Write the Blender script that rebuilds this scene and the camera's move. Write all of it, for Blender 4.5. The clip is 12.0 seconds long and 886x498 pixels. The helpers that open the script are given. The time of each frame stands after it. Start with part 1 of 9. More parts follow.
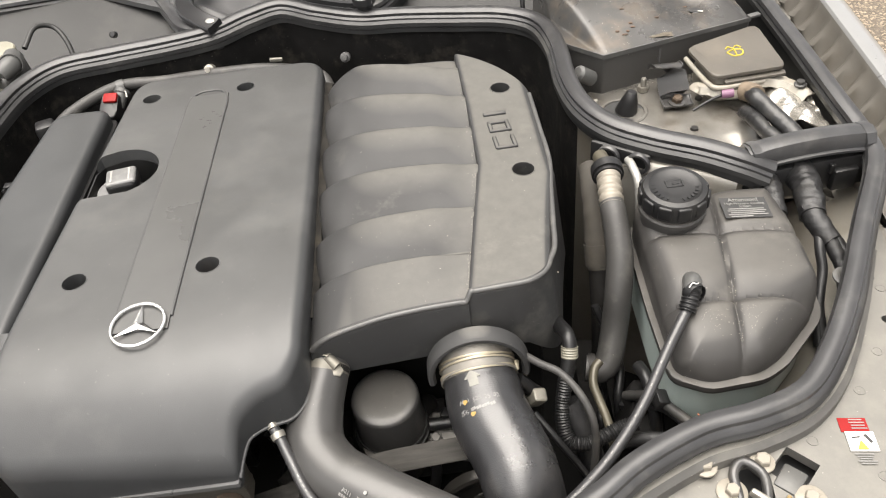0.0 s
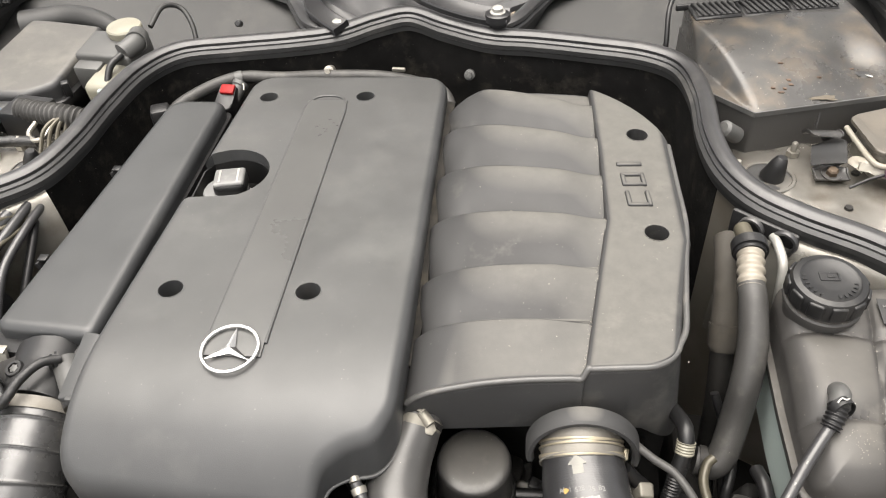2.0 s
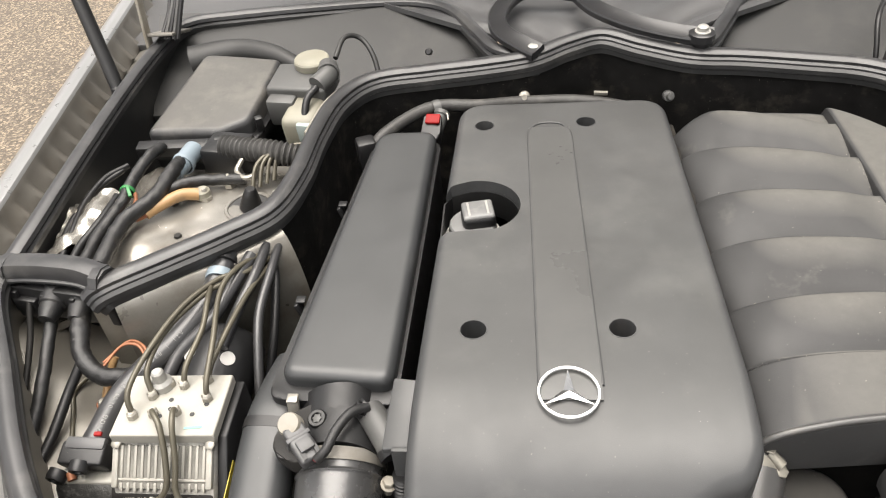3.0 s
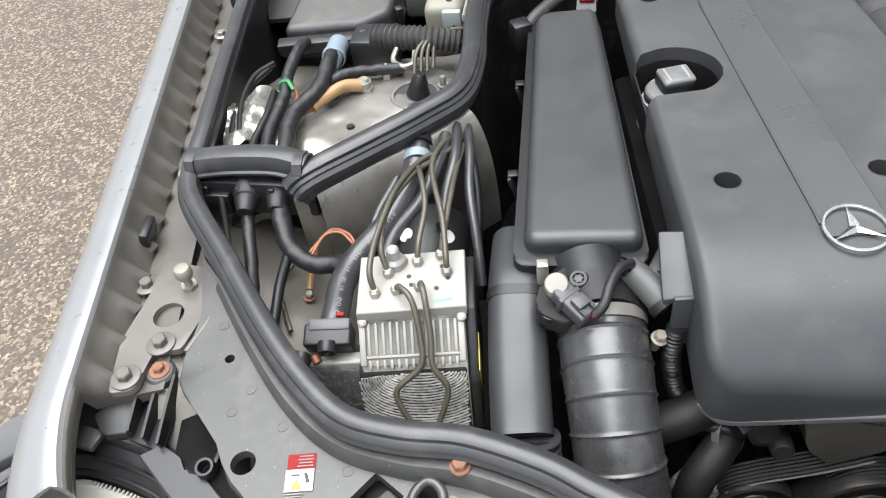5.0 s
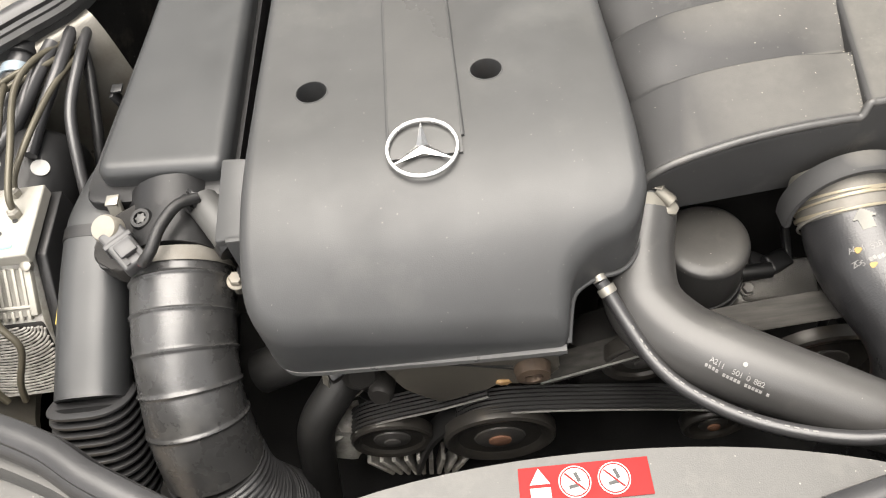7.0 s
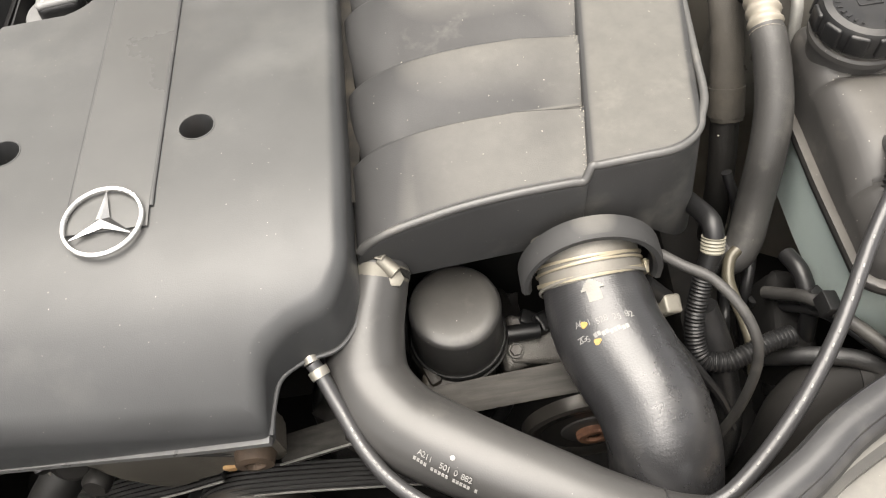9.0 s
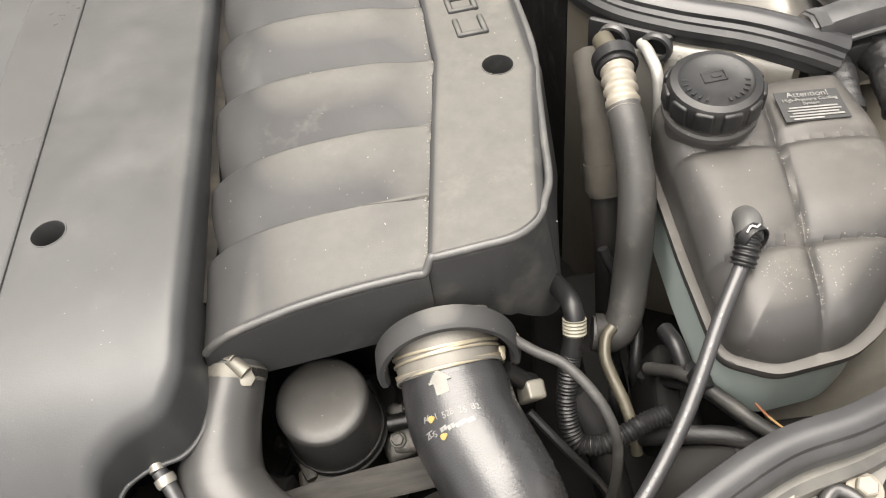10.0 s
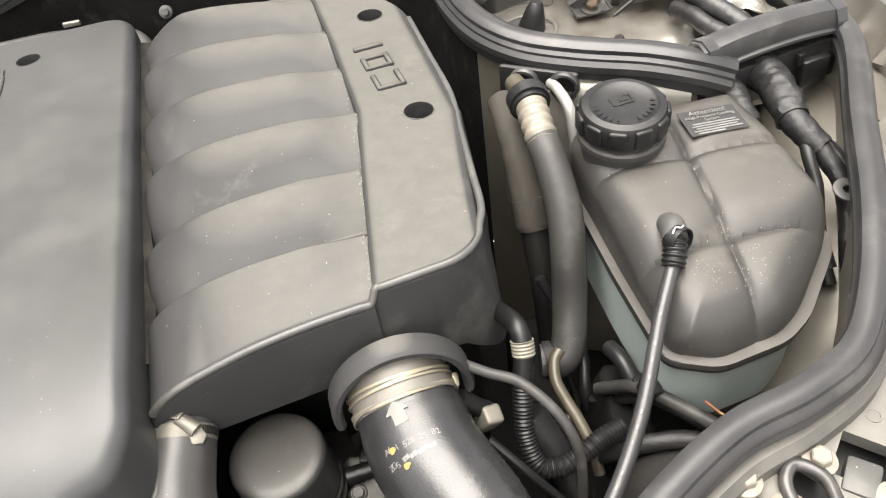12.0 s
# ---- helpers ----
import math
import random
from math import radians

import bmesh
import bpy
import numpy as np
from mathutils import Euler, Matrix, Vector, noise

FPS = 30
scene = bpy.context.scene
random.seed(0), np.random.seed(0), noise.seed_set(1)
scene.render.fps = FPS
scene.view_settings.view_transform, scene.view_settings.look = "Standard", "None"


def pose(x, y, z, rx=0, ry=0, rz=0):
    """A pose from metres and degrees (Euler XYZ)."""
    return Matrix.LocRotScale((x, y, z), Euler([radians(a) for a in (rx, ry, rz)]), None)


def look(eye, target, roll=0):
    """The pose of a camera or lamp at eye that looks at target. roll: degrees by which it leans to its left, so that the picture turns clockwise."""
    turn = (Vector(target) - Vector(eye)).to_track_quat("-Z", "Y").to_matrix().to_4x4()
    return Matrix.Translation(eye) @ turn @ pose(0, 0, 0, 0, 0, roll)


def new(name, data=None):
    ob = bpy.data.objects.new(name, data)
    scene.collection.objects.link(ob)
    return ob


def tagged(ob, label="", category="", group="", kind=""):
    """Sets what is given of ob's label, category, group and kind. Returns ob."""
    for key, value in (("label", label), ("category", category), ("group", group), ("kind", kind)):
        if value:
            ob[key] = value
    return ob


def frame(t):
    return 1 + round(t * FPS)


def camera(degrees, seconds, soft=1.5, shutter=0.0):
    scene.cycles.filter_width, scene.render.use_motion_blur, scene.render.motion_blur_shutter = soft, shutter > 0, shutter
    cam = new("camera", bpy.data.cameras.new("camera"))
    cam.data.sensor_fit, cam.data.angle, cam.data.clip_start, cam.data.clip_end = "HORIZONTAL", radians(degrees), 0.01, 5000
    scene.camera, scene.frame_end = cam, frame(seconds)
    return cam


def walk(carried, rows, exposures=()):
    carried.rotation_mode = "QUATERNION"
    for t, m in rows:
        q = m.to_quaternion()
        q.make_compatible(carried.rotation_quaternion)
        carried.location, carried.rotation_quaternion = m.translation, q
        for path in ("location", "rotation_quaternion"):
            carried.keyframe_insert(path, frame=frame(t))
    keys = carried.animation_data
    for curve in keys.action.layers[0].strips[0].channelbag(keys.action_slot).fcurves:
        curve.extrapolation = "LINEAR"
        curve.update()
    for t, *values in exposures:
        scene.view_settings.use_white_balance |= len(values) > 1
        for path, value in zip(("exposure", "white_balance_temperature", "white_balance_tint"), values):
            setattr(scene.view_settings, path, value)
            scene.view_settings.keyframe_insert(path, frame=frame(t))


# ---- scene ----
cam = camera(59.7, 12.0, soft=1.1)
METRES, EYE, TILT, LEAN, TURN = 1.75, 1.5, -43.0, 5.35, -4.5
ROWS = [
    (0.0, 0.0, 0.0, 0.0, 0.0, 0.0, -0.0),
    (0.5, 0.0095, 0.0334, 0.0339, -2.14, 0.03, -3.12),
    (1.0, 0.0172, 0.0397, 0.0464, -1.3, -0.46, -5.05),
    (1.5, 0.0055, 0.0426, 0.0515, 2.0, -0.71, -7.11),
    (2.0, -0.0332, 0.0391, 0.0331, 5.29, -0.65, -8.16),
    (2.5, -0.1084, 0.0346, 0.0191, 6.64, -0.16, -7.71),
    (3.0, -0.2194, 0.0422, 0.0186, 5.89, 0.74, -6.37),
    (3.2, -0.2434, 0.0451, 0.0123, 6.03, 0.94, -5.80),
    (4.8, -0.3730, 0.0422, -0.0398, 4.28, -1.84, -3.44),
    (5.0, -0.3793, 0.0402, -0.0473, 4.12, -2.99, -2.87),
    (5.5, -0.3734, 0.0436, -0.0513, 3.4, -5.54, -1.47),
    (6.0, -0.2886, 0.0714, -0.0303, 3.02, -8.24, -0.58),
    (6.5, -0.2088, 0.0935, -0.0194, 2.62, -10.82, 0.07),
    (6.7, -0.1891, 0.1019, -0.0173, 2.12, -11.87, 0.11),
    (8.5, -0.1112, 0.1474, 0.0048, -2.47, -13.45, 0.11),
    (9.0, -0.0565, 0.1532, 0.0126, -2.04, -12.88, 0.45),
    (9.5, -0.0211, 0.1496, 0.0129, -1.61, -11.28, 1.42),
    (10.0, 0.0127, 0.1557, 0.0255, -2.22, -8.62, 3.13),
    (10.5, 0.0332, 0.1606, 0.0338, -3.41, -6.13, 5.31),
    (11.0, 0.0402, 0.1637, 0.0201, -5.24, -4.39, 7.09),
    (11.5, 0.0341, 0.1627, 0.0116, -6.89, -3.15, 8.32),
    (12.0, 0.004, 0.1479, -0.0028, -8.01, -1.99, 8.79),
]
EXPOSURES = [(0.0, 2.47, 6820, 11), (2.3, 2.54, 6820, 11), (3.0, 2.32, 6820, 11), (3.2, 2.3, 6800, 11), (4.8, 2.25, 6100, 10), (5.5, 2.22, 6100, 10), (6.5, 2.44, 6800, 11), (9.0, 2.7, 6950, 11), (10.5, 2.72, 6900, 11), (12.0, 2.76, 6850, 11)]
walk(cam, [(t, pose(0, 0, EYE, TILT, LEAN, TURN) @ pose(METRES * x, METRES * y, METRES * z, 90 + pitch, roll, yaw)) for t, x, y, z, yaw, pitch, roll in ROWS], EXPOSURES)

# ---- light: a bright overcast sky ----
world = bpy.data.worlds.new("sky")
scene.world = world
world.use_nodes = True
wn = world.node_tree.nodes
wl = world.node_tree.links
wn.clear()
sky = wn.new("ShaderNodeTexSky")
sky.sky_type = "NISHITA"
sky.sun_disc = False
sky.sun_elevation, sky.sun_rotation = radians(55), radians(200)
sky.air_density, sky.dust_density = 1.0, 3.0
pale = wn.new("ShaderNodeHueSaturation")
pale.inputs["Saturation"].default_value = 0.12
wbg = wn.new("ShaderNodeBackground")
wbg.inputs["Strength"].default_value = 0.056
wout = wn.new("ShaderNodeOutputWorld")
wl.new(sky.outputs[0], pale.inputs["Color"])
wl.new(pale.outputs[0], wbg.inputs["Color"])
wl.new(wbg.outputs[0], wout.inputs["Surface"])
sun_data = bpy.data.lights.new("sun", "SUN")
sun_data.energy, sun_data.angle, sun_data.color = 1.75, radians(60), (1.0, 0.97, 0.93)
sun = new("sun", sun_data)
sun.matrix_world = look((-0.4, 0.6, 5), (0, 0, 0))


# ---- materials ----
def mat(name, base, rough=0.5, metal=0.0, var=0.25, scale=40.0, bump=0.15, fine=900.0, dust=None, dust_amount=0.0,
        dust_scale=9.0, spec=0.5, trans=0.0, coat=0.0, specks=0.0, stretch=(1, 1, 1), uplit_dust=0.0, smudge=0.0, uplit_range=(0.86, 0.995)):
    """A surface with broad stains, fine grain and relief, and optional dust, pale specks and up-facing faces lightened
    by dust and painted light.
    """
    m = bpy.data.materials.new(name)
    m.use_nodes = True
    n, l = m.node_tree.nodes, m.node_tree.links
    b = n["Principled BSDF"]
    b.inputs["Metallic"].default_value = metal
    b.inputs["Specular IOR Level"].default_value = spec
    b.inputs["Coat Weight"].default_value = coat
    if trans:
        b.inputs["Transmission Weight"].default_value = trans
    co = n.new("ShaderNodeTexCoord")
    mp = n.new("ShaderNodeMapping")
    mp.inputs["Scale"].default_value = stretch
    l.new(co.outputs["Object"], mp.inputs["Vector"])

    def noisy(s, detail=4.0, rough_=0.6):
        t = n.new("ShaderNodeTexNoise")
        t.inputs["Scale"].default_value, t.inputs["Detail"].default_value, t.inputs["Roughness"].default_value = s, detail, rough_
        l.new(mp.outputs[0], t.inputs["Vector"])
        return t.outputs["Fac"]

    def remap(v, a, b_, c, d):
        r = n.new("ShaderNodeMapRange")
        for k, x in zip(("From Min", "From Max", "To Min", "To Max"), (a, b_, c, d)):
            r.inputs[k].default_value = x
        l.new(v, r.inputs["Value"])
        return r.outputs["Result"]

    def mix(f, a, b_):
        x = n.new("ShaderNodeMix")
        x.data_type = "RGBA"
        if isinstance(f, float):
            x.inputs[0].default_value = f
        else:
            l.new(f, x.inputs[0])
        for k, v in ((6, a), (7, b_)):
            if isinstance(v, tuple):
                x.inputs[k].default_value = (*v, 1)
            else:
                l.new(v, x.inputs[k])
        return x.outputs[2]

    big, small = noisy(scale * 0.25, 5.0), noisy(fine, 2.0)
    lo = tuple(c * (1 - var) for c in base)
    hi = tuple(min(1.0, c * (1 + var)) for c in base)
    col = mix(remap(big, 0.3, 0.7, 0, 1), lo, hi)
    col = mix(remap(small, 0.35, 0.65, 0.0, 0.35), col, tuple(c * (1 - 0.6 * var) for c in base))
    if dust_amount:
        d = noisy(dust_scale, 6.0, 0.65)
        col = mix(remap(d, 0.66 - 0.3 * dust_amount, 0.95 - 0.3 * dust_amount, 0, 0.75), col, dust or (0.30, 0.25, 0.18))
    if uplit_dust:
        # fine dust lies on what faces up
        # up-facing faces go lighter: fine dust plus sky light put into the colour
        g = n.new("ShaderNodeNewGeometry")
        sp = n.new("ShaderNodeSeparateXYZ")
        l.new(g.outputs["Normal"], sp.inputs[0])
        flat = remap(sp.outputs["Z"], uplit_range[0], uplit_range[1], 0.0, uplit_dust)
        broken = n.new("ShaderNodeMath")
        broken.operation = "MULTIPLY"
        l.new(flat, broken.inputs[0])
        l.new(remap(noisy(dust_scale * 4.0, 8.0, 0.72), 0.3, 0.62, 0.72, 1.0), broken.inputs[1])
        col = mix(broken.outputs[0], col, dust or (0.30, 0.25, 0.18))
    if specks:
        v = n.new("ShaderNodeTexVoronoi")
        v.inputs["Scale"].default_value = 160.0
        l.new(mp.outputs[0], v.inputs["Vector"])
        pick = n.new("ShaderNodeSeparateColor")
        l.new(v.outputs["Color"], pick.inputs[0])
        few = n.new("ShaderNodeMath")
        few.operation = "MULTIPLY"
        l.new(remap(v.outputs["Distance"], 0.04 * specks, 0.09 * specks, 0.7, 0.0), few.inputs[0])
        l.new(remap(pick.outputs[0], 0.55, 0.95, 0.0, 1.0), few.inputs[1])
        col = mix(few.outputs[0], col, (0.36, 0.34, 0.3))
    l.new(col, b.inputs["Base Color"])
    mid = noisy(scale, 4.0)
    gloss = remap(mid, 0.3, 0.7, max(0.02, rough - 0.035), min(1.0, rough + 0.035))
    if smudge:
        # wiped and greasy patches shine differently
        wipe = n.new("ShaderNodeMath")
        l.new(gloss, wipe.inputs[0])
        l.new(remap(noisy(7.0, 8.0, 0.7), 0.3, 0.7, -smudge, smudge), wipe.inputs[1])
        gloss = wipe.outputs[0]
    l.new(gloss, b.inputs["Roughness"])
    bp = n.new("ShaderNodeBump")
    bp.inputs["Strength"].default_value, bp.inputs["Distance"].default_value = bump, 0.001
    add = n.new("ShaderNodeMath")
    l.new(small, add.inputs[0])
    l.new(mid, add.inputs[1])
    l.new(add.outputs[0], bp.inputs["Height"])
    l.new(bp.outputs[0], b.inputs["Normal"])
    return m


# top paler than the curved front: light put into the dust tone
M_COVER = mat("cover_plastic", (0.0382, 0.0392, 0.0402), 0.45, var=0.2, scale=30, bump=0.08, dust_amount=0.42, dust=(0.0895, 0.0888, 0.0842), dust_scale=5, specks=0.9, uplit_dust=0.34, spec=0.42, smudge=0.13)
M_BAND = mat("band_plastic", (0.040, 0.041, 0.042), 0.3, var=0.1, scale=8, bump=0.04, dust=(0.098, 0.097, 0.092), dust_scale=6, specks=0.5, uplit_dust=0.48, spec=0.55, smudge=0.05)
M_BOX = mat("air_box_plastic", (0.0285, 0.0298, 0.031), 0.4, var=0.15, scale=30, bump=0.08, dust_amount=0.2, dust=(0.062, 0.0625, 0.06), dust_scale=9, specks=0.6, uplit_dust=0.2, spec=0.5, smudge=0.07)
M_FLANGE = mat("dull_alloy_flange", (0.175, 0.165, 0.145), 0.55, metal=0.35, var=0.4, scale=40, bump=0.3, dust=(0.12, 0.105, 0.08), dust_amount=0.5, dust_scale=30)
M_BRASS = mat("dull_brass", (0.27, 0.2, 0.1), 0.5, metal=0.4, var=0.3)
# flats paler than runner slopes: the dust tone also carries painted shade
M_INTAKE = mat("intake_plastic", (0.031, 0.031, 0.0312), 0.55, var=0.25, scale=40, bump=0.16, dust=(0.124, 0.119, 0.107), dust_amount=0.2, dust_scale=13, specks=0.8, uplit_dust=0.62, uplit_range=(0.945, 0.999), spec=0.3, smudge=0.1)
M_BLACK = mat("black_plastic", (0.0098, 0.0098, 0.0102), 0.4, var=0.3, bump=0.14, dust=(0.037, 0.035, 0.031), dust_amount=0.25, dust_scale=25, specks=0.6, spec=0.42)
M_PANEL = mat("front_panel_plastic", (0.044, 0.044, 0.043), 0.42, var=0.25, scale=25, bump=0.15, dust=(0.118, 0.114, 0.104), dust_amount=0.48, dust_scale=14, specks=1.4, uplit_dust=0.36, spec=0.45, smudge=0.08)
M_RUBBER = mat("seal_rubber", (0.027, 0.027, 0.028), 0.36, var=0.3, scale=60, bump=0.08, dust=(0.10, 0.097, 0.09), dust_amount=0.38, dust_scale=16, spec=0.55)
M_HOSE = mat("hose_rubber", (0.028, 0.028, 0.029), 0.33, var=0.25, scale=50, bump=0.12, dust=(0.09, 0.087, 0.08), dust_amount=0.25, specks=0.5, spec=0.65)
M_HOSE_MATT = mat("matt_hose_rubber", (0.035, 0.034, 0.0325), 0.5, var=0.35, scale=50, bump=0.25, dust=(0.10, 0.096, 0.085), dust_amount=0.4, dust_scale=30, specks=1.0, spec=0.4)
M_AIRHOSE = mat("air_hose_rubber", (0.034, 0.034, 0.034), 0.28, var=0.35, scale=40, bump=0.16, dust=(0.115, 0.112, 0.104), dust_amount=0.42, dust_scale=22, specks=0.9, spec=0.75)
M_TANKTOP = mat("tank_black_plastic", (0.036, 0.0345, 0.033), 0.46, var=0.15, bump=0.1, fine=1400, dust=(0.12, 0.112, 0.099), dust_amount=0.28, dust_scale=16, specks=1.2, uplit_dust=0.36, spec=0.36, smudge=0.07)
M_TANKLOW = mat("tank_pale_plastic", (0.27, 0.315, 0.30), 0.36, var=0.25, scale=14, bump=0.05, dust=(0.1, 0.095, 0.08), dust_amount=0.4, dust_scale=10)
M_PAINT = mat("silver_body_paint", (0.225, 0.226, 0.224), 0.3, metal=0.3, var=0.06, bump=0.02, coat=0.3)
M_INNER = mat("inner_body_paint", (0.165, 0.155, 0.136), 0.42, metal=0.15, var=0.25, scale=20, bump=0.08, dust=(0.12, 0.1, 0.075), dust_amount=0.5, dust_scale=12, specks=0.7)
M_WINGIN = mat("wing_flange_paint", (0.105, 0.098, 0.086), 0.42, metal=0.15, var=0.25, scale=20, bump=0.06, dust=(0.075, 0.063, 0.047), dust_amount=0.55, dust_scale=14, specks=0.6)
M_SHEET = mat("partition_paint", (0.165, 0.153, 0.13), 0.36, metal=0.25, var=0.3, scale=16, bump=0.1, dust=(0.11, 0.09, 0.064), dust_amount=0.55, dust_scale=10, specks=0.8)
M_FLANK = mat("flank_paint", (0.17, 0.162, 0.144), 0.3, metal=0.4, var=0.4, scale=16, bump=0.16, dust=(0.075, 0.062, 0.044), dust_amount=0.65, dust_scale=14, specks=0.9)
M_TOWER = mat("tower_paint", (0.25, 0.238, 0.215), 0.24, metal=0.6, var=0.35, scale=20, bump=0.14, dust=(0.11, 0.085, 0.056), dust_amount=0.62, dust_scale=12, specks=1.0)
M_ALU = mat("cast_aluminium", (0.33, 0.325, 0.305), 0.48, metal=0.45, var=0.25, bump=0.25, scale=60, dust=(0.17, 0.16, 0.14), dust_amount=0.3, dust_scale=30)
M_ALUD = mat("weathered_aluminium", (0.36, 0.35, 0.325), 0.6, metal=0.3, var=0.5, bump=0.5, scale=120, dust=(0.09, 0.086, 0.08), dust_amount=0.6, dust_scale=70, specks=0.8)
M_STEEL = mat("zinc_steel", (0.31, 0.295, 0.26), 0.42, metal=0.7, var=0.3, bump=0.15, dust=(0.14, 0.12, 0.09), dust_amount=0.35, dust_scale=60)
M_CHROME = mat("emblem_chrome", (0.62, 0.62, 0.61), 0.26, metal=1.0, var=0.1, bump=0.02)
M_RUST = mat("rust", (0.2, 0.095, 0.055), 0.8, var=0.5, scale=200, bump=0.5)
M_PIPE = mat("olive_pipe_coating", (0.082, 0.074, 0.054), 0.4, metal=0.3, var=0.25, bump=0.05, dust=(0.05, 0.044, 0.034), dust_amount=0.35, dust_scale=30)
M_GREY = mat("grey_plastic", (0.06, 0.06, 0.058), 0.5, var=0.2, bump=0.1, dust=(0.11, 0.105, 0.092), dust_amount=0.3, dust_scale=20)
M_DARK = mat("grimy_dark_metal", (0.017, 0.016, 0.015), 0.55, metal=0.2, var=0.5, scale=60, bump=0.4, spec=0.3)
M_BELT = mat("belt_rubber", (0.016, 0.016, 0.016), 0.5, var=0.3, bump=0.1, spec=0.4)
M_FELT = mat("insulation_felt", (0.0085, 0.0082, 0.0078), 0.9, var=0.4, scale=120, bump=0.6, dust=(0.05, 0.044, 0.036), dust_amount=0.44, dust_scale=26, specks=1.1, spec=0.1)
M_DUSTY = mat("dusty_box_plastic", (0.028, 0.027, 0.0255), 0.3, var=0.45, scale=30, bump=0.2, dust=(0.115, 0.088, 0.06), dust_amount=0.6, dust_scale=17, specks=1.2, smudge=0.14)
M_TAPE = mat("cloth_tape", (0.0105, 0.0105, 0.0108), 0.42, var=0.35, scale=150, bump=0.5, dust=(0.045, 0.042, 0.036), dust_amount=0.35, dust_scale=40, specks=0.5, spec=0.5)
M_ORANGE = mat("orange_sleeve", (0.3, 0.18, 0.08), 0.45, var=0.3, bump=0.2, dust=(0.16, 0.12, 0.07), dust_amount=0.4, dust_scale=30)
M_COPPER = mat("copper_wire", (0.25, 0.1, 0.05), 0.5, metal=0.3, var=0.2)
M_GREEN = mat("green_tie", (0.02, 0.17, 0.045), 0.45, var=0.25)
M_RED = mat("red_print", (0.19, 0.005, 0.005), 0.5, var=0.08, bump=0.02, spec=0.2)
M_WHITE = mat("white_print", (0.42, 0.41, 0.39), 0.45, var=0.06, bump=0.02)
# black for print, and for shade painted into holes and slots
M_INKGAP = mat("black_print_and_gap_shade", (0.02, 0.02, 0.02), 0.5, var=0.1)
M_YELLOW = mat("yellow_print", (0.33, 0.265, 0.03), 0.5, var=0.35, scale=60)
M_PRINT = mat("worn_pale_print", (0.16, 0.158, 0.15), 0.5, var=0.3, scale=300)
M_GRIMY = mat("grimy_painted_steel", (0.012, 0.0113, 0.0105), 0.7, var=0.4, scale=30, bump=0.2, dust=(0.04, 0.036, 0.029), dust_amount=0.3, spec=0.2)
M_CREAM = mat("aged_cream_plastic", (0.2, 0.19, 0.15), 0.5, var=0.2, bump=0.05, dust=(0.12, 0.11, 0.085), dust_amount=0.4)
M_WPLASTIC = mat("aged_white_plastic", (0.25, 0.235, 0.2), 0.5, var=0.35, scale=30, bump=0.1, dust=(0.14, 0.11, 0.075), dust_amount=0.65, dust_scale=22)
M_TEAL = mat("pale_blue_plastic", (0.17, 0.21, 0.24), 0.45, var=0.15)
M_SEAL2 = mat("worn_seal_rubber", (0.022, 0.022, 0.022), 0.45, var=0.3, scale=60, bump=0.1, dust=(0.09, 0.086, 0.08), dust_amount=0.4, dust_scale=14)
M_LENS = mat("headlamp_lens", (0.4, 0.39, 0.34), 0.3, var=0.08, coat=0.3, bump=0.03)
M_BULK = mat("bulkhead_plastic", (0.018, 0.018, 0.0175), 0.55, var=0.3, scale=14, bump=0.2, dust=(0.05, 0.047, 0.042), dust_amount=0.4, dust_scale=6, specks=0.6)
M_COWL = mat("cowl_plastic", (0.055, 0.055, 0.056), 0.45, var=0.2, scale=12, bump=0.1, dust=(0.10, 0.095, 0.086), dust_amount=0.3, dust_scale=6, specks=0.5)
M_PULLEY = mat("pulley_plastic", (0.05, 0.048, 0.046), 0.38, var=0.35, scale=50, bump=0.12, dust=(0.12, 0.1, 0.08), dust_amount=0.3, dust_scale=30)
M_DIRT = mat("settled_brown_dust", (0.078, 0.066, 0.049), 0.9, var=0.5, scale=80, bump=0.6)
# paler than the covers: edge highlight put into the base colour
M_BEAD = mat("pale_highlight_edge", (0.055, 0.0545, 0.053), 0.42, var=0.25, scale=60, bump=0.1, dust=(0.13, 0.12, 0.105), dust_amount=0.3, dust_scale=30, spec=0.6)
M_CRUMB = mat("pale_grit", (0.42, 0.39, 0.33), 0.8, var=0.5, scale=300, bump=0.2)
M_LIDDUST = mat("lid_plastic", (0.026, 0.026, 0.0265), 0.45, var=0.2, scale=20, bump=0.15, dust=(0.125, 0.117, 0.102), dust_amount=0.5, dust_scale=12, specks=0.9, uplit_dust=0.45, smudge=0.06)
M_FLAP = mat("dusty_flap_plastic", (0.065, 0.058, 0.048), 0.5, var=0.35, scale=20, bump=0.15, dust=(0.12, 0.1, 0.075), dust_amount=0.5, dust_scale=14, specks=0.9)
M_CHARGE = mat("dusty_smooth_rubber", (0.042, 0.041, 0.04), 0.36, var=0.25, scale=30, bump=0.08, dust=(0.11, 0.105, 0.095), dust_amount=0.35, dust_scale=14, specks=0.7, uplit_dust=0.2)
# near-black base stands for the shade deep between the parts
M_DEEP = mat("gap_shade_black", (0.009, 0.0088, 0.0085), 0.8, var=0.5, scale=60, bump=0.3, spec=0.1)
M_PANEL2 = mat("pale_panel_plastic", (0.066, 0.064, 0.06), 0.5, var=0.25, scale=25, bump=0.15, dust=(0.158, 0.15, 0.13), dust_amount=0.5, dust_scale=11, specks=1.2, uplit_dust=0.55)
M_BOXWALL = mat("box_wall_plastic", (0.043, 0.0415, 0.0395), 0.42, var=0.25, scale=18, bump=0.12, dust=(0.085, 0.077, 0.065), dust_amount=0.4, dust_scale=10, specks=0.8, spec=0.5)
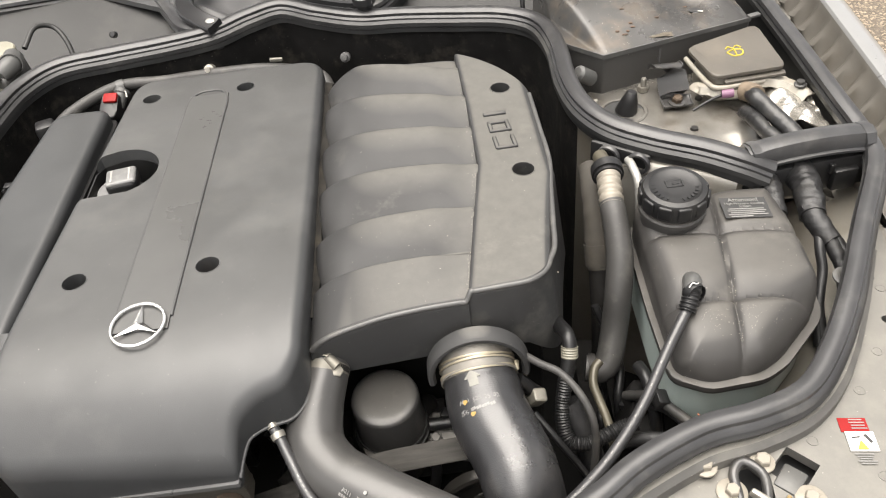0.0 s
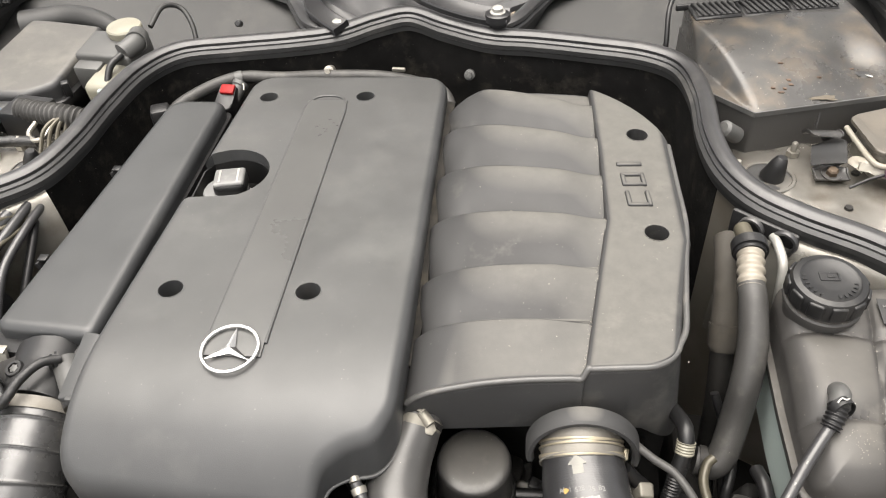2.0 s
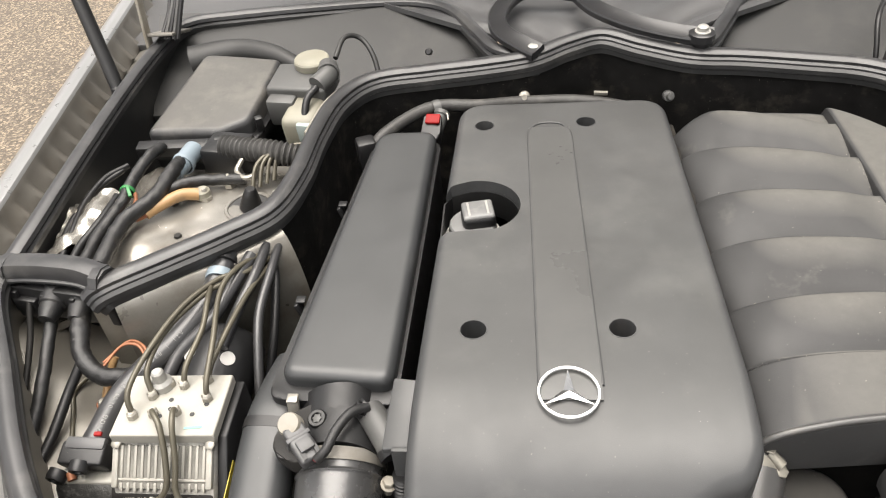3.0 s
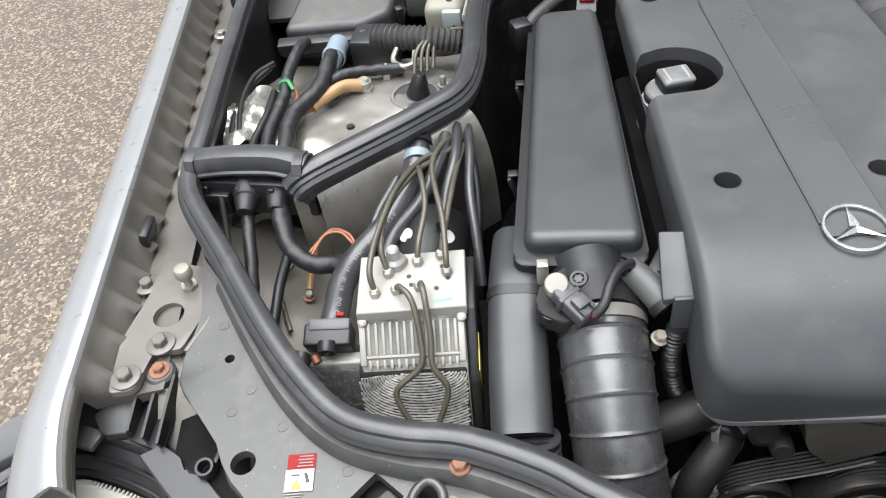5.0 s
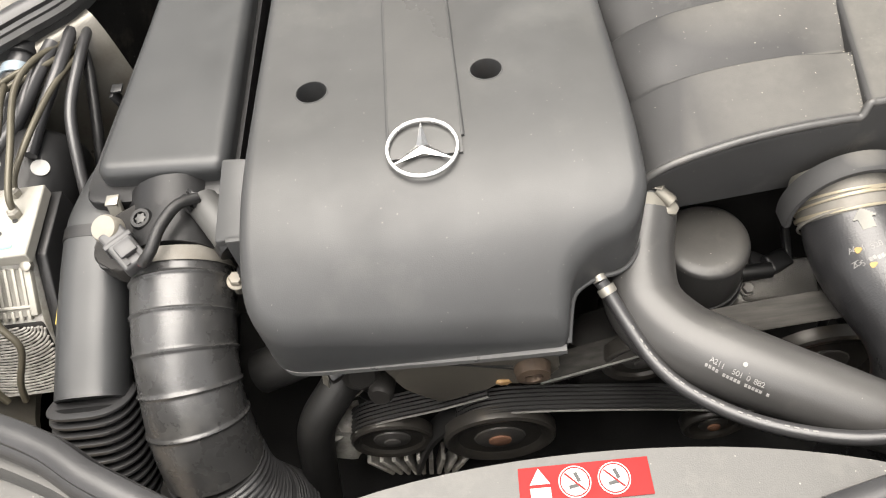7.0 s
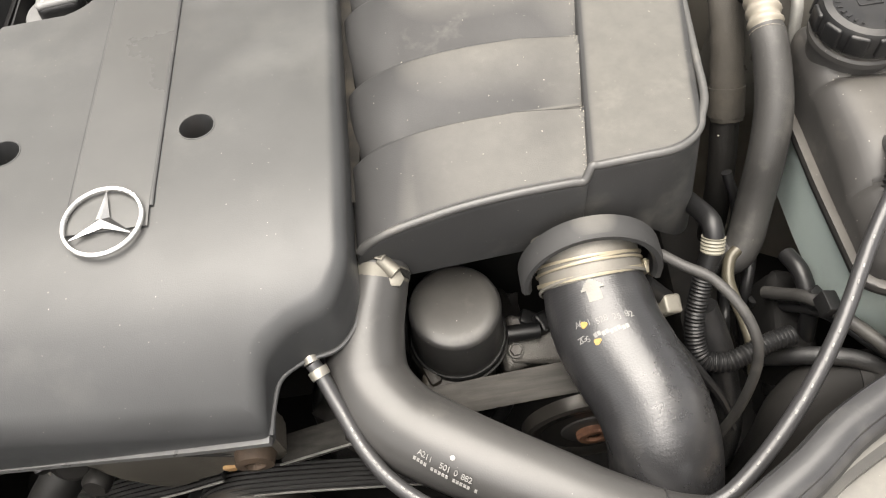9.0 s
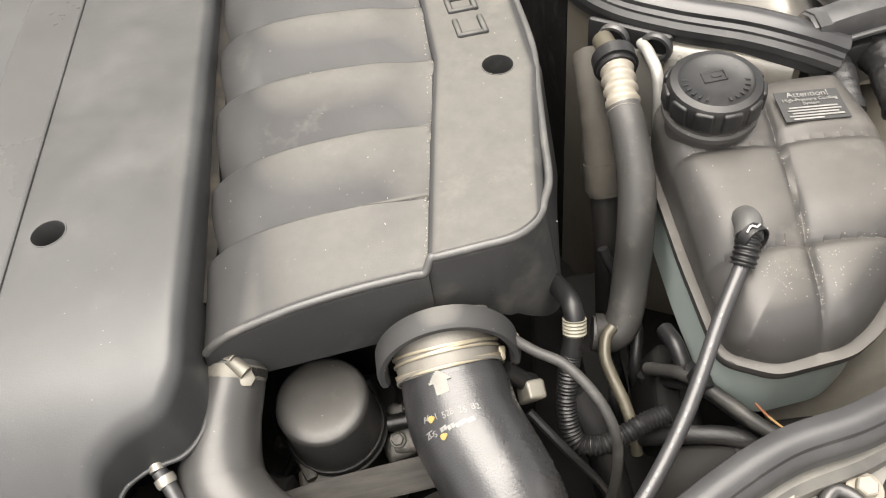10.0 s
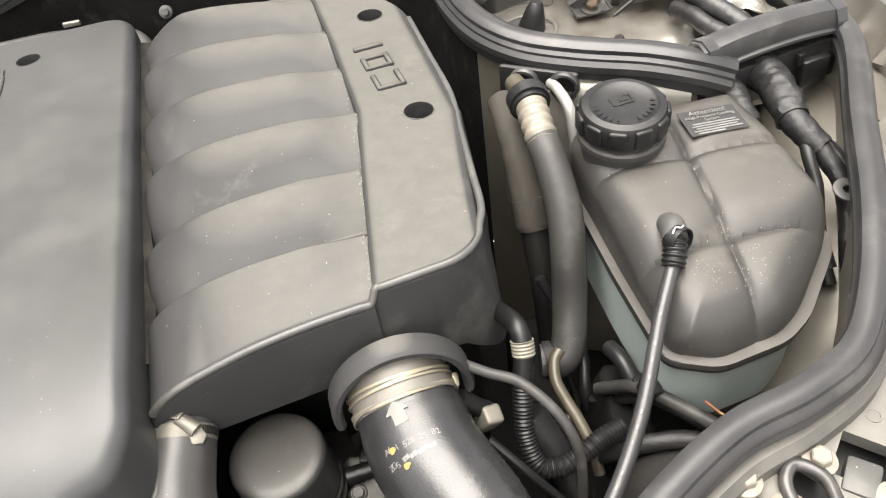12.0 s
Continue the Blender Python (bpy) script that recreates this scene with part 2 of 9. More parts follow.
M_LEAF = mat("dry_leaf", (0.075, 0.045, 0.028), 0.8, var=0.5, scale=120, bump=0.4)
M_BRACKET = mat("black_coated_steel", (0.034, 0.033, 0.032), 0.34, var=0.3, bump=0.1, dust=(0.09, 0.084, 0.075), dust_amount=0.4, dust_scale=30, spec=0.6)
M_OILCAST0 = mat("oily_steel_head", (0.09, 0.065, 0.045), 0.4, metal=0.5, var=0.4, scale=80)
M_FOIL = mat("bright_shield_metal", (0.42, 0.4, 0.36), 0.24, metal=0.75, var=0.2, scale=30, bump=0.2, dust=(0.16, 0.11, 0.07), dust_amount=0.5, dust_scale=26)
M_TAPE2 = mat("glossy_sleeve", (0.014, 0.014, 0.0142), 0.36, var=0.35, scale=120, bump=0.35, dust=(0.06, 0.056, 0.05), dust_amount=0.35, dust_scale=40, specks=0.5, spec=0.55)
M_TANTAPE = mat("tan_fabric_tape", (0.13, 0.1, 0.07), 0.8, var=0.3, scale=200, bump=0.5)
M_BRKT = mat("bracket_paint", (0.118, 0.11, 0.096), 0.4, metal=0.1, var=0.25, scale=20, bump=0.1, dust=(0.085, 0.073, 0.056), dust_amount=0.5, dust_scale=18, specks=0.8)
M_LAMPBLACK = mat("lamp_housing_plastic", (0.021, 0.021, 0.0215), 0.38, var=0.3, scale=25, bump=0.12, dust=(0.06, 0.058, 0.053), dust_amount=0.4, dust_scale=16, specks=0.8, spec=0.5)
M_LIP = mat("glint_lip_plastic", (0.11, 0.11, 0.11), 0.3, var=0.2, scale=60, bump=0.06, spec=0.6)
M_DIMHOSE = mat("sooty_hose_rubber", (0.014, 0.0138, 0.0135), 0.55, var=0.35, scale=50, bump=0.2, dust=(0.045, 0.042, 0.037), dust_amount=0.35, dust_scale=25, spec=0.4)
M_JOINT = mat("dusty_joint", (0.018, 0.0165, 0.0145), 0.85, var=0.5, scale=60, bump=0.4, dust=(0.055, 0.047, 0.035), dust_amount=0.4, dust_scale=28, specks=0.8, spec=0.2)
M_LINING = mat("hood_felt", (0.03, 0.03, 0.03), 0.9, var=0.3, scale=60, bump=0.4)
M_BELTBACK = mat("belt_back_rubber", (0.03, 0.0285, 0.026), 0.75, var=0.4, scale=60, bump=0.3, stretch=(1, 12, 12), dust=(0.05, 0.046, 0.04), dust_amount=0.4, dust_scale=20, spec=0.15)
M_CAPGREY = mat("worn_cap_plastic", (0.13, 0.13, 0.128), 0.38, var=0.3, scale=60, bump=0.08, dust=(0.26, 0.255, 0.24), dust_amount=0.4, dust_scale=40)


# ---- building helpers ----
def link_mesh(name, bm, material, parent=None, smooth=True, label=""):
    me = bpy.data.meshes.new(name)
    bmesh.ops.recalc_face_normals(bm, faces=bm.faces)
    bm.to_mesh(me)
    bm.free()
    me.materials.append(material)
    if smooth:
        me.shade_smooth()
        me.set_sharp_from_angle(angle=radians(38))
    ob = new(name, me)
    if parent is not None:
        hang(ob, parent)
    if label:
        ob["label"] = label
    return ob


def stands(ob):
    m = ob.matrix_basis
    return stands(ob.parent) @ ob.matrix_parent_inverse @ m if ob.parent else m


def hang(ob, parent):
    """Make ob a part of parent, staying where it is."""
    ob.parent = parent
    ob.matrix_parent_inverse = stands(parent).inverted()


def part(name, bm, material, parent, label="", smooth=True):
    return link_mesh(name, bm, material, parent, smooth, label)


def thing(name, label, category, group="", kind="", at=(0, 0, 0)):
    ob = tagged(new(name), label, category, group, kind)
    ob.matrix_basis = pose(*at)
    return ob


def solid(name, bm, material, label, category, group="", kind="", smooth=True):
    return tagged(link_mesh(name, bm, material, None, smooth), label, category, group, kind)


def spline(pts, n=8, closed=False):
    """Points on a smooth line through pts."""
    p = [Vector(q) for q in pts]
    out = []
    m = len(p)
    for i in range(m if closed else m - 1):
        if closed:
            a, b, c, d = p[i - 1], p[i], p[(i + 1) % m], p[(i + 2) % m]
        else:
            b, c = p[i], p[i + 1]
            a = p[i - 1] if i else b * 2 - c
            d = p[i + 2] if i + 2 < m else c * 2 - b
        for k in range(n):
            t = k / n
            out.append(0.5 * (2 * b + (c - a) * t + (2 * a - 5 * b + 4 * c - d) * t * t + (3 * b - a - 3 * c + d) * t ** 3))
    if not closed:
        out.append(p[-1])
    return out


def along(line):
    s, out = 0.0, [0.0]
    for a, b in zip(line, line[1:]):
        s += (b - a).length
        out.append(s)
    return out


def sweep(bm, line, rings, closed_ring=True, cap=True, up=None):
    """Lay ring profiles (lists of side, up offsets, one per point of the line) along the line."""
    prev, first = None, None
    side = None
    for i, p in enumerate(line):
        t = (line[min(i + 1, len(line) - 1)] - line[max(i - 1, 0)]).normalized()
        if up is not None:
            s = t.cross(Vector(up)).normalized()
        else:
            if side is None:
                side = t.cross(Vector((0.0123, 0.02, 1)) if abs(t.z) < 0.95 else Vector((0, 1, 0)))
            s = (side - t * side.dot(t)).normalized()
            side = s
        u = s.cross(t).normalized()
        ring = rings[i] if isinstance(rings[0][0], (list, tuple)) else rings
        vs = [bm.verts.new(p + s * a + u * b) for a, b in ring]
        if prev:
            m = len(vs)
            for k in range(m if closed_ring else m - 1):
                bm.faces.new((prev[k], prev[(k + 1) % m], vs[(k + 1) % m], vs[k]))
        else:
            first = vs
        prev = vs
    if cap and closed_ring:
        bm.faces.new(first[::-1])
        bm.faces.new(prev)
    return bm


def tube(pts, r, seg=14, n=8, bm=None, flat=1.0):
    """A round hose or wire along pts; r is a number or a function of the length along it."""
    bm = bm or bmesh.new()
    line = spline(pts, n)
    s = along(line)
    rr = [(r(x) if callable(r) else r) for x in s]
    rings = [[(q * math.cos(2 * math.pi * k / seg), flat * q * math.sin(2 * math.pi * k / seg)) for k in range(seg)] for q in rr]
    return sweep(bm, line, rings)


def crease(bm, amount, pitch=60.0):
    """Wrinkle a mesh a little along its normals, as wound tape or a soft boot does."""
    bm.normal_update()
    moves = [(v, v.normal * amount * (noise.noise(v.co * pitch) + 0.6 * noise.noise(v.co * pitch * 2.7))) for v in bm.verts]
    for v, d in moves:
        v.co += d
    return bm


def thicken(bm, t):
    """Give an open sheet a back t metres behind it."""
    bm.normal_update()
    push = {v: v.normal * t for v in bm.verts}
    back = {v: bm.verts.new(v.co - d) for v, d in push.items()}
    faces, rims = list(bm.faces), [e for e in bm.edges if e.is_boundary]
    for f in faces:
        bm.faces.new([back[v] for v in reversed(f.verts)])
    for e in rims:
        a, b = e.verts
        bm.faces.new((a, b, back[b], back[a]))
    bmesh.ops.recalc_face_normals(bm, faces=bm.faces)
    return bm


def ribbed(r, pitch, depth):
    return lambda s: r + depth * (0.5 + 0.5 * math.cos(2 * math.pi * s / pitch))


def box(size, at=(0, 0, 0), turn=(0, 0, 0), bevel=0.003, seg=2, bm=None, taper=1.0):
    b = bmesh.new()
    bmesh.ops.create_cube(b, size=1.0)
    for v in b.verts:
        k = taper if v.co.z > 0 else 1.0
        v.co = Vector((v.co.x * size[0] * k, v.co.y * size[1] * k, v.co.z * size[2]))
    if bevel:
        bmesh.ops.bevel(b, geom=list(b.edges), offset=bevel, segments=seg, affect="EDGES", profile=0.5)
    b.transform(pose(*at, *turn))
    return join(bm, b)


def join(bm, b):
    if bm is None:
        return b
    me = bpy.data.meshes.new("tmp")
    b.to_mesh(me)
    b.free()
    bm.from_mesh(me)
    bpy.data.meshes.remove(me)
    return bm


def lathe(profile, at=(0, 0, 0), turn=(0, 0, 0), seg=24, bm=None, lobes=0, lobe=0.0):
    """Turn a profile of (radius, height) round its own z axis."""
    b = bmesh.new()
    prev = None
    for r, z in profile:
        vs = []
        for k in range(seg):
            a = 2 * math.pi * k / seg
            q = r * (1 + lobe * math.cos(lobes * a)) if lobes else r
            vs.append(b.verts.new((q * math.cos(a), q * math.sin(a), z)))
        if prev:
            for k in range(seg):
                b.faces.new((prev[k], prev[(k + 1) % seg], vs[(k + 1) % seg], vs[k]))
        else:
            b.faces.new(vs[::-1])
        prev = vs
    b.faces.new(prev)
    b.transform(pose(*at, *turn))
    return join(bm, b)


def ring(r_in, r_out, h, at=(0, 0, 0), turn=(0, 0, 0), seg=32, bm=None):
    b = bmesh.new()
    rows = []
    for r, z in ((r_in, 0), (r_out, 0), (r_out, h * 0.7), (r_out - (r_out - r_in) * 0.2, h), (r_in + (r_out - r_in) * 0.2, h), (r_in, h * 0.7)):
        rows.append([b.verts.new((r * math.cos(2 * math.pi * k / seg), r * math.sin(2 * math.pi * k / seg), z)) for k in range(seg)])
    for i in range(6):
        a, c = rows[i], rows[(i + 1) % 6]
        for k in range(seg):
            b.faces.new((a[k], a[(k + 1) % seg], c[(k + 1) % seg], c[k]))
    b.transform(pose(*at, *turn))
    return join(bm, b)


def prism(outline, z0, z1, bevel=0.0, seg=2, bm=None, m=None):
    """A plate of the given outline (x, y) from z0 to z1; z1 may be a function of x, y."""
    b = bmesh.new()
    top = [b.verts.new((x, y, z1(x, y) if callable(z1) else z1)) for x, y in outline]
    bot = [b.verts.new((x, y, z0(x, y) if callable(z0) else z0)) for x, y in outline]
    f = b.faces.new(top)
    b.faces.new(bot[::-1])
    k = len(top)
    for i in range(k):
        b.faces.new((top[i], bot[i], bot[(i + 1) % k], top[(i + 1) % k]))
    if bevel:
        bmesh.ops.bevel(b, geom=list(f.edges), offset=bevel, segments=seg, affect="EDGES", profile=0.5)
    bmesh.ops.triangulate(b, faces=[g for g in b.faces if len(g.verts) > 4])
    if m is not None:
        b.transform(m)
    return join(bm, b)


def pillow(outline, ztop, zbot, edge, spine, rings=10):
    """A closed moulding: the outline rises from zbot, turns over an edge of (inset, drop) steps and runs up to its spine over ztop(x, y)."""
    b = bmesh.new()
    pts = [Vector((x, y)) for x, y in outline]
    k = len(pts)
    mid = sum(pts, Vector((0, 0))) / k
    nor = []
    for i in range(k):
        t = (pts[(i + 1) % k] - pts[i - 1]).normalized()
        q = Vector((-t.y, t.x))
        nor.append(q if q.dot(mid - pts[i]) > 0 else -q)
    a, c = Vector(spine[0]), Vector(spine[1])

    def near(p):
        d = c - a
        return a + d * max(0.0, min(1.0, (p - a).dot(d) / max(d.length_squared, 1e-9)))

    rows = [[b.verts.new((p.x, p.y, zbot(p.x, p.y) if callable(zbot) else zbot)) for p in pts]]
    for inset, drop in edge:
        row = []
        for p, q in zip(pts, nor):
            g = p + q * inset
            row.append(b.verts.new((g.x, g.y, ztop(g.x, g.y) - drop)))
        rows.append(row)
    last = [p + q * edge[-1][0] for p, q in zip(pts, nor)]
    for r in range(1, rings + 1):
        f = r / (rings + 0.001) * 0.97
        row = []
        for p in last:
            g = p.lerp(near(p), f)
            row.append(b.verts.new((g.x, g.y, ztop(g.x, g.y))))
        rows.append(row)
    for r0, r1 in zip(rows, rows[1:]):
        for i in range(k):
            b.faces.new((r0[i], r0[(i + 1) % k], r1[(i + 1) % k], r1[i]))
    b.faces.new(rows[0][::-1])
    f = b.faces.new(rows[-1])
    bmesh.ops.triangulate(b, faces=[g for g in b.faces if len(g.verts) > 4])
    return b


def round_edge(r, n=6, fall=0.0):
    """Steps of a quarter-round edge of radius r, after a straight fall."""
    out = [(0.0, r + fall)] if fall else []
    return out + [(r - r * math.cos(math.pi / 2 * i / n), r - r * math.sin(math.pi / 2 * i / n)) for i in range(n + 1)]


def rounded(corners, r, n=6, step=0.0):
    """An outline with its corners rounded; r is one radius or one for each corner. step: extra points along the straight sides."""
    k = len(corners)
    rs = r if isinstance(r, (list, tuple)) else [r] * k
    out = []
    for i in range(k):
        p, a, c = Vector(corners[i]), Vector(corners[i - 1]), Vector(corners[(i + 1) % k])
        u, v = (a - p).normalized(), (c - p).normalized()
        q = rs[i]
        s, e = p + u * q, p + v * q
        if out and step:
            last = Vector(out[-1])
            m = int((s - last).length / step)
            out += [tuple(last.lerp(s, j / (m + 1))) for j in range(1, m + 1)]
        for j in range(n + 1):
            t = j / n
            out.append(tuple((s * (1 - t) + p * t) * (1 - t) + (p * (1 - t) + e * t) * t))
    if step:
        last, s = Vector(out[-1]), Vector(out[0])
        m = int((s - last).length / step)
        out += [tuple(last.lerp(s, j / (m + 1))) for j in range(1, m + 1)]
    return out


def cut(ob, cutters):
    """Cut solids out of ob for good."""
    tools = []
    for bm in cutters:
        tools.append(link_mesh("cutter", bm, M_BLACK))
        md = ob.modifiers.new("cut", "BOOLEAN")
        md.object, md.operation, md.solver = tools[-1], "DIFFERENCE", "EXACT"
    dg = bpy.context.evaluated_depsgraph_get()
    me = bpy.data.meshes.new_from_object(ob.evaluated_get(dg))
    old = ob.data
    ob.modifiers.clear()
    ob.data = me
    bpy.data.meshes.remove(old)
    for t in tools:
        d = t.data
        bpy.data.objects.remove(t)
        bpy.data.meshes.remove(d)
    me.shade_smooth()
    me.set_sharp_from_angle(angle=radians(38))
    return ob


def hex_bolt(at, r=0.008, turn=(0, 0, 0), material=None, washer=1.7, group="body bolts", label="zinc-plated hex bolt with a washer on body panel"):
    bm = lathe([(r, 0), (r, r * 0.9), (r * 0.85, r * 1.05)], (0, 0, 0.002), seg=6)
    ob = solid("bolt", bm, material or M_STEEL, label, "bolt", group)
    ob.matrix_basis = pose(*at, *turn)
    if washer:
        w = lathe([(r * washer, 0), (r * washer, 0.0022), (r * washer * 0.9, 0.003)], seg=20)
        w.transform(pose(*at, *turn))
        part("washer", w, material or M_STEEL, ob)
    return ob


def words(text, size, at, turn, material, parent=None, name="lettering", depth=0.0004, spacing=1.0):
    c = bpy.data.curves.new(name, "FONT")
    c.body, c.size, c.extrude, c.align_x, c.align_y, c.space_character = text, size, depth, "CENTER", "CENTER", spacing
    tmp = new("tmp_text", c)
    me = bpy.data.meshes.new_from_object(tmp.evaluated_get(bpy.context.evaluated_depsgraph_get()))
    bpy.data.objects.remove(tmp)
    me.materials.clear()
    me.materials.append(material)
    ob = new(name, me)
    ob.matrix_basis = pose(*at, *turn)
    if parent is not None:
        hang(ob, parent)
    return ob


def on_tube(line, i, angle, r):
    """The pose of a mark on a hose: x round it, y back along it, z outwards; angle in degrees from the top, to the right."""
    p, d = line[i], (line[i + 1] - line[i - 1]).normalized()
    right = Vector((1, 0, 0)) - d * d.x
    right.normalize()
    out = right.cross(d).normalized()
    if out.z < 0:
        out = -out
    a = radians(angle)
    zv = out * math.cos(a) + right * math.sin(a)
    yv = -d
    xv = yv.cross(zv)
    m = Matrix((xv, yv, zv)).transposed().to_4x4()
    return Matrix.Translation(p + zv * r) @ m


def glyph(ch, size, m, material, parent, name="printed_letter"):
    c = bpy.data.curves.new(name, "FONT")
    c.body, c.size, c.extrude, c.align_x, c.align_y = ch, size, 0.0003, "CENTER", "CENTER"
    tmp = new("tmp_text", c)
    me = bpy.data.meshes.new_from_object(tmp.evaluated_get(bpy.context.evaluated_depsgraph_get()))
    bpy.data.objects.remove(tmp)
    me.materials.clear()
    me.materials.append(material)
    me.transform(m)
    ob = new(name, me)
    hang(ob, parent)
    return ob


CX = -0.247  # the car's middle line


def mirror(pts):
    return [(2 * CX - p[0], *p[1:]) for p in pts]


# ---- the setting: asphalt, body shell ----
def asphalt_material():
    m = mat("asphalt", (0.10, 0.081, 0.06), 0.75, var=0.35, scale=3, bump=0.5, fine=260)
    n, l = m.node_tree.nodes, m.node_tree.links
    b = n["Principled BSDF"]
    co = n.new("ShaderNodeTexCoord")
    v = n.new("ShaderNodeTexVoronoi")
    v.inputs["Scale"].default_value = 120.0
    l.new(co.outputs["Object"], v.inputs["Vector"])
    ramp = n.new("ShaderNodeValToRGB")
    for e, (p, c) in zip(ramp.color_ramp.elements, ((0.0, (0.022, 0.018, 0.0135, 1)), (1.0, (0.42, 0.335, 0.235, 1)))):
        e.position, e.color = p, c
    ramp.color_ramp.elements.new(0.55).color = (0.088, 0.069, 0.05, 1)
    l.new(v.outputs["Color"], ramp.inputs[0])
    mx = n.new("ShaderNodeMix")
    mx.data_type = "RGBA"
    mx.inputs[0].default_value = 0.65
    old = b.inputs["Base Color"].links[0].from_socket
    l.new(old, mx.inputs[6])
    l.new(ramp.outputs[0], mx.inputs[7])
    l.new(mx.outputs[2], b.inputs["Base Color"])
    bp = n.new("ShaderNodeBump")
    bp.inputs["Strength"].default_value, bp.inputs["Distance"].default_value = 0.6, 0.004
    l.new(v.outputs["Distance"], bp.inputs["Height"])
    l.new(bp.outputs[0], b.inputs["Normal"])
    return m


bm = bmesh.new()
bmesh.ops.create_grid(bm, x_segments=8, y_segments=8, size=60)
solid("ground", bm, asphalt_material(), "worn asphalt with brownish gravel grain", "asphalt", kind="structure")


def fender(side):
    """A front wing: rounded outer edge, fluted inner flange, gutter and bolted ledge."""
    k = 1 if side == "left" else -1
    bm = bmesh.new()
    rows = []
    n = 300
    for i in range(n + 1):
        y = 0.385 + 1.325 * i / n
        x0 = -1.118 - 0.062 * (y - 0.4) + 0.022 * max(0.0, (0.50 - y) / 0.115) ** 2
        ze = 0.846 + 0.045 * (y - 0.5)
        zl = 0.806 + 0.035 * (y - 0.5)
        f = (y * 20.4) % 1.0
        dent = 0.0165 * min(1.0, f / 0.80) ** 1.7 * (1 - max(0.0, (f - 0.80) / 0.20))
        zl -= 0.008
        zl += (ze - 0.014 - zl) * (1 - min(1.0, max(0.0, (y - 0.492) / 0.01)))
        w = min(1.0, max(0.03, (y - 0.502) / 0.01))
        dent *= w
        prof = [(x0 + 0.012 + 0.073 * w, zl + 0.004), (x0 + 0.011 + 0.034 * w, zl), (x0 + 0.010 + 0.020 * w, zl - 0.004), (x0 + 0.009 + 0.013 * w + dent, min(zl + 0.006, ze - 0.009)), (x0 + 0.009 + 0.005 * w + dent * 0.55, min(zl + 0.022, ze - 0.008)),
                (x0 + 0.008, min(zl + 0.03, ze - 0.007) if w < 0.5 else ze - 0.014), (x0 + 0.0065, ze - 0.006), (x0 + 0.003, ze - 0.0015)]
        prof += [(x0 - 0.004 - 0.058 * math.sin(radians(q)), ze - 0.075 * (1 - math.cos(radians(q)))) for q in range(0, 91, 9)]
        prof += [(x0 - 0.072, ze - 0.22), (x0 - 0.075, ze - 0.45), (x0 - 0.072, ze - 0.45), (x0 - 0.069, ze - 0.22)]
        prof += [(x0 - 0.004 - 0.055 * math.sin(radians(q)), ze - 0.0035 - 0.075 * (1 - math.cos(radians(q)))) for q in range(90, -1, -18)]
        prof += [(x0 + 0.003, ze - 0.016 if w > 0.5 else ze - 0.012), (x0 + 0.005, zl - 0.012 if w > 0.5 else ze - 0.019), (x0 + 0.008 + 0.06 * w, zl - 0.014)]
        cut_back = max(0.0, 1 - i / 40)
        rows.append([bm.verts.new((x if k > 0 else 2 * CX - x, y - 0.75 * cut_back * max(0.0, x0 - 0.004 - x), z)) for x, z in prof])
    for a, b in zip(rows, rows[1:]):
        for j in range(len(a)):
            bm.faces.new((a[j], a[(j + 1) % len(a)], b[(j + 1) % len(a)], b[j]))
    bm.faces.new(rows[0])
    bm.faces.new(rows[-1])
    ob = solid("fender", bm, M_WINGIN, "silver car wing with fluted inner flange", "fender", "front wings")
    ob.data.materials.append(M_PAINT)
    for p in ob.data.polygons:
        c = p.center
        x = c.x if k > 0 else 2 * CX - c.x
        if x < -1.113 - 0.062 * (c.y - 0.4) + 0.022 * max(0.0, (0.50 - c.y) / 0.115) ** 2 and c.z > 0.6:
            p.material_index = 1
    return ob


WINGS = {"left": fender("left"), "right": fender("right")}

# Rubber seals
FRONT_L = [(-1.058, 0.80, 0.868), (-1.046, 0.745, 0.865), (-0.985, 0.646, 0.858), (-0.928, 0.552, 0.852), (-0.878, 0.483, 0.846), (-0.832, 0.438, 0.842),
           (-0.777, 0.418, 0.842), (-0.717, 0.408, 0.842), (-0.65, 0.38, 0.842), (-0.60, 0.348, 0.842), (-0.516, 0.307, 0.84), (-0.40, 0.278, 0.838)]
BACK_L = [(-0.36, 1.30, 0.885), (-0.42, 1.33, 0.885), (-0.458, 1.40, 0.885), (-0.505, 1.49, 0.885), (-0.565, 1.535, 0.885), (-0.65, 1.547, 0.885), (-0.80, 1.537, 0.885),
          (-0.94, 1.52, 0.885), (-1.025, 1.50, 0.885), (-1.056, 1.44, 0.885), (-1.065, 1.29, 0.885), (-1.06, 1.06, 0.883), (-1.057, 0.88, 0.875), (-1.058, 0.80, 0.868)]
whole_l = BACK_L + FRONT_L[1:]
BASE = [(-0.0145, -0.014), (-0.0155, -0.005), (-0.012, -0.001), (0.011, -0.001), (0.0145, -0.006), (0.012, -0.014)]
BULB = [(-0.011, -0.001), (-0.0145, 0.003), (-0.013, 0.009), (-0.006, 0.013), (0.002, 0.013), (0.006, 0.010), (0.007, 0.006), (0.010, 0.004), (0.0125, 0.000), (0.011, -0.002)]


def seal(name, pts, base, bulb, label, group="", flip=False):
    ob = thing(name, label, "seal", group, at=pts[0])
    k = -1 if flip else 1
    line = spline(pts, 8)
    part("channel", sweep(bmesh.new(), line, [(k * a, b) for a, b in base], up=(0, 0, 1)), M_SEAL2, ob)
    part("bulb", sweep(bmesh.new(), line, [(k * a, b) for a, b in bulb], up=(0, 0, 1)), M_RUBBER, ob)
    return ob


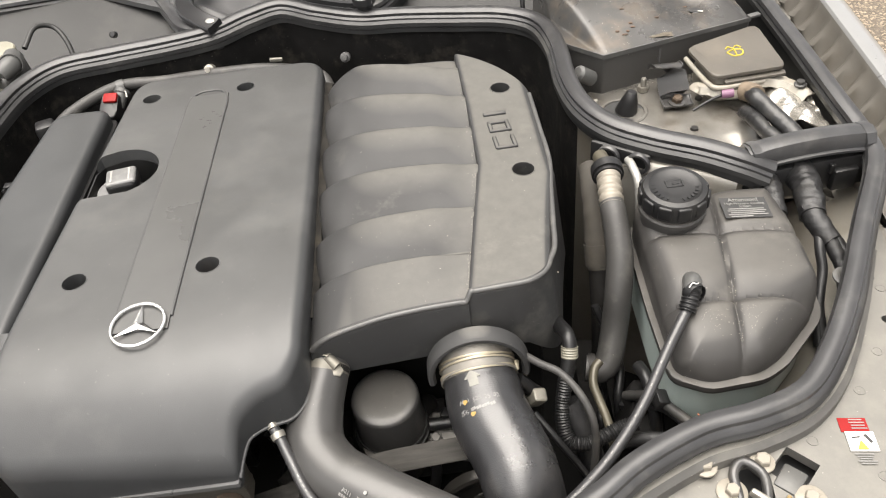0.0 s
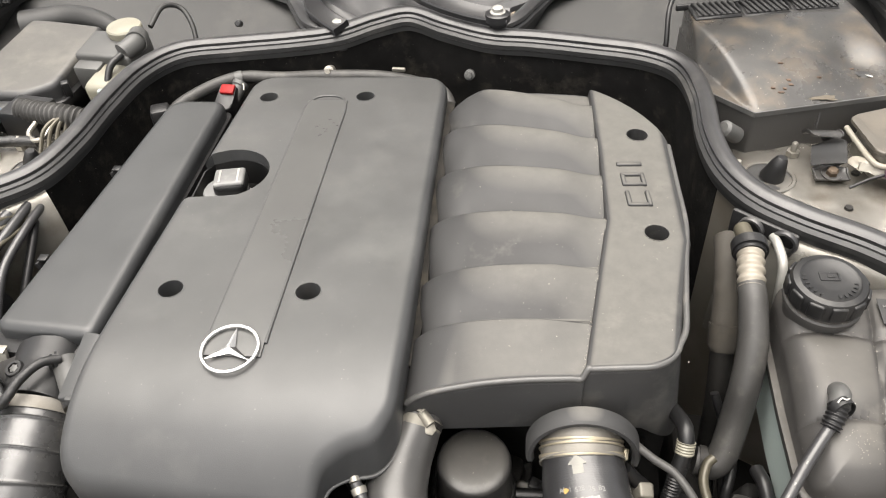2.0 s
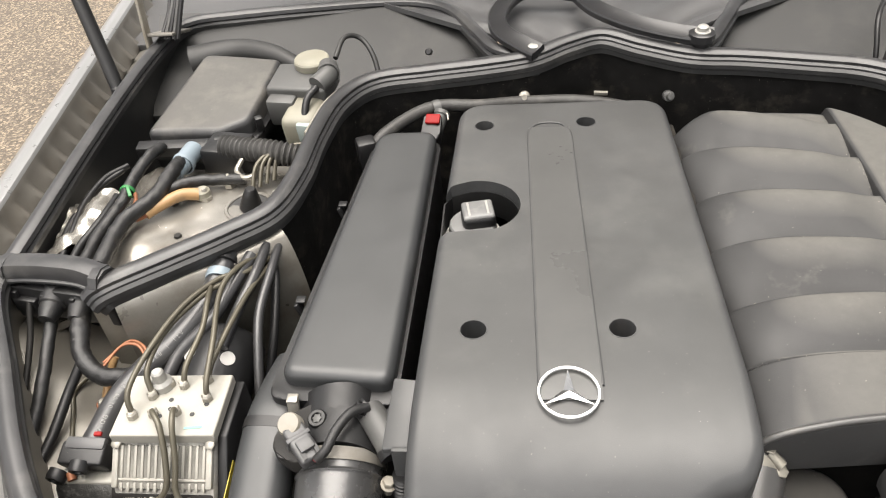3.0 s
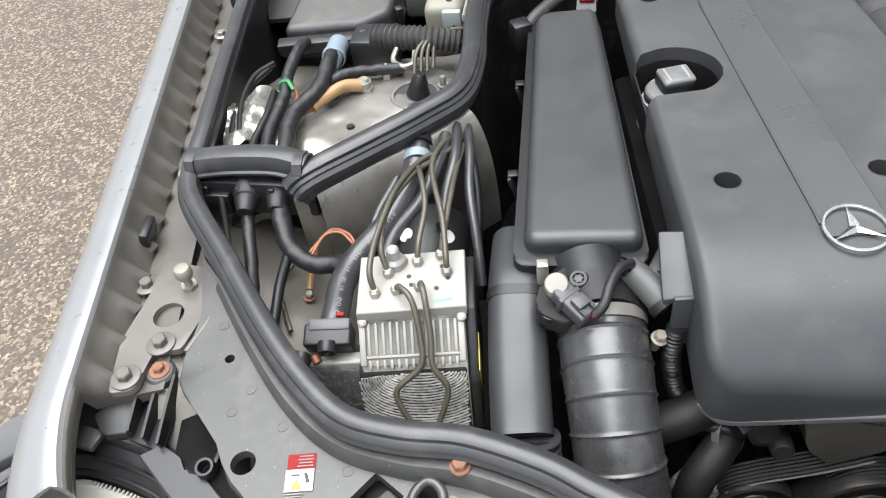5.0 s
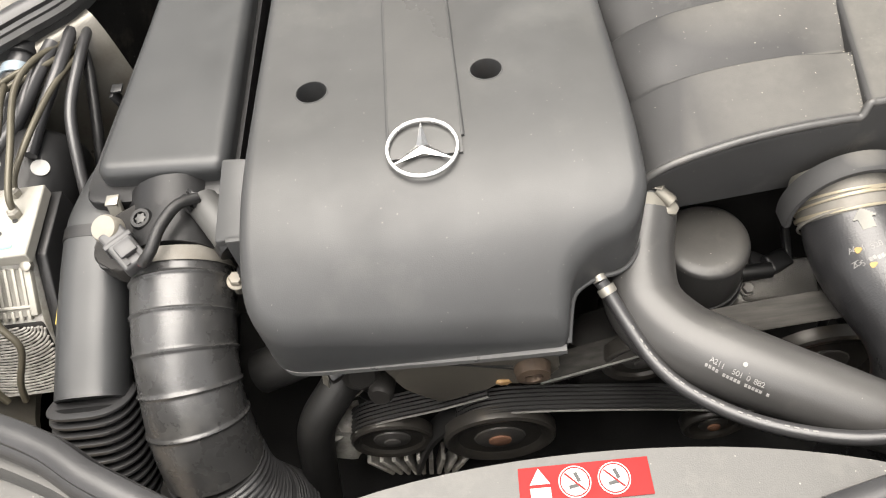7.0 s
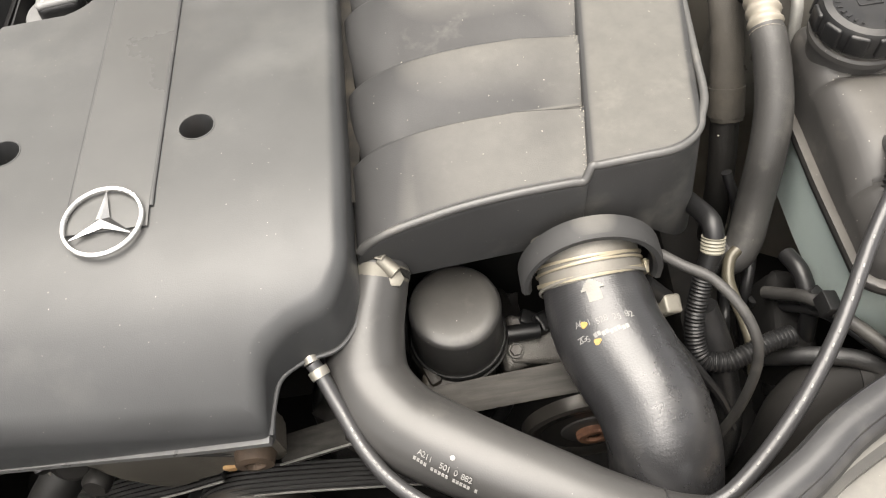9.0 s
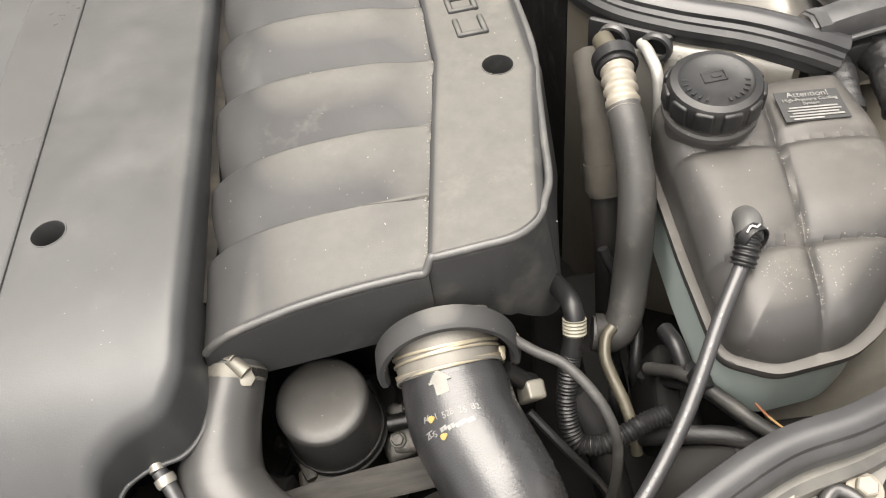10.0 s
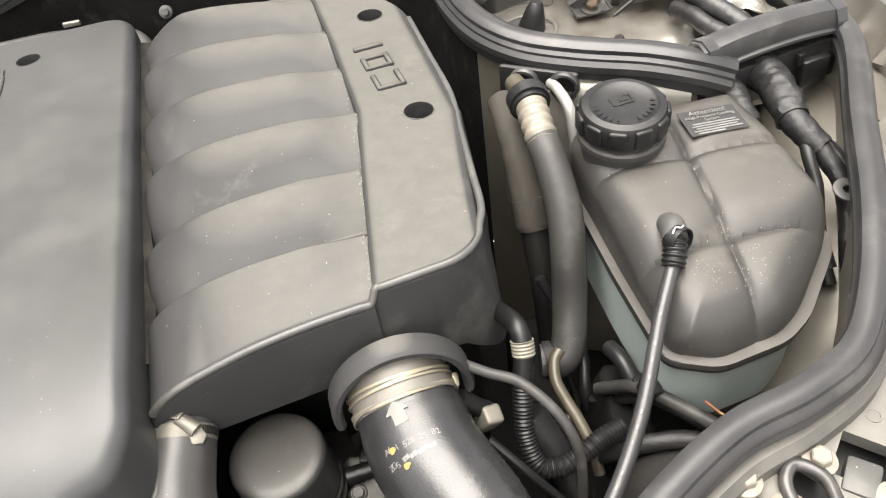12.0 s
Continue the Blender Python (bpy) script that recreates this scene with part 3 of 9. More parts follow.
seal("hood_seal", whole_l, BASE, BULB, "black ribbed rubber hood seal on the bay's rim", "hood seals")
seal("hood_seal", mirror(whole_l), BASE, BULB, "black ribbed rubber hood seal on the bay's rim", "hood seals", True)
INNER = [(-0.925, 0.757, 0.860), (-0.90, 0.765, 0.876), (-0.826, 0.803, 0.887), (-0.765, 0.845, 0.89), (-0.715, 0.893, 0.89), (-0.696, 0.973, 0.89), (-0.69, 1.074, 0.89), (-0.673, 1.171, 0.89),
         (-0.626, 1.235, 0.89), (-0.534, 1.256, 0.89), (-0.441, 1.272, 0.89), (-0.366, 1.287, 0.893), (-0.305, 1.322, 0.898), (-0.245, 1.342, 0.90), (-0.18, 1.31, 0.895),
         (-0.105, 1.28, 0.89), (-0.03, 1.268, 0.89), (0.06, 1.247, 0.89), (0.145, 1.222, 0.89), (0.194, 1.178, 0.89), (0.208, 1.096, 0.89), (0.204, 0.996, 0.89),
         (0.213, 0.92, 0.89), (0.24, 0.863, 0.89), (0.286, 0.822, 0.89), (0.344, 0.788, 0.888), (0.385, 0.765, 0.881), (0.42, 0.752, 0.868)]
BASE_IN = [(-0.013, -0.024), (-0.0145, -0.010), (-0.010, -0.005), (0.012, -0.003), (0.0165, -0.007), (0.0165, -0.014), (0.012, -0.017), (0.0125, -0.026)]
BULB_IN = [(-0.010, -0.006), (-0.015, -0.002), (-0.016, 0.004), (-0.012, 0.010), (-0.004, 0.013), (0.004, 0.012), (0.009, 0.008), (0.0085, 0.003), (0.012, 0.0), (0.012, -0.005)]
seal("partition_seal", INNER, BASE_IN, BULB_IN, "black double-lipped rubber seal on the firewall partition")

part("flange_edge", sweep(bmesh.new(), spline(INNER[6:20], 8), [(-0.0205, -0.006), (-0.0205, 0.0035), (-0.0185, 0.0048), (-0.0165, 0.0035), (-0.0165, -0.006)], up=(0, 0, 1)), M_WPLASTIC, bpy.data.objects["partition_seal"], "bright bare sheet-metal edge")


def bridge(pts, flip):
    """The short seal and cable duct between partition and wing."""
    ob = thing("cable_duct", "black plastic cable pass-through under a rolled rubber seal", "cable duct", "cable ducts", at=pts[1])
    roll = [(-0.017, -0.006), (-0.018, 0.002), (-0.012, 0.012), (0.0, 0.016), (0.012, 0.012), (0.016, 0.003), (0.017, -0.006), (0.02, -0.008), (0.02, -0.011), (-0.02, -0.011)]
    part("rubber_roll", sweep(bmesh.new(), spline(pts, 8), roll, up=(0, 0, 1)), M_RUBBER, ob)
    part("roll_lip", tube([(x, y - 0.0185, z - 0.0085) for x, y, z in pts], 0.0016, 8), M_GREY, ob, "pale worn lip")
    a, b = Vector(pts[0]), Vector(pts[-1])
    for e, w in ((a, b), (b, a)):
        d = (w - e).normalized()
        part("end_cuff", sweep(bmesh.new(), [e + d * 0.002, e + d * 0.014], [(p * 1.14, q * 1.14) for p, q in roll], up=(0, 0, 1)), M_RUBBER, ob)
    mid, ang = (a + b) / 2, math.degrees(math.atan2(b.y - a.y, b.x - a.x))
    part("housing", box(((b - a).length + 0.012, 0.034, 0.05), (mid.x, mid.y - 0.002, mid.z - 0.04), (0, 0, ang), 0.004), M_BLACK, ob)
    for t in (0.12, 0.4, 0.68):
        c = a.lerp(b, t)
        part("clip", box((0.007, 0.006, 0.014), (c.x, c.y - 0.022, c.z - 0.026), (0, 0, ang), 0.0012), M_BLACK, ob)
    c = a.lerp(b, 0.8 if not flip else 0.2)
    part("blank_socket", box((0.034, 0.012, 0.032), (c.x, c.y - 0.022, c.z - 0.045), (0, 0, ang), 0.003), M_BLACK, ob)
    return ob


bridge([(-1.055, 0.80, 0.878), (-1.0, 0.793, 0.885), (-0.94, 0.785, 0.885), (-0.90, 0.772, 0.88)], True)
bridge([(0.392, 0.772, 0.88), (0.44, 0.777, 0.885), (0.50, 0.783, 0.885), (0.558, 0.79, 0.878)], False)


def wall_strip(name, pts, z0, thick, material, label, zdrop=0.016):
    bm = bmesh.new()
    line = spline(pts, 6)
    prev = None
    for i, p in enumerate(line):
        t = (line[min(i + 1, len(line) - 1)] - line[max(i - 1, 0)]).normalized()
        s = Vector((t.y, -t.x, 0)).normalized() * thick / 2
        vs = [bm.verts.new(q) for q in ((p + s).to_tuple()[:2] + (p.z - zdrop,), (p - s).to_tuple()[:2] + (p.z - zdrop,), (p - s).to_tuple()[:2] + (z0,), (p + s).to_tuple()[:2] + (z0,))]
        if prev:
            for k in range(4):
                bm.faces.new((prev[k], prev[(k + 1) % 4], vs[(k + 1) % 4], vs[k]))
        else:
            bm.faces.new(vs[::-1])
        prev = vs
    bm.faces.new(prev)
    return solid(name, bm, material, label, "wall", kind="structure")


wall_strip("wall_partition_left", INNER[:5], 0.4, 0.014, M_SHEET, "painted sheet-metal partition beside the strut tower")


def tower_flank(side):
    """Curved painted sheet that falls from the partition seal into the bay."""
    pts = INNER[1:5] if side == "left" else INNER[23:27][::-1]
    line = spline(pts, 8)
    bm = bmesh.new()
    rows = []
    for i, p in enumerate(line):
        u = i / (len(line) - 1)
        t = (line[min(i + 1, len(line) - 1)] - line[max(i - 1, 0)]).normalized()
        s = Vector((t.y, -t.x, 0)).normalized() * (1 if side == "left" else -1)
        reach = 0.018 + 0.034 * u
        rows.append([bm.verts.new(p + s * (0.009 + reach * math.sin(radians(a))) + Vector((0, 0, -0.024 - 0.17 * (1 - math.cos(radians(a))) ** 1.1 + 0.003 * noise.noise(Vector((p.x * 20, p.y * 20, a * 0.03)))))) for a in range(0, 91, 6)])
    for a, b in zip(rows, rows[1:]):
        for j in range(len(a) - 1):
            bm.faces.new((a[j], a[j + 1], b[j + 1], b[j]))
    bmesh.ops.recalc_face_normals(bm, faces=bm.faces)
    return solid("tower_flank_" + side, thicken(bm, 0.004), M_FLANK, "silver-painted sheet flank of the strut tower", "body panel", kind="structure")


left_flank = tower_flank("left")
part("plug", lathe([(0.007, 0), (0.006, 0.003)], (-0.856, 0.791, 0.838), (55, 0, 30), 16), M_DARK, left_flank, "black rubber plug")
part("emboss", sweep(bmesh.new(), [Vector(p) for p in ((-0.842, 0.768, 0.800), (-0.815, 0.785, 0.803), (-0.812, 0.778, 0.776), (-0.838, 0.762, 0.772), (-0.842, 0.768, 0.800))], [(-0.0012, -0.0012), (-0.0012, 0.0012), (0.0012, 0.0012), (0.0012, -0.0012)], up=(0.5, -0.86, 0.1)), M_FLANK, left_flank)
tower_flank("right")
wall_strip("wall_firewall", INNER[4:23], 0.4, 0.014, M_FELT, "firewall lined with dusty black insulation felt")
wall_strip("wall_partition_right", INNER[22:], 0.4, 0.014, M_SHEET, "painted sheet-metal partition beside the strut tower")
# floor coloured black as the shade at the bottom of the bay
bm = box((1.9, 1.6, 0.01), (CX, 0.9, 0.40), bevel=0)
solid("undertray", bm, M_DEEP, "undertray deep below the engine, coloured black for shade", "undertray", kind="structure")
wall_strip("wall_apron_left", [(p[0], p[1], p[2] - 0.01) for p in FRONT_L[:7]], 0.4, 0.006, M_INNER, "painted inner wing sheet under the seal")
wall_strip("wall_apron_right", mirror([(p[0], p[1], p[2] - 0.01) for p in FRONT_L[:7]]), 0.4, 0.006, M_INNER, "painted inner wing sheet under the seal")
wall_strip("wall_cowl_left", [(p[0], p[1], p[2]) for p in BACK_L], 0.4, 0.006, M_BULK, "painted sheet-metal wall behind the bay")
wall_strip("wall_cowl_right", mirror([(p[0], p[1], p[2]) for p in BACK_L]), 0.4, 0.006, M_BULK, "painted sheet-metal wall behind the bay")
bm = box((1.9, 0.5, 0.02), (CX, 1.75, 0.86), (6, 0, 0), bevel=0.004)
solid("cowl_panel", bm, M_COWL, "grey dusty cowl panel below the windscreen", "cowl", kind="structure")


# ---- engine cover ----
def cover_top(x, y):
    z = 0.904 - 0.048 * (y - 0.66)
    if y < 0.62:
        d = 0.62 - y
        z -= 0.9 * d ** 2 + 16.0 * max(0, d - 0.03) ** 3
    return z


def engine_cover():
    ob = thing("engine_cover", "matt black plastic engine cover with a round chrome emblem", "engine cover", at=(-0.33, 0.8, 0.8))
    lo = -0.495
    corners = [(lo, 0.452), (-0.240, 0.437), (-0.232, 0.474), (-0.208, 0.489), (-0.180, 0.496), (-0.165, 0.525), (-0.163, 0.60), (-0.166, 1.172), (-0.478, 1.172), (-0.49, 0.7)]
    out = rounded(corners, [0.036, 0.008, 0.010, 0.010, 0.013, 0.012, 0.03, 0.045, 0.045, 0.1], 8, 0.006)

    def zb(x, y):
        if x > -0.243 and y < 0.6:
            return min(0.845, 0.810 + 0.014 * min(1, (x + 0.243) / 0.008) + 0.35 * max(0, y - 0.51))
        return 0.783 + 0.09 * (x - lo) + 0.25 * max(0, y - 0.455) if y < 0.6 else 0.84

    edge = round_edge(0.013, 7)
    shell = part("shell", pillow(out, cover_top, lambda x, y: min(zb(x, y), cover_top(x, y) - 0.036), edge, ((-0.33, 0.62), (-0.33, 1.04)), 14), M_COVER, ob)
    holes = [(-0.435, 0.665), (-0.279, 0.667), (-0.438, 1.098), (-0.288, 1.101)]
    cutters = [lathe([(0.0137, -0.03), (0.0137, 0.03)], (x, y, cover_top(x, y)), seg=28) for x, y in holes]
    pocket = [(-0.4865, 0.829), (-0.475, 0.8365)] + [(-0.441 + 0.0565 * math.cos(radians(q)), 0.893 + 0.0565 * math.sin(radians(q))) for q in range(-65, 111, 8)] + [(-0.478, 0.938), (-0.4865, 0.922)]
    cutters.append(prism(pocket, 0.80, 0.95))
    cut(shell, cutters)
    groove = bmesh.new()
    rim = [(-0.367 - 0.0125 * (y - 0.6), y) for y in (0.588, 0.604, 0.70, 0.80, 0.90, 1.0, 1.06)] + [(-0.369, 1.083), (-0.36, 1.097), (-0.343, 1.101), (-0.326, 1.097), (-0.317, 1.083)]
    rim += [(-0.306 - 0.0125 * (y - 0.6), y) for y in (1.06, 1.0, 0.90, 0.80, 0.70, 0.604, 0.588)]
    path = spline([(x, y, cover_top(x, y) + 0.0012) for x, y in rim], 5)
    sweep(groove, path, [(-0.0022, -0.003), (-0.0018, 0.0006), (-0.0006, 0.0014), (0.0006, 0.0014), (0.0018, 0.0006), (0.0022, -0.003)], up=(0, 0, 1))
    plate = bmesh.new()
    cells = [[plate.verts.new((-0.3665 + 0.060 * i / 6 - 0.0060 * j / 40, 0.570 + 0.515 * j / 40, cover_top(-0.34, 0.570 + 0.515 * j / 40) + 0.0024)) for i in range(7)] for j in range(41)]
    for c0, c1 in zip(cells, cells[1:]):
        for i in range(6):
            plate.faces.new((c0[i], c0[i + 1], c1[i + 1], c1[i]))
    low = bmesh.ops.extrude_face_region(plate, geom=list(plate.faces))
    for v in low["geom"]:
        if isinstance(v, bmesh.types.BMVert):
            v.co.z -= 0.004
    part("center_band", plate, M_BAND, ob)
    part("band_edge", groove, M_COVER, ob)
    for x, y in holes:
        z = cover_top(x, y)
        part("hole_lip", ring(0.0137, 0.0152, 0.0016, (x, y, z - 0.0012), (-2.7, 0, 0)), M_COVER, ob)
        part("fixing_screw", lathe([(0.006, 0), (0.006, 0.004), (0.004, 0.005)], (x + 0.003, y - 0.004, z - 0.029), seg=8), M_RUST if x > -0.3 and y < 0.8 else M_DARK, ob)
    # pale strip paints the reflection along the bottom edge
    part("bottom_lip", sweep(bmesh.new(), spline([(-0.4915, 0.474, 0.7845), (-0.482, 0.462, 0.783), (-0.465, 0.453, 0.783), (-0.4, 0.448, 0.788), (-0.3, 0.440, 0.799), (-0.241, 0.4365, 0.806)], 6),
                             [(-0.003, -0.003), (-0.003, 0.003), (0.003, 0.003), (0.003, -0.003)], up=(0, 0, 1)), M_LIP, ob, "lower edge coloured pale for its reflection")
    part("corner_lip", tube([(-0.239, 0.4385, 0.812), (-0.2355, 0.455, 0.820), (-0.2305, 0.472, 0.825), (-0.221, 0.4815, 0.826), (-0.207, 0.488, 0.826), (-0.188, 0.4925, 0.826), (-0.176, 0.502, 0.828), (-0.168, 0.518, 0.832), (-0.165, 0.545, 0.840)], 0.0022, 8), M_COVER, ob)
    # emblem
    em = part("emblem", ring(0.0272, 0.0305, 0.0028, (0, 0, 0), seg=48), M_CHROME, ob, "chrome ring emblem with three spokes")
    at = pose(-0.339, 0.577, cover_top(-0.339, 0.577) + 0.0036, 3, 0, 0)
    em.matrix_basis = at
    for a in (90, 210, 330):
        b = bmesh.new()
        ca, sa = math.cos(radians(a)), math.sin(radians(a))
        tip = Vector((0.0275 * ca, 0.0275 * sa, 0.001))
        base = [Vector((0.0055 * math.cos(radians(a + d)), 0.0055 * math.sin(radians(a + d)), 0.0008)) for d in (-75, 75)]
        ridge = b.verts.new((0, 0, 0.0035))
        t, p, q = b.verts.new(tip), b.verts.new(base[0]), b.verts.new(base[1])
        for fc in ((ridge, p, t), (ridge, t, q), (ridge, q, p), (p, q, t)):
            b.faces.new(fc)
        b.transform(at)
        part("spoke", b, M_CHROME, em, smooth=False)
    # oil filler
    part("pocket_wall", sweep(bmesh.new(), [Vector((x, y, 0.862)) for x, y in pocket + pocket[:1]], [(-0.001, -0.03), (-0.001, 0.010), (0.001, 0.010), (0.001, -0.03)], up=(0, 0, 1)), M_BLACK, ob)
    part("filler_neck", lathe([(0.038, -0.03), (0.038, 0.0), (0.0365, 0.003), (0.034, 0.0035), (0.0335, 0.008), (0.031, 0.0085)], (-0.4475, 0.886, 0.848), seg=40), M_ALU, ob, "bare aluminium filler neck")
    cap = part("filler_cap", lathe([(0.029, 0), (0.0305, 0.002), (0.0305, 0.010), (0.0285, 0.0125), (0.02, 0.013)], (-0.4475, 0.887, 0.857), seg=40), M_CAPGREY, ob, "grey oil filler cap with a worn grip")
    part("cap_rim", ring(0.0303, 0.0317, 0.004, (-0.4475, 0.887, 0.858), seg=40), M_BLACK, cap)
    part("grip", box((0.044, 0.040, 0.024), (-0.440, 0.893, 0.874), (0, 0, 10), 0.009, 4), M_BLACK, cap, "black moulded grip")
    part("cap_face", box((0.042, 0.037, 0.007), (-0.440, 0.893, 0.8845), (0, 0, 10), 0.0033, 3, taper=0.94), M_CAPGREY, cap, "pale worn face")
    for k in (-0.012, 0.012):
        part("face_groove", box((0.003, 0.028, 0.0008), (-0.440 + k, 0.893 + 0.17 * k, 0.8881), (0, 0, 10), 0.0003, 1), M_ALU, cap, "worn bright stripe")
    return ob


engine_cover()


# ---- intake cover ----
def crumbs(spots, seed, size=0.0006):
    """Loose grains of dirt at the given places, as one mesh."""
    rng = random.Random(seed)
    b = bmesh.new()
    for p in spots:
        q = size * rng.uniform(0.5, 1.6)
        top = b.verts.new((p[0], p[1], p[2] + q * 0.8))
        a0 = rng.uniform(0, 6.28)
        low = [b.verts.new((p[0] + q * math.cos(a0 + 2.09 * i) * rng.uniform(0.6, 1.3), p[1] + q * math.sin(a0 + 2.09 * i) * rng.uniform(0.6, 1.3), p[2] - q * 0.4)) for i in range(3)]
        for i in range(3):
            b.faces.new((top, low[i], low[(i + 1) % 3]))
        b.faces.new(low[::-1])
    return b


def intake_cover():
    ob = thing("intake_cover", "dusty dark grey plastic intake cover with six arched runners", "intake cover", at=(0.0, 0.85, 0.8))
    yl = [1.135, 1.031, 0.923, 0.824, 0.721, 0.640, 0.548]
    yr = [1.06, 0.978, 0.894, 0.808, 0.722, 0.639, 0.571]
    amps = [0.021, 0.0225, 0.0225, 0.0215, 0.016, 0.0]
    pad_x = lambda y: 0.016 + 0.062 * (y - 0.57) / 0.4 if y < 0.8 else 0.0517 - 0.03 * max(0, y - 0.95)
    front = lambda x: 0.552 + 0.085 * (x + 0.16)
    pad_z = lambda x, y: 0.9042 - 0.012 * max(0, y - 0.7) - 0.03 * max(0, x - 0.08)

    def back(x, pad):
        if pad:
            d = max(0.0, x - 0.03)
            return 1.110 - 0.45 * d - 5.0 * d * d - 120 * max(0.0, d - 0.06) ** 3
        return 1.13 - 2.2 * (x + 0.04) ** 2

    def base(x):
        if x < -0.163:
            return 0.861 + 2.2 * (x + 0.163)
        t = min(1.0, max(0.0, (x + 0.163) / 0.178))
        return 0.861 + 0.0453 * (1 - (1 - t) ** 3.4) ** 0.66

    def wave(ph, p0=0.075):
        """Height over one runner, back to front: a quick rise to the crest, a rounded fall and a flat foot."""
        if ph < p0:
            return math.sin(math.pi / 2 * ph / p0) ** 0.9
        q = max(0.0, min(1.0, (ph - p0 - 0.05) / 0.80))
        return 1 - q ** 1.7 * (1 - 0.25 * max(0.0, (ph - 0.90) / 0.10)) - 0.30 * max(0.0, 1 - abs(ph - 0.985) / 0.022)

    def runner(x, y, px):
        k = max(0.0, min(1.0, (x + 0.163) / 0.19))
        ys = [a + (b - a) * k for a, b in zip(yl, yr)]
        ph, n = 0.0, 0
        for i, (a, b) in enumerate(zip(ys, ys[1:])):
            if b <= y <= a:
                ph, n = (a - y) / (a - b), i
        if y < ys[6]:
            ph, n = 1.0, 5
        if n == 5:
            q = max(0.0, ph - 0.075) / 0.925
            dip = -amps[4] * (1 - wave(ph)) if ph < 0.075 else -0.011 * q ** 1.1
        else:
            dip = amps[n] * (wave(ph) - 1) if ph >= 0.075 or n == 0 else -amps[n - 1] * (1 - wave(ph))
        near = max(0.0, min(1.0, (x - px + 0.055) / 0.055))
        near = near * near * (3 - 2 * near)
        foot = max(0.0, 1 - (x + 0.163) / 0.05)
        notch = (1 - wave(ph)) ** 1.5 if n < 5 else max(0.0, 1 - ph / 0.075)
        z = base(x - 0.010 * notch * foot) + dip * (1 - 0.6 * foot) - 0.02 * max(0, y - 0.85)
        low = pad_z(px, y) - 0.0030 + 0.6 * dip
        return z * (1 - near) + low * near

    right = lambda y: min(0.148, 0.146 - 0.14 * max(0.0, 0.80 - y))
    nx, ny, npad = 84, 640, 54
    bm = bmesh.new()
    rows = []
    for j in range(ny + 1):
        v = j / ny
        row = []
        yy = front(0.02) + (1.11 - front(0.02)) * v
        px = pad_x(yy)
        for i in range(nx + 1):
            pad = i > npad
            if not pad:
                x = -0.163 + (px - 0.0004 + 0.163) * (0.5 * i / npad + 0.5 * (1 - math.cos(math.pi / 2 * i / npad)))
            else:
                u = (i - npad - 1) / (nx - npad - 1)
                x = px + 0.0004 + (right(yy) - px - 0.0004) * (0.5 - 0.5 * math.cos(math.pi * u))
            y0, y1 = front(x), back(x, pad)
            turn_in = right(yy) - 0.042
            if x > turn_in:
                q = min(1.0, (x - turn_in) / 0.042)
                y0 += 0.040 * (1 - math.sqrt(max(0.0, 1 - q * q)))
            if pad:
                y0 += 0.004
            y = y0 + (y1 - y0) * v
            if pad:
                z = pad_z(x, y)
                g = x - px - 0.0004
                if g < 0.009:
                    z -= 0.0034 * (1 - math.sqrt(max(0.0, 1 - (1 - g / 0.009) ** 2)))
                rr = right(yy) - x
                if rr < 0.014:
                    z -= 0.012 * (1 - math.sqrt(max(0.0, 1 - (1 - max(rr, 0) / 0.014) ** 2)))
            else:
                z = runner(x, y, px)
            e, r = y - y0, 0.0075
            if e < r:
                z -= r - math.sqrt(max(0.0, r * r - (r - max(e, 0)) ** 2))
            e, r = y1 - y, (0.008 if pad else 0.02)
            if e < r:
                z -= r - math.sqrt(max(0.0, r * r - (r - max(e, 0)) ** 2))
            row.append(bm.verts.new((x, y, z)))
        rows.append(row)
    for a, b in zip(rows, rows[1:]):
        for i in range(nx):
            bm.faces.new((a[i], a[i + 1], b[i + 1], b[i]))
    loop = rows[0] + [q[-1] for q in rows[1:]] + rows[-1][-2::-1] + [q[0] for q in rows[-2:0:-1]]
    low = []
    for w in loop:
        k = min(1.0, max(0.0, (w.co.x - 0.06) / 0.05))
        k = k * k * (3 - 2 * k)
        zb = (0.812 if w.co.y < 0.7 else 0.80) - 0.05 * k + (0.02 if w.co.x < -0.15 else 0)
        y = front(w.co.x) + 0.005 if w.co.y < 0.62 and w.co.x < 0.075 else w.co.y + (0.005 if w.co.y < 0.62 else 0)
        low.append(bm.verts.new((w.co.x + 0.016 * k * (w.co.y < 1.0), y, zb)))
    m = len(loop)
    for i in range(m):
        bm.faces.new((loop[i], low[i], low[(i + 1) % m], loop[(i + 1) % m]))
    bm.faces.new(low)
    bmesh.ops.triangulate(bm, faces=[g for g in bm.faces if len(g.verts) > 4])
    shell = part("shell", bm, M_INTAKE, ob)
    holes = [(0.104, 0.977), (0.107, 0.776)]
    cut(shell, [lathe([(0.0138, -0.03), (0.0138, 0.03)], (x, y, 0.90), seg=28) for x, y in holes])
    for x, y in holes:
        part("hole_lip", ring(0.0138, 0.0150, 0.0012, (x, y, pad_z(x, y) - 0.0008), (-1, 2, 0)), M_INTAKE, ob)
        # dark disc stands for the shade down in each hole
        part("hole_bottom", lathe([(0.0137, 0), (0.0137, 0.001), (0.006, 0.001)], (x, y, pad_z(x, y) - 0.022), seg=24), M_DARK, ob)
    # side flange beside the engine cover
    bm = bmesh.new()
    line = spline([(-0.165, y, 0.8555 + 0.0015 * math.sin(31 * y)) for y in (0.556, 0.62, 0.70, 0.80, 0.90, 1.0, 1.09)], 6)
    sweep(bm, line, [(-0.006, -0.012), (-0.006, 0.002), (-0.004, 0.0032), (0.008, 0.0012), (0.010, -0.004), (0.010, -0.012)], up=(0, 0, 1))
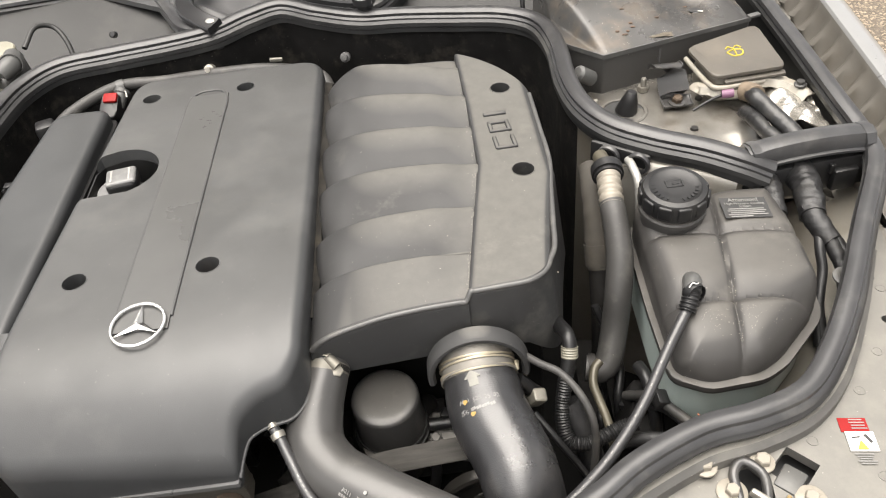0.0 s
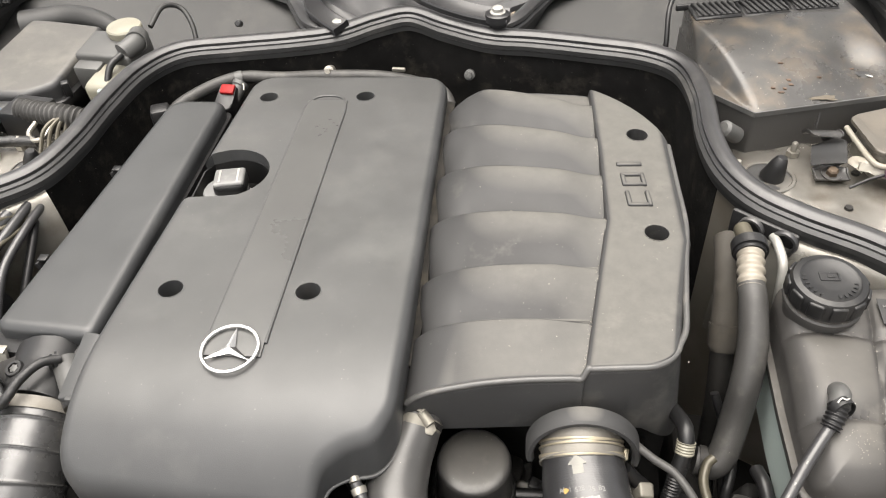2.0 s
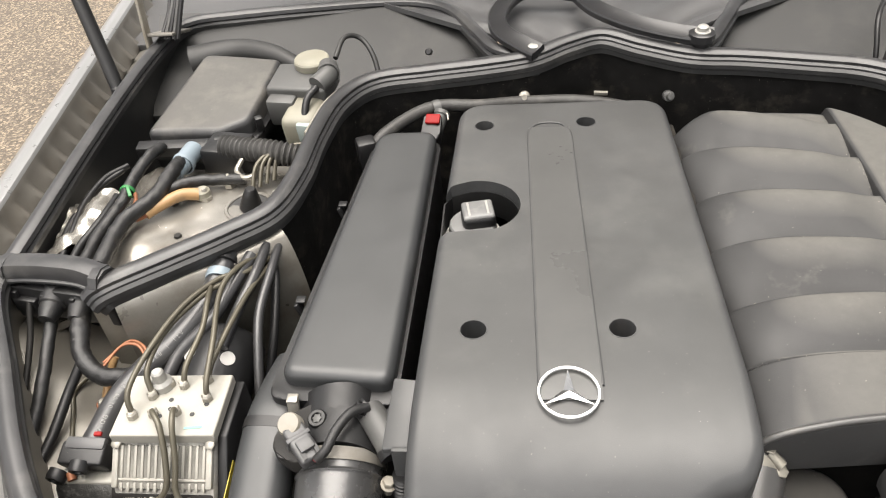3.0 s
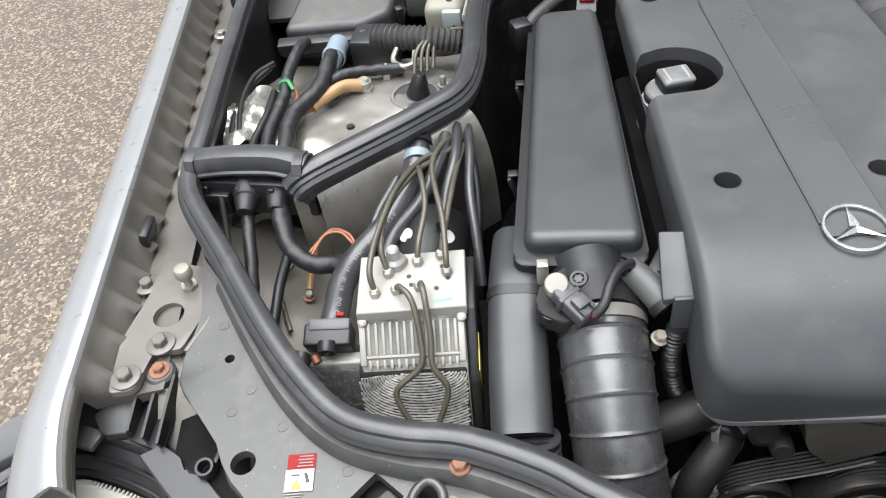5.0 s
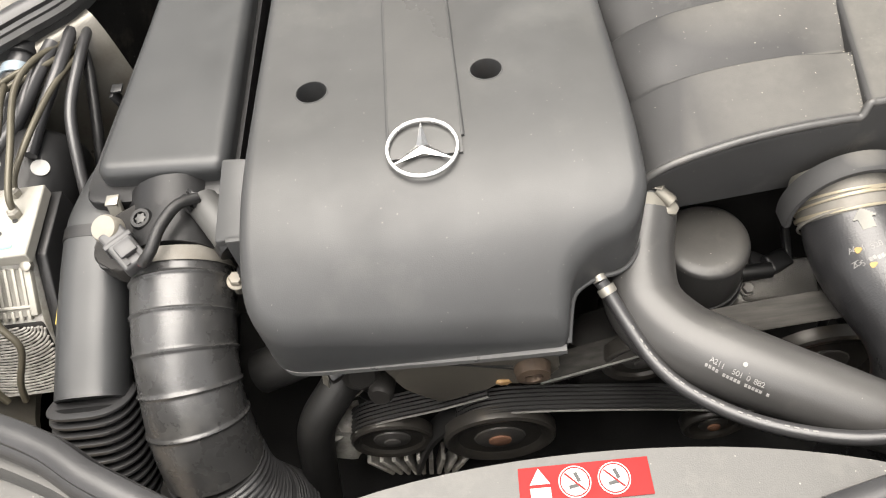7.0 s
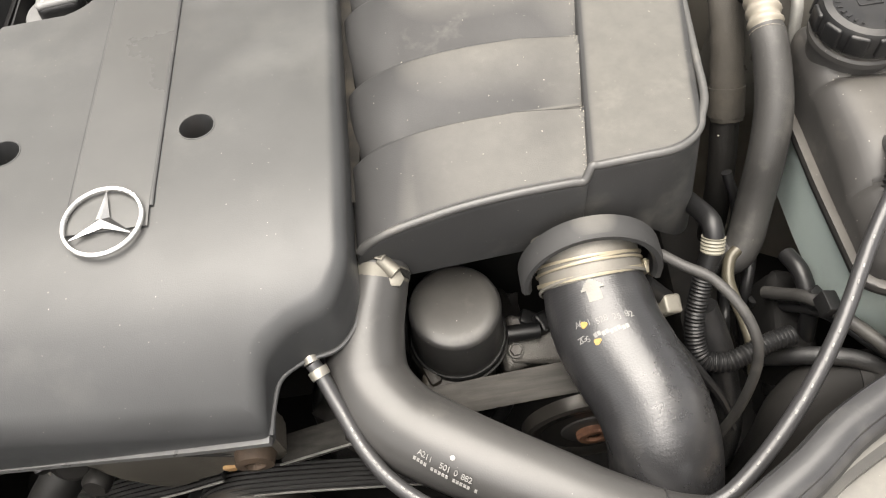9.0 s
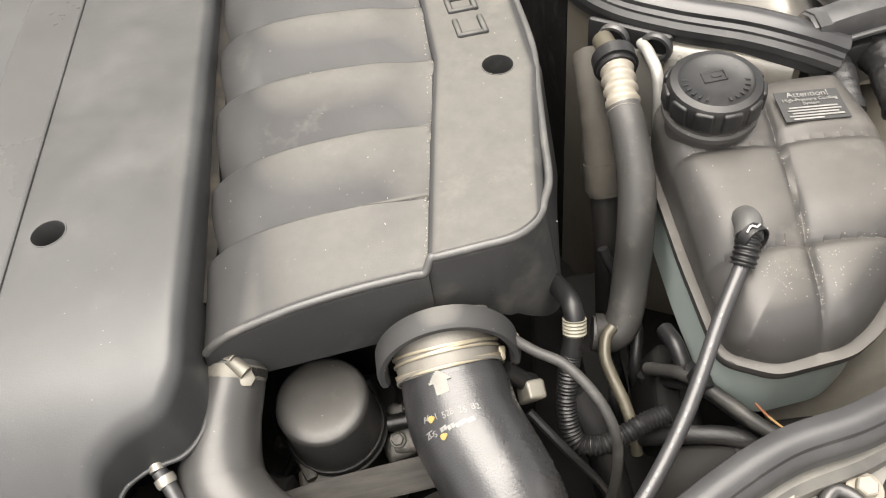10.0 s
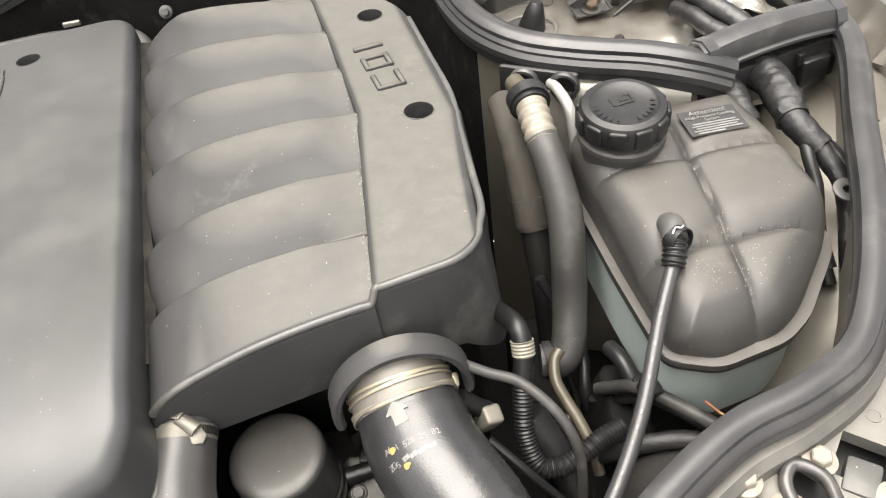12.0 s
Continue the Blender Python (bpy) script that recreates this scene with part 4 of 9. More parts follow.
    part("side_flange", bm, M_JOINT, ob)
    # dirt caught along the creases and beside the pad
    rng = random.Random(5)
    spots = []
    for c in range(1, 6):
        for q in range(90):
            f = rng.random() ** (0.6 if c > 3 else 1.0)
            x = -0.155 + f * (pad_x(yr[c]) + 0.154)
            k = (x + 0.163) / 0.19
            y = yl[c] + (yr[c] - yl[c]) * k + rng.gauss(0.0012, 0.0022)
            if rng.random() < 0.12 + 0.13 * c:
                spots.append((x, y, runner(x, y, pad_x(y)) + 0.0001))
    for q in range(150):
        y = 0.575 + 0.42 * rng.random() ** 1.5
        x = pad_x(y) - abs(rng.gauss(0.0008, 0.003))
        spots.append((x, y, runner(x, y, pad_x(y)) + 0.0001))
    for q in range(60):
        x, y = rng.uniform(-0.14, 0.13), rng.uniform(0.57, 0.95)
        pad = x > pad_x(y) + 0.012
        spots.append((x, y, pad_z(x, y) if pad else runner(x, y, pad_x(y))) if pad or x < pad_x(y) - 0.004 else spots[0])
    tagged(part("dirt_grains", crumbs(spots, 6, 0.00055), M_CRUMB, ob, "pale grains of dirt in the creases"), kind="stuff")
    for c in range(1, 6):
        line = []
        for q in range(14):
            x = -0.158 + 0.10 * q / 13
            k = (x + 0.163) / 0.19
            y = yl[c] + (yr[c] - yl[c]) * k + 0.0012
            line.append((x, y, runner(x, y, pad_x(y)) - 0.0006))
        part("dust_line", crease(tube(line, lambda t: max(0.0002, 0.0022 - 0.02 * t), 6, 4, flat=0.6), 0.0006, 160), M_DIRT, ob, "brown dust caught in the crease")
    strip = [(-0.1655 + 0.010 * (k > 14) + 0.0015 * math.sin(k * 1.7), 0.60 + 0.53 * (k if k < 15 else 29 - k) / 14) for k in range(30)]
    part("joint_strip", crease(prism(strip, 0.845, lambda x, y: 0.866 - 0.03 * max(0, y - 0.85) - 0.6 * max(0, x + 0.161)), 0.0015, 90), M_JOINT, ob, "dusty joint beside the engine cover")
    # raised block letters, read from the side
    for name, (cx, cy), strokes in (
        ("letter_c", (0.0925, 0.838), ((-0.012, 0, 0.006, 0.029), (0.012, 0, 0.006, 0.029), (0, -0.0115, 0.027, 0.0062))),
        ("letter_d", (0.0895, 0.876), ((-0.012, 0, 0.006, 0.026), (0.012, 0, 0.006, 0.026), (0, -0.0098, 0.027, 0.006), (0, 0.0098, 0.027, 0.006))),
        ("letter_i", (0.087, 0.908), ((0, 0, 0.032, 0.0075),)),
    ):
        b = None
        for dx, dy, w, h in strokes:
            b = box((w, h, 0.005), (cx + dx - 0.07 * dy, cy + dy + 0.03 * dx, pad_z(cx, cy) + 0.0002), (-1, 2, 4), 0.0018, 2, bm=b)
        part(name, b, M_INTAKE, ob)
    # raised bead whose pale colour paints the edge's highlight
    edge = []
    for x in (-0.1605, -0.155, -0.145, -0.13, -0.11, -0.085, -0.06, -0.035, -0.015, 0.004, 0.013):
        y = front(x) + 0.0042
        edge.append((x, y - 0.0012, runner(x, front(x) + 0.0078, pad_x(0.57)) - 0.0026))
    edge += [(x, front(x) + 0.0075, pad_z(x, 0.57) - 0.0028) for x in (0.019, 0.024, 0.04, 0.06)]
    for a in range(0, 76, 15):
        x = 0.073 + 0.040 * math.sin(radians(a))
        y = front(x) + 0.0075 + 0.040 * (1 - math.cos(radians(a)))
        edge.append((x, y, pad_z(x, y) - 0.0030 - 0.0018 * a / 75))
    edge += [(right(y) - 0.0022, y, pad_z(0.12, y) - 0.0058) for y in (0.635, 0.68, 0.74, 0.80, 0.88, 0.96)]
    part("front_bead", tube(edge, 0.0034, 10, 6), M_BEAD, ob, "raised front edge coloured pale for its highlight")
    # collar over the outlet
    line = [(0.018 + 0.0535 * math.cos(radians(q)), 0.541 + 0.004 * math.sin(radians(q)), 0.812 + 0.052 * math.sin(radians(q))) for q in range(190, -11, -10)]
    part("outlet_collar", sweep(bmesh.new(), spline(line, 2), [(-0.004, -0.010), (0.0035, -0.010), (0.0045, 0.006), (0.002, 0.0095), (-0.002, 0.0095), (-0.004, 0.006)], up=(0, -1, 0.0)), M_INTAKE, ob)
    return ob


intake_cover()


# ---- air box and intake hose ----
def air_box():
    ob = thing("air_filter_box", "matt black plastic air filter box beside the engine cover", "air filter box", at=(-0.58, 0.85, 0.7))
    lid = rounded([(-0.650, 0.634), (-0.522, 0.624), (-0.512, 1.108), (-0.602, 1.108)], [0.018, 0.018, 0.02, 0.03], 6, 0.02)
    top = lambda x, y: 0.868 + 0.012 * (y - 0.62) - 0.03 * abs(x + 0.575) ** 1.3
    part("lid", pillow(lid, top, 0.846, round_edge(0.012, 5), ((-0.58, 0.68), (-0.56, 1.05)), 8), M_BOX, ob)
    rim = rounded([(-0.664, 0.616), (-0.518, 0.606), (-0.507, 1.115), (-0.612, 1.115)], 0.02, 6, 0.03)
    part("rim", prism(rim, 0.834, 0.847, 0.003), M_BLACK, ob)
    body = rounded([(-0.658, 0.625), (-0.522, 0.615), (-0.510, 1.112), (-0.607, 1.112)], 0.02, 6, 0.04)
    part("body", prism(body, 0.62, 0.836), M_BLACK, ob)
    for x, y in ((-0.632, 0.609), (-0.655, 0.76), (-0.635, 0.95)):
        c = part("clip", box((0.013, 0.005, 0.032), (x, y - 0.002, 0.836), (-18, 0, 0 if y < 0.7 else 84), 0.001), M_STEEL if y < 0.7 else M_BLACK, ob, "spring clip")
        part("hook", box((0.012, 0.012, 0.003), (x, y + 0.003, 0.852), (0, 0, 0), 0.001), M_STEEL if y < 0.7 else M_BLACK, c)
    part("throat", tube([(-0.583, 0.63, 0.818), (-0.58, 0.60, 0.815), (-0.577, 0.575, 0.812)], 0.046, 24), M_BLACK, ob)
    return ob


air_box()


def cover_tab():
    ob = thing("cover_bracket", "flat black plastic tab beside the engine cover", "bracket", at=(-0.5, 0.57, 0.87))
    z = lambda x, y: 0.893 + 0.30 * (y - 0.605) + 0.15 * (x + 0.5)
    out = rounded([(-0.522, 0.537), (-0.484, 0.537), (-0.484, 0.603), (-0.515, 0.609)], 0.003, 3)
    part("top_plate", prism(out, lambda x, y: z(x, y) - 0.006, z, 0.0012), M_COVER, ob)
    part("front_web", box((0.03, 0.006, 0.07), (-0.497, 0.536, 0.838), (0, 0, 0), 0.002), M_COVER, ob)
    return ob


cover_tab()


M_PLUG = mat("grey_connector_plastic", (0.055, 0.055, 0.056), 0.4, var=0.2, bump=0.1, dust=(0.1, 0.097, 0.09), dust_amount=0.3, dust_scale=30, specks=0.5)


def mass_air_sensor():
    ob = thing("air_mass_sensor", "black air mass sensor with grey plugs and pale cap", "sensor", at=(-0.57, 0.58, 0.85))
    part("housing", tube([(-0.577, 0.600, 0.812), (-0.576, 0.556, 0.810)], 0.049, 32), M_BLACK, ob)
    saddle = rounded([(-0.645, 0.555), (-0.615, 0.535), (-0.56, 0.575), (-0.54, 0.60), (-0.60, 0.61), (-0.635, 0.59)], 0.010, 4)
    part("saddle", prism(saddle, 0.825, lambda x, y: 0.848 + 0.12 * (y - 0.575), 0.003), M_DARK, ob)
    plug = part("plug", box((0.023, 0.043, 0.017), (-0.606, 0.549, 0.858), (14, 0, 40), 0.003, 3), M_PLUG, ob, "grey sensor plug")
    part("plug_latch", box((0.016, 0.014, 0.006), (-0.600, 0.543, 0.868), (14, 0, 40), 0.0015, 2), M_PLUG, plug)
    for q in (-0.007, 0.007):
        # black bars paint the shade inside the plug's slots
        part("plug_slot", box((0.004, 0.010, 0.0012), (-0.594 + 0.76 * q, 0.5365 + 0.65 * q, 0.8655), (14, 0, 40), 0, 1), M_INKGAP, plug, "dark slot")
    part("plug_collar", box((0.027, 0.006, 0.020), (-0.611, 0.555, 0.859), (14, 0, 40), 0.002, 2), M_PLUG, plug)
    part("white_cap", lathe([(0.0125, -0.008), (0.0125, 0.004), (0.011, 0.0065), (0.004, 0.007)], (-0.621, 0.567, 0.867), (24, -6, 0), 28), M_WPLASTIC, plug, "white round cap")
    for k in range(3):
        part("wire_end", tube([(-0.594 + 0.004 * k, 0.535 + 0.003 * k, 0.857), (-0.588 + 0.004 * k, 0.530 + 0.004 * k, 0.858)], 0.0014, 6), M_COPPER if k % 2 else M_RED, plug)
    part("cable", tube([(-0.588, 0.532, 0.858), (-0.578, 0.538, 0.867), (-0.570, 0.556, 0.874), (-0.558, 0.577, 0.875), (-0.543, 0.590, 0.868)], 0.0052, 12), M_TAPE, ob)
    for x, y, z in ((-0.597, 0.583, 0.854), (-0.628, 0.554, 0.838)):
        b = part("screw_boss", lathe([(0.0105, -0.02), (0.0105, 0.004), (0.009, 0.006), (0.006, 0.006), (0.0055, 0.003)], (x, y, z), (14, -6, 0), 20), M_BLACK, ob)
        part("star_screw", lathe([(0.0048, 0), (0.0048, 0.0045), (0.0035, 0.005)], (x, y, z + 0.0005), (14, -6, 0), 12, lobes=6, lobe=0.2), M_GREY, b)
    part("boss", lathe([(0.020, -0.025), (0.019, -0.002), (0.012, 0.001)], (-0.572, 0.592, 0.845), (12, 0, 0), 24), M_GREY, ob)
    part("boss_cap", lathe([(0.0115, 0), (0.0115, 0.006), (0.0095, 0.009), (0.006, 0.0095)], (-0.572, 0.590, 0.847), (14, 0, 10), 7), M_WPLASTIC, ob, "pale hexagonal plug")
    elbow = part("elbow", tube([(-0.545, 0.596, 0.852), (-0.533, 0.580, 0.851), (-0.518, 0.558, 0.846), (-0.513, 0.551, 0.842)], 0.0155, 22), M_GREY, ob, "grey plastic elbow connector")
    part("elbow_lip", tube([(-0.517, 0.557, 0.8455), (-0.512, 0.550, 0.842)], 0.0175, 24), M_BLACK, elbow)
    for k in range(3):
        part("boot_ring", tube([(-0.556 + 0.004 * k, 0.583 + 0.004 * k, 0.866 - 0.001 * k), (-0.554 + 0.004 * k, 0.585 + 0.004 * k, 0.866 - 0.001 * k)], 0.008 + 0.001 * k, 14), M_BLACK, elbow)
    side = part("side_plug", box((0.026, 0.052, 0.022), (-0.511, 0.590, 0.852), (8, 0, -32), 0.003, 2), M_BLACK, ob)
    for q in (-0.010, 0.004):
        part("plug_slot", box((0.005, 0.004, 0.001), (-0.511 + 0.5 * q, 0.590 + 0.85 * q, 0.8642), (8, 0, -32), 0, 1), M_INKGAP, side)
    part("bracket", box((0.03, 0.02, 0.03), (-0.503, 0.60, 0.845), (0, 0, -20), 0.003), M_BLACK, ob)
    return ob


mass_air_sensor()


def clamp_ring(parent, at, axis_turn, r, width=0.0085):
    c = part("hose_clamp", ring(r, r + 0.002, width, at, axis_turn, seg=40), M_FLANGE, parent, "worn steel band clamp")
    return c


def intake_hose():
    ob = thing("intake_hose", "large black ribbed rubber air hose with a steel clamp", "hose", at=(-0.57, 0.45, 0.7))
    pts = [(-0.576, 0.565, 0.808), (-0.575, 0.53, 0.797), (-0.574, 0.48, 0.776), (-0.571, 0.437, 0.742), (-0.567, 0.412, 0.70)]
    ridge = [0.022, 0.052, 0.083, 0.114, 0.145]
    rad = lambda s: 0.0455 + sum(0.0019 * math.exp(-((s - q) / 0.0013) ** 2) for q in ridge) + 0.001 * math.sin(s * 40)
    part("upper_hose", tube(pts, rad, 40, 60), M_AIRHOSE, ob)
    low = [(-0.567, 0.412, 0.702), (-0.563, 0.400, 0.668), (-0.556, 0.396, 0.63), (-0.545, 0.405, 0.56)]
    part("bellows", tube(low, ribbed(0.0435, 0.0072, 0.0035), 32, 40), M_HOSE, ob)
    clamp_ring(ob, (-0.576, 0.568, 0.8095), (110, 0, 0), 0.0468, 0.013)
    s = part("clamp_screw", tube([(-0.524, 0.536, 0.796), (-0.521, 0.534, 0.814)], 0.0048, 12), M_FLANGE, ob, "pale clamp screw")
    part("screw_washer", lathe([(0.0088, 0), (0.0088, 0.002), (0.007, 0.003)], (-0.521, 0.534, 0.813), (12, 10, 0), 20), M_WPLASTIC, s)
    part("screw_head", lathe([(0.0068, 0), (0.0068, 0.0055), (0.0055, 0.007)], (-0.5205, 0.5335, 0.816), (12, 10, 0), seg=6), M_WPLASTIC, s)
    return ob


intake_hose()


def intake_duct():
    ob = thing("air_duct", "flat black plastic air duct running down into bellows", "air duct", at=(-0.667, 0.5, 0.7))
    ring_pts = rounded([(-0.034, -0.031), (0.030, -0.031), (0.030, 0.022), (-0.034, 0.022)], 0.0262, 7)
    pts = [(-0.655, 0.70, 0.80), (-0.660, 0.64, 0.812), (-0.663, 0.60, 0.812), (-0.666, 0.53, 0.79), (-0.667, 0.475, 0.769), (-0.667, 0.458, 0.763)]
    part("duct", sweep(bmesh.new(), spline(pts, 8), ring_pts, up=(0, 0.3, 1)), M_BOX, ob)
    part("joint", sweep(bmesh.new(), [Vector((-0.6625, 0.607, 0.8125)), Vector((-0.6632, 0.595, 0.81))], [(a * 1.06, b * 1.06) for a, b in ring_pts], up=(0, 0.3, 1)), M_BLACK, ob)
    for i in range(12):
        t = i / 12
        c = Vector((-0.667, 0.455 - 0.065 * t, 0.766 - 0.088 * t))
        part("bellows_ring", sweep(bmesh.new(), [c, c + Vector((0, -0.0006, -0.0009)), c + Vector((0, -0.0016, -0.0023)), c + Vector((0, -0.0022, -0.0032))], [[(a * k, b * k) for a, b in ring_pts] for k in (1.13, 1.18, 1.18, 1.13)], up=(0, 0.6, 1)), M_HOSE, ob)
    part("bellows_core", sweep(bmesh.new(), [Vector((-0.667, 0.458, 0.763)), Vector((-0.667, 0.38, 0.66))], ring_pts, up=(0, 0.6, 1)), M_BLACK, ob)
    return ob


intake_duct()


# ---- front of the engine ----
M_WIRE = mat("tarnished_clamp_wire", (0.34, 0.3, 0.22), 0.4, metal=0.6, var=0.25)
M_BOOST = mat("knitted_hose_rubber", (0.017, 0.017, 0.018), 0.3, var=0.3, scale=70, bump=0.2, fine=700, dust=(0.06, 0.058, 0.054), dust_amount=0.3, dust_scale=18, specks=0.5, spec=0.75, smudge=0.06)
M_AMBER = mat("amber_paint", (0.26, 0.17, 0.05), 0.5, var=0.3, scale=200)
M_WORN = mat("white_worn_print", (0.2, 0.197, 0.188), 0.5, var=0.4, scale=300)
M_PALE = mat("yellowed_print", (0.14, 0.137, 0.12), 0.5, var=0.3, scale=200)


M_FERRULE0 = mat("stained_clamp_steel", (0.17, 0.16, 0.135), 0.5, metal=0.4, var=0.3, scale=60)


def outlet_hose():
    ob = thing("boost_hose", "thick black rubber boost hose with a white arrow", "hose", at=(0.03, 0.45, 0.7))
    pts = [(0.015, 0.572, 0.824), (0.016, 0.559, 0.818), (0.017, 0.546, 0.812), (0.018, 0.533, 0.806), (0.020, 0.515, 0.801), (0.023, 0.491, 0.797), (0.032, 0.465, 0.792), (0.042, 0.438, 0.786), (0.047, 0.414, 0.775), (0.049, 0.396, 0.753), (0.050, 0.388, 0.722), (0.050, 0.386, 0.67), (0.050, 0.386, 0.55)]
    part("pipe_flange", tube(pts[:4], 0.0415, 36), M_FLANGE, ob, "dull alloy outlet flange")
    rad = lambda s: 0.0425 + 0.0006 * math.sin(s * 40) + 0.000015 * math.sin(s * 2400) - 0.002 * math.exp(-(s / 0.012) ** 2)
    part("hose", tube(pts[3:], rad, 44, 60), M_BOOST, ob)
    line = spline(pts, 20)
    for i, w, r in ((34, 0.0022, 0.0419), (38, 0.0018, 0.0421), (42, 0.0018, 0.0421), (52, 0.0034, 0.0424), (60, 0.0022, 0.0424)):
        b = ring(r - 0.0008, r + 0.0012, w, seg=48)
        b.transform(Matrix.Translation(line[i]) @ (line[i + 1] - line[i]).to_track_quat("Z", "Y").to_matrix().to_4x4() @ pose(0, 0, 0, 2.5 * math.sin(i), 2.5 * math.cos(i)))
        part("band", b, M_FLANGE if i > 55 else M_WIRE, ob, "worn steel clamp wire")
    part("wire_catch", box((0.006, 0.012, 0.014), (0.0585, 0.537, 0.814), (25, 20, 0), 0.002, 2), M_WIRE, ob)
    # printed arrow and numbers
    out = 0.0429
    for k in range(7):
        b = box((0.0105, 0.0022, 0.0004), bevel=0)
        b.transform(on_tube(line, 76 + 2 * k, -14, out))
        part("arrow_shaft", b, M_PALE, ob, "pale printed arrow")
    for k in range(6):
        b = box((0.0025 + 0.0030 * k, 0.0018, 0.0004), bevel=0)
        b.transform(on_tube(line, 67 + 2 * k, -14, out))
        part("arrow_head", b, M_PALE, ob)
    for k, ch in enumerate("A611 528 25 82"):
        if ch != " ":
            glyph(ch, 0.0068, on_tube(line, 97 + round(0.35 * k), -41 + 4.2 * k, out), M_PRINT, ob)
    for k, ch in enumerate("ZGS"):
        glyph(ch, 0.0066, on_tube(line, 103 + round(0.35 * k), -45 + 4.2 * k, out), M_PRINT, ob)
    for k in range(9):
        b = box((0.0026, 0.0034, 0.0004), bevel=0)
        b.transform(on_tube(line, 104 + round(0.4 * k), -28 + 4.0 * k, out))
        part("print_bar", b, M_PRINT, ob)
    for i, a, w, h in ((98, -34, 0.0055, 0.005), (107, -29, 0.006, 0.0045)):
        b = lathe([(1.0, 0), (1.0, 0.0007)], seg=14, lobes=3, lobe=0.15)
        b.transform(on_tube(line, i, a, out) @ Matrix.Diagonal((w / 2, h / 2, 1, 1)))
        part("paint_spot", b, M_AMBER, ob, "amber paint spot")
    f = part("side_fitting", tube([(0.060, 0.530, 0.80), (0.074, 0.528, 0.782), (0.082, 0.53, 0.77)], 0.008, 12), M_BLACK, ob)
    part("fitting_block", crease(box((0.016, 0.016, 0.024), (0.079, 0.520, 0.774), (20, 20, 10), 0.003, 3), 0.0012), M_FERRULE0, f, "stained grey plug")
    part("fitting_strap", box((0.004, 0.006, 0.05), (0.071, 0.545, 0.79), (-15, 10, 0), 0.001, 1), M_WIRE, f)
    return ob


outlet_hose()




def charge_hose():
    ob = thing("charge_air_hose", "smooth black rubber charge air hose across the engine front", "hose", at=(-0.1, 0.46, 0.7))
    pts = [(-0.150, 0.578, 0.829), (-0.155, 0.553, 0.819), (-0.166, 0.518, 0.803), (-0.168, 0.480, 0.789), (-0.145, 0.445, 0.785), (-0.114, 0.422, 0.786), (-0.082, 0.403, 0.785), (-0.043, 0.382, 0.782), (-0.006, 0.363, 0.778), (0.04, 0.346, 0.770), (0.10, 0.338, 0.755), (0.17, 0.345, 0.735)]
    part("hose", tube(pts, lambda s: 0.0255 + 0.0075 * min(1.0, s / 0.10) ** 1.2 - 0.007 * max(0.0, min(1.0, (s - 0.17) / 0.17)), 32, 14), M_CHARGE, ob)
    line = spline(pts, 14)
    b = ring(0.0255, 0.0272, 0.0105, seg=40)
    b.transform(Matrix.Translation(line[9]) @ (line[10] - line[9]).to_track_quat("Z", "Y").to_matrix().to_4x4())
    c = part("hose_clamp", b, M_FERRULE0, ob, "bright steel worm clamp band")
    for k in range(14):
        t = box((0.0012, 0.0062, 0.0006), bevel=0)
        t.transform(on_tube(line, 9, 52 + 4.4 * k, 0.0276) @ pose(0, -0.005, 0))
        part("clamp_slot", t, M_DARK, c, "dark slot in the band")
    s = part("clamp_screw", tube([(-0.147, 0.556, 0.846), (-0.136, 0.545, 0.840)], 0.006, 12), M_FERRULE0, ob)
    part("screw_head", lathe([(0.0068, 0), (0.0068, 0.006), (0.005, 0.007)], (-0.138, 0.544, 0.832), (20, 15, 0), seg=6), M_FERRULE0, s)
    part("clamp_tongue", box((0.011, 0.028, 0.002), (-0.153, 0.562, 0.849), (-14, 8, 52), 0.0008, 1), M_FERRULE0, s, "bright end of the clamp band")
    seam = ring(0.0262, 0.0268, 0.0016, seg=40)
    i = 14 * 8 + 10
    seam.transform(Matrix.Translation(line[i]) @ (line[i + 1] - line[i]).to_track_quat("Z", "Y").to_matrix().to_4x4())
    part("seam", seam, M_HOSE, ob)
    for k, ch in enumerate("A211 501 0882"):
        if ch != " ":
            m = on_tube(line, 67 + round(1.15 * k), -40, 0.0331)
            glyph(ch, 0.0062, m @ pose(0, 0, 0.0, 0, 0, -90), M_WORN, ob)
    for k in range(18):
        if k % 6 == 4:
            continue
        b = box((0.0026, 0.0020, 0.0004), bevel=0)
        b.transform(on_tube(line, 66 + k, -50, 0.0331))
        part("print_bar", b, M_WORN, ob)
    b = lathe([(0.0019, 0), (0.0019, 0.0005)], seg=14)
    b.transform(on_tube(line, 75, -24, 0.0331))
    part("white_spot", b, M_WORN, ob, "white paint spot")
    return ob


charge_hose()


M_OILCAST = mat("oily_cast_alloy", (0.036, 0.032, 0.027), 0.5, metal=0.2, var=0.5, scale=80, bump=0.5, dust=(0.11, 0.09, 0.065), dust_amount=0.4, dust_scale=40, specks=0.8)
M_FILTER = mat("filter_cap_plastic", (0.026, 0.0255, 0.025), 0.36, var=0.2, bump=0.08, dust=(0.085, 0.08, 0.07), dust_amount=0.4, dust_scale=25, specks=1.0, uplit_dust=0.4, spec=0.4, smudge=0.08)


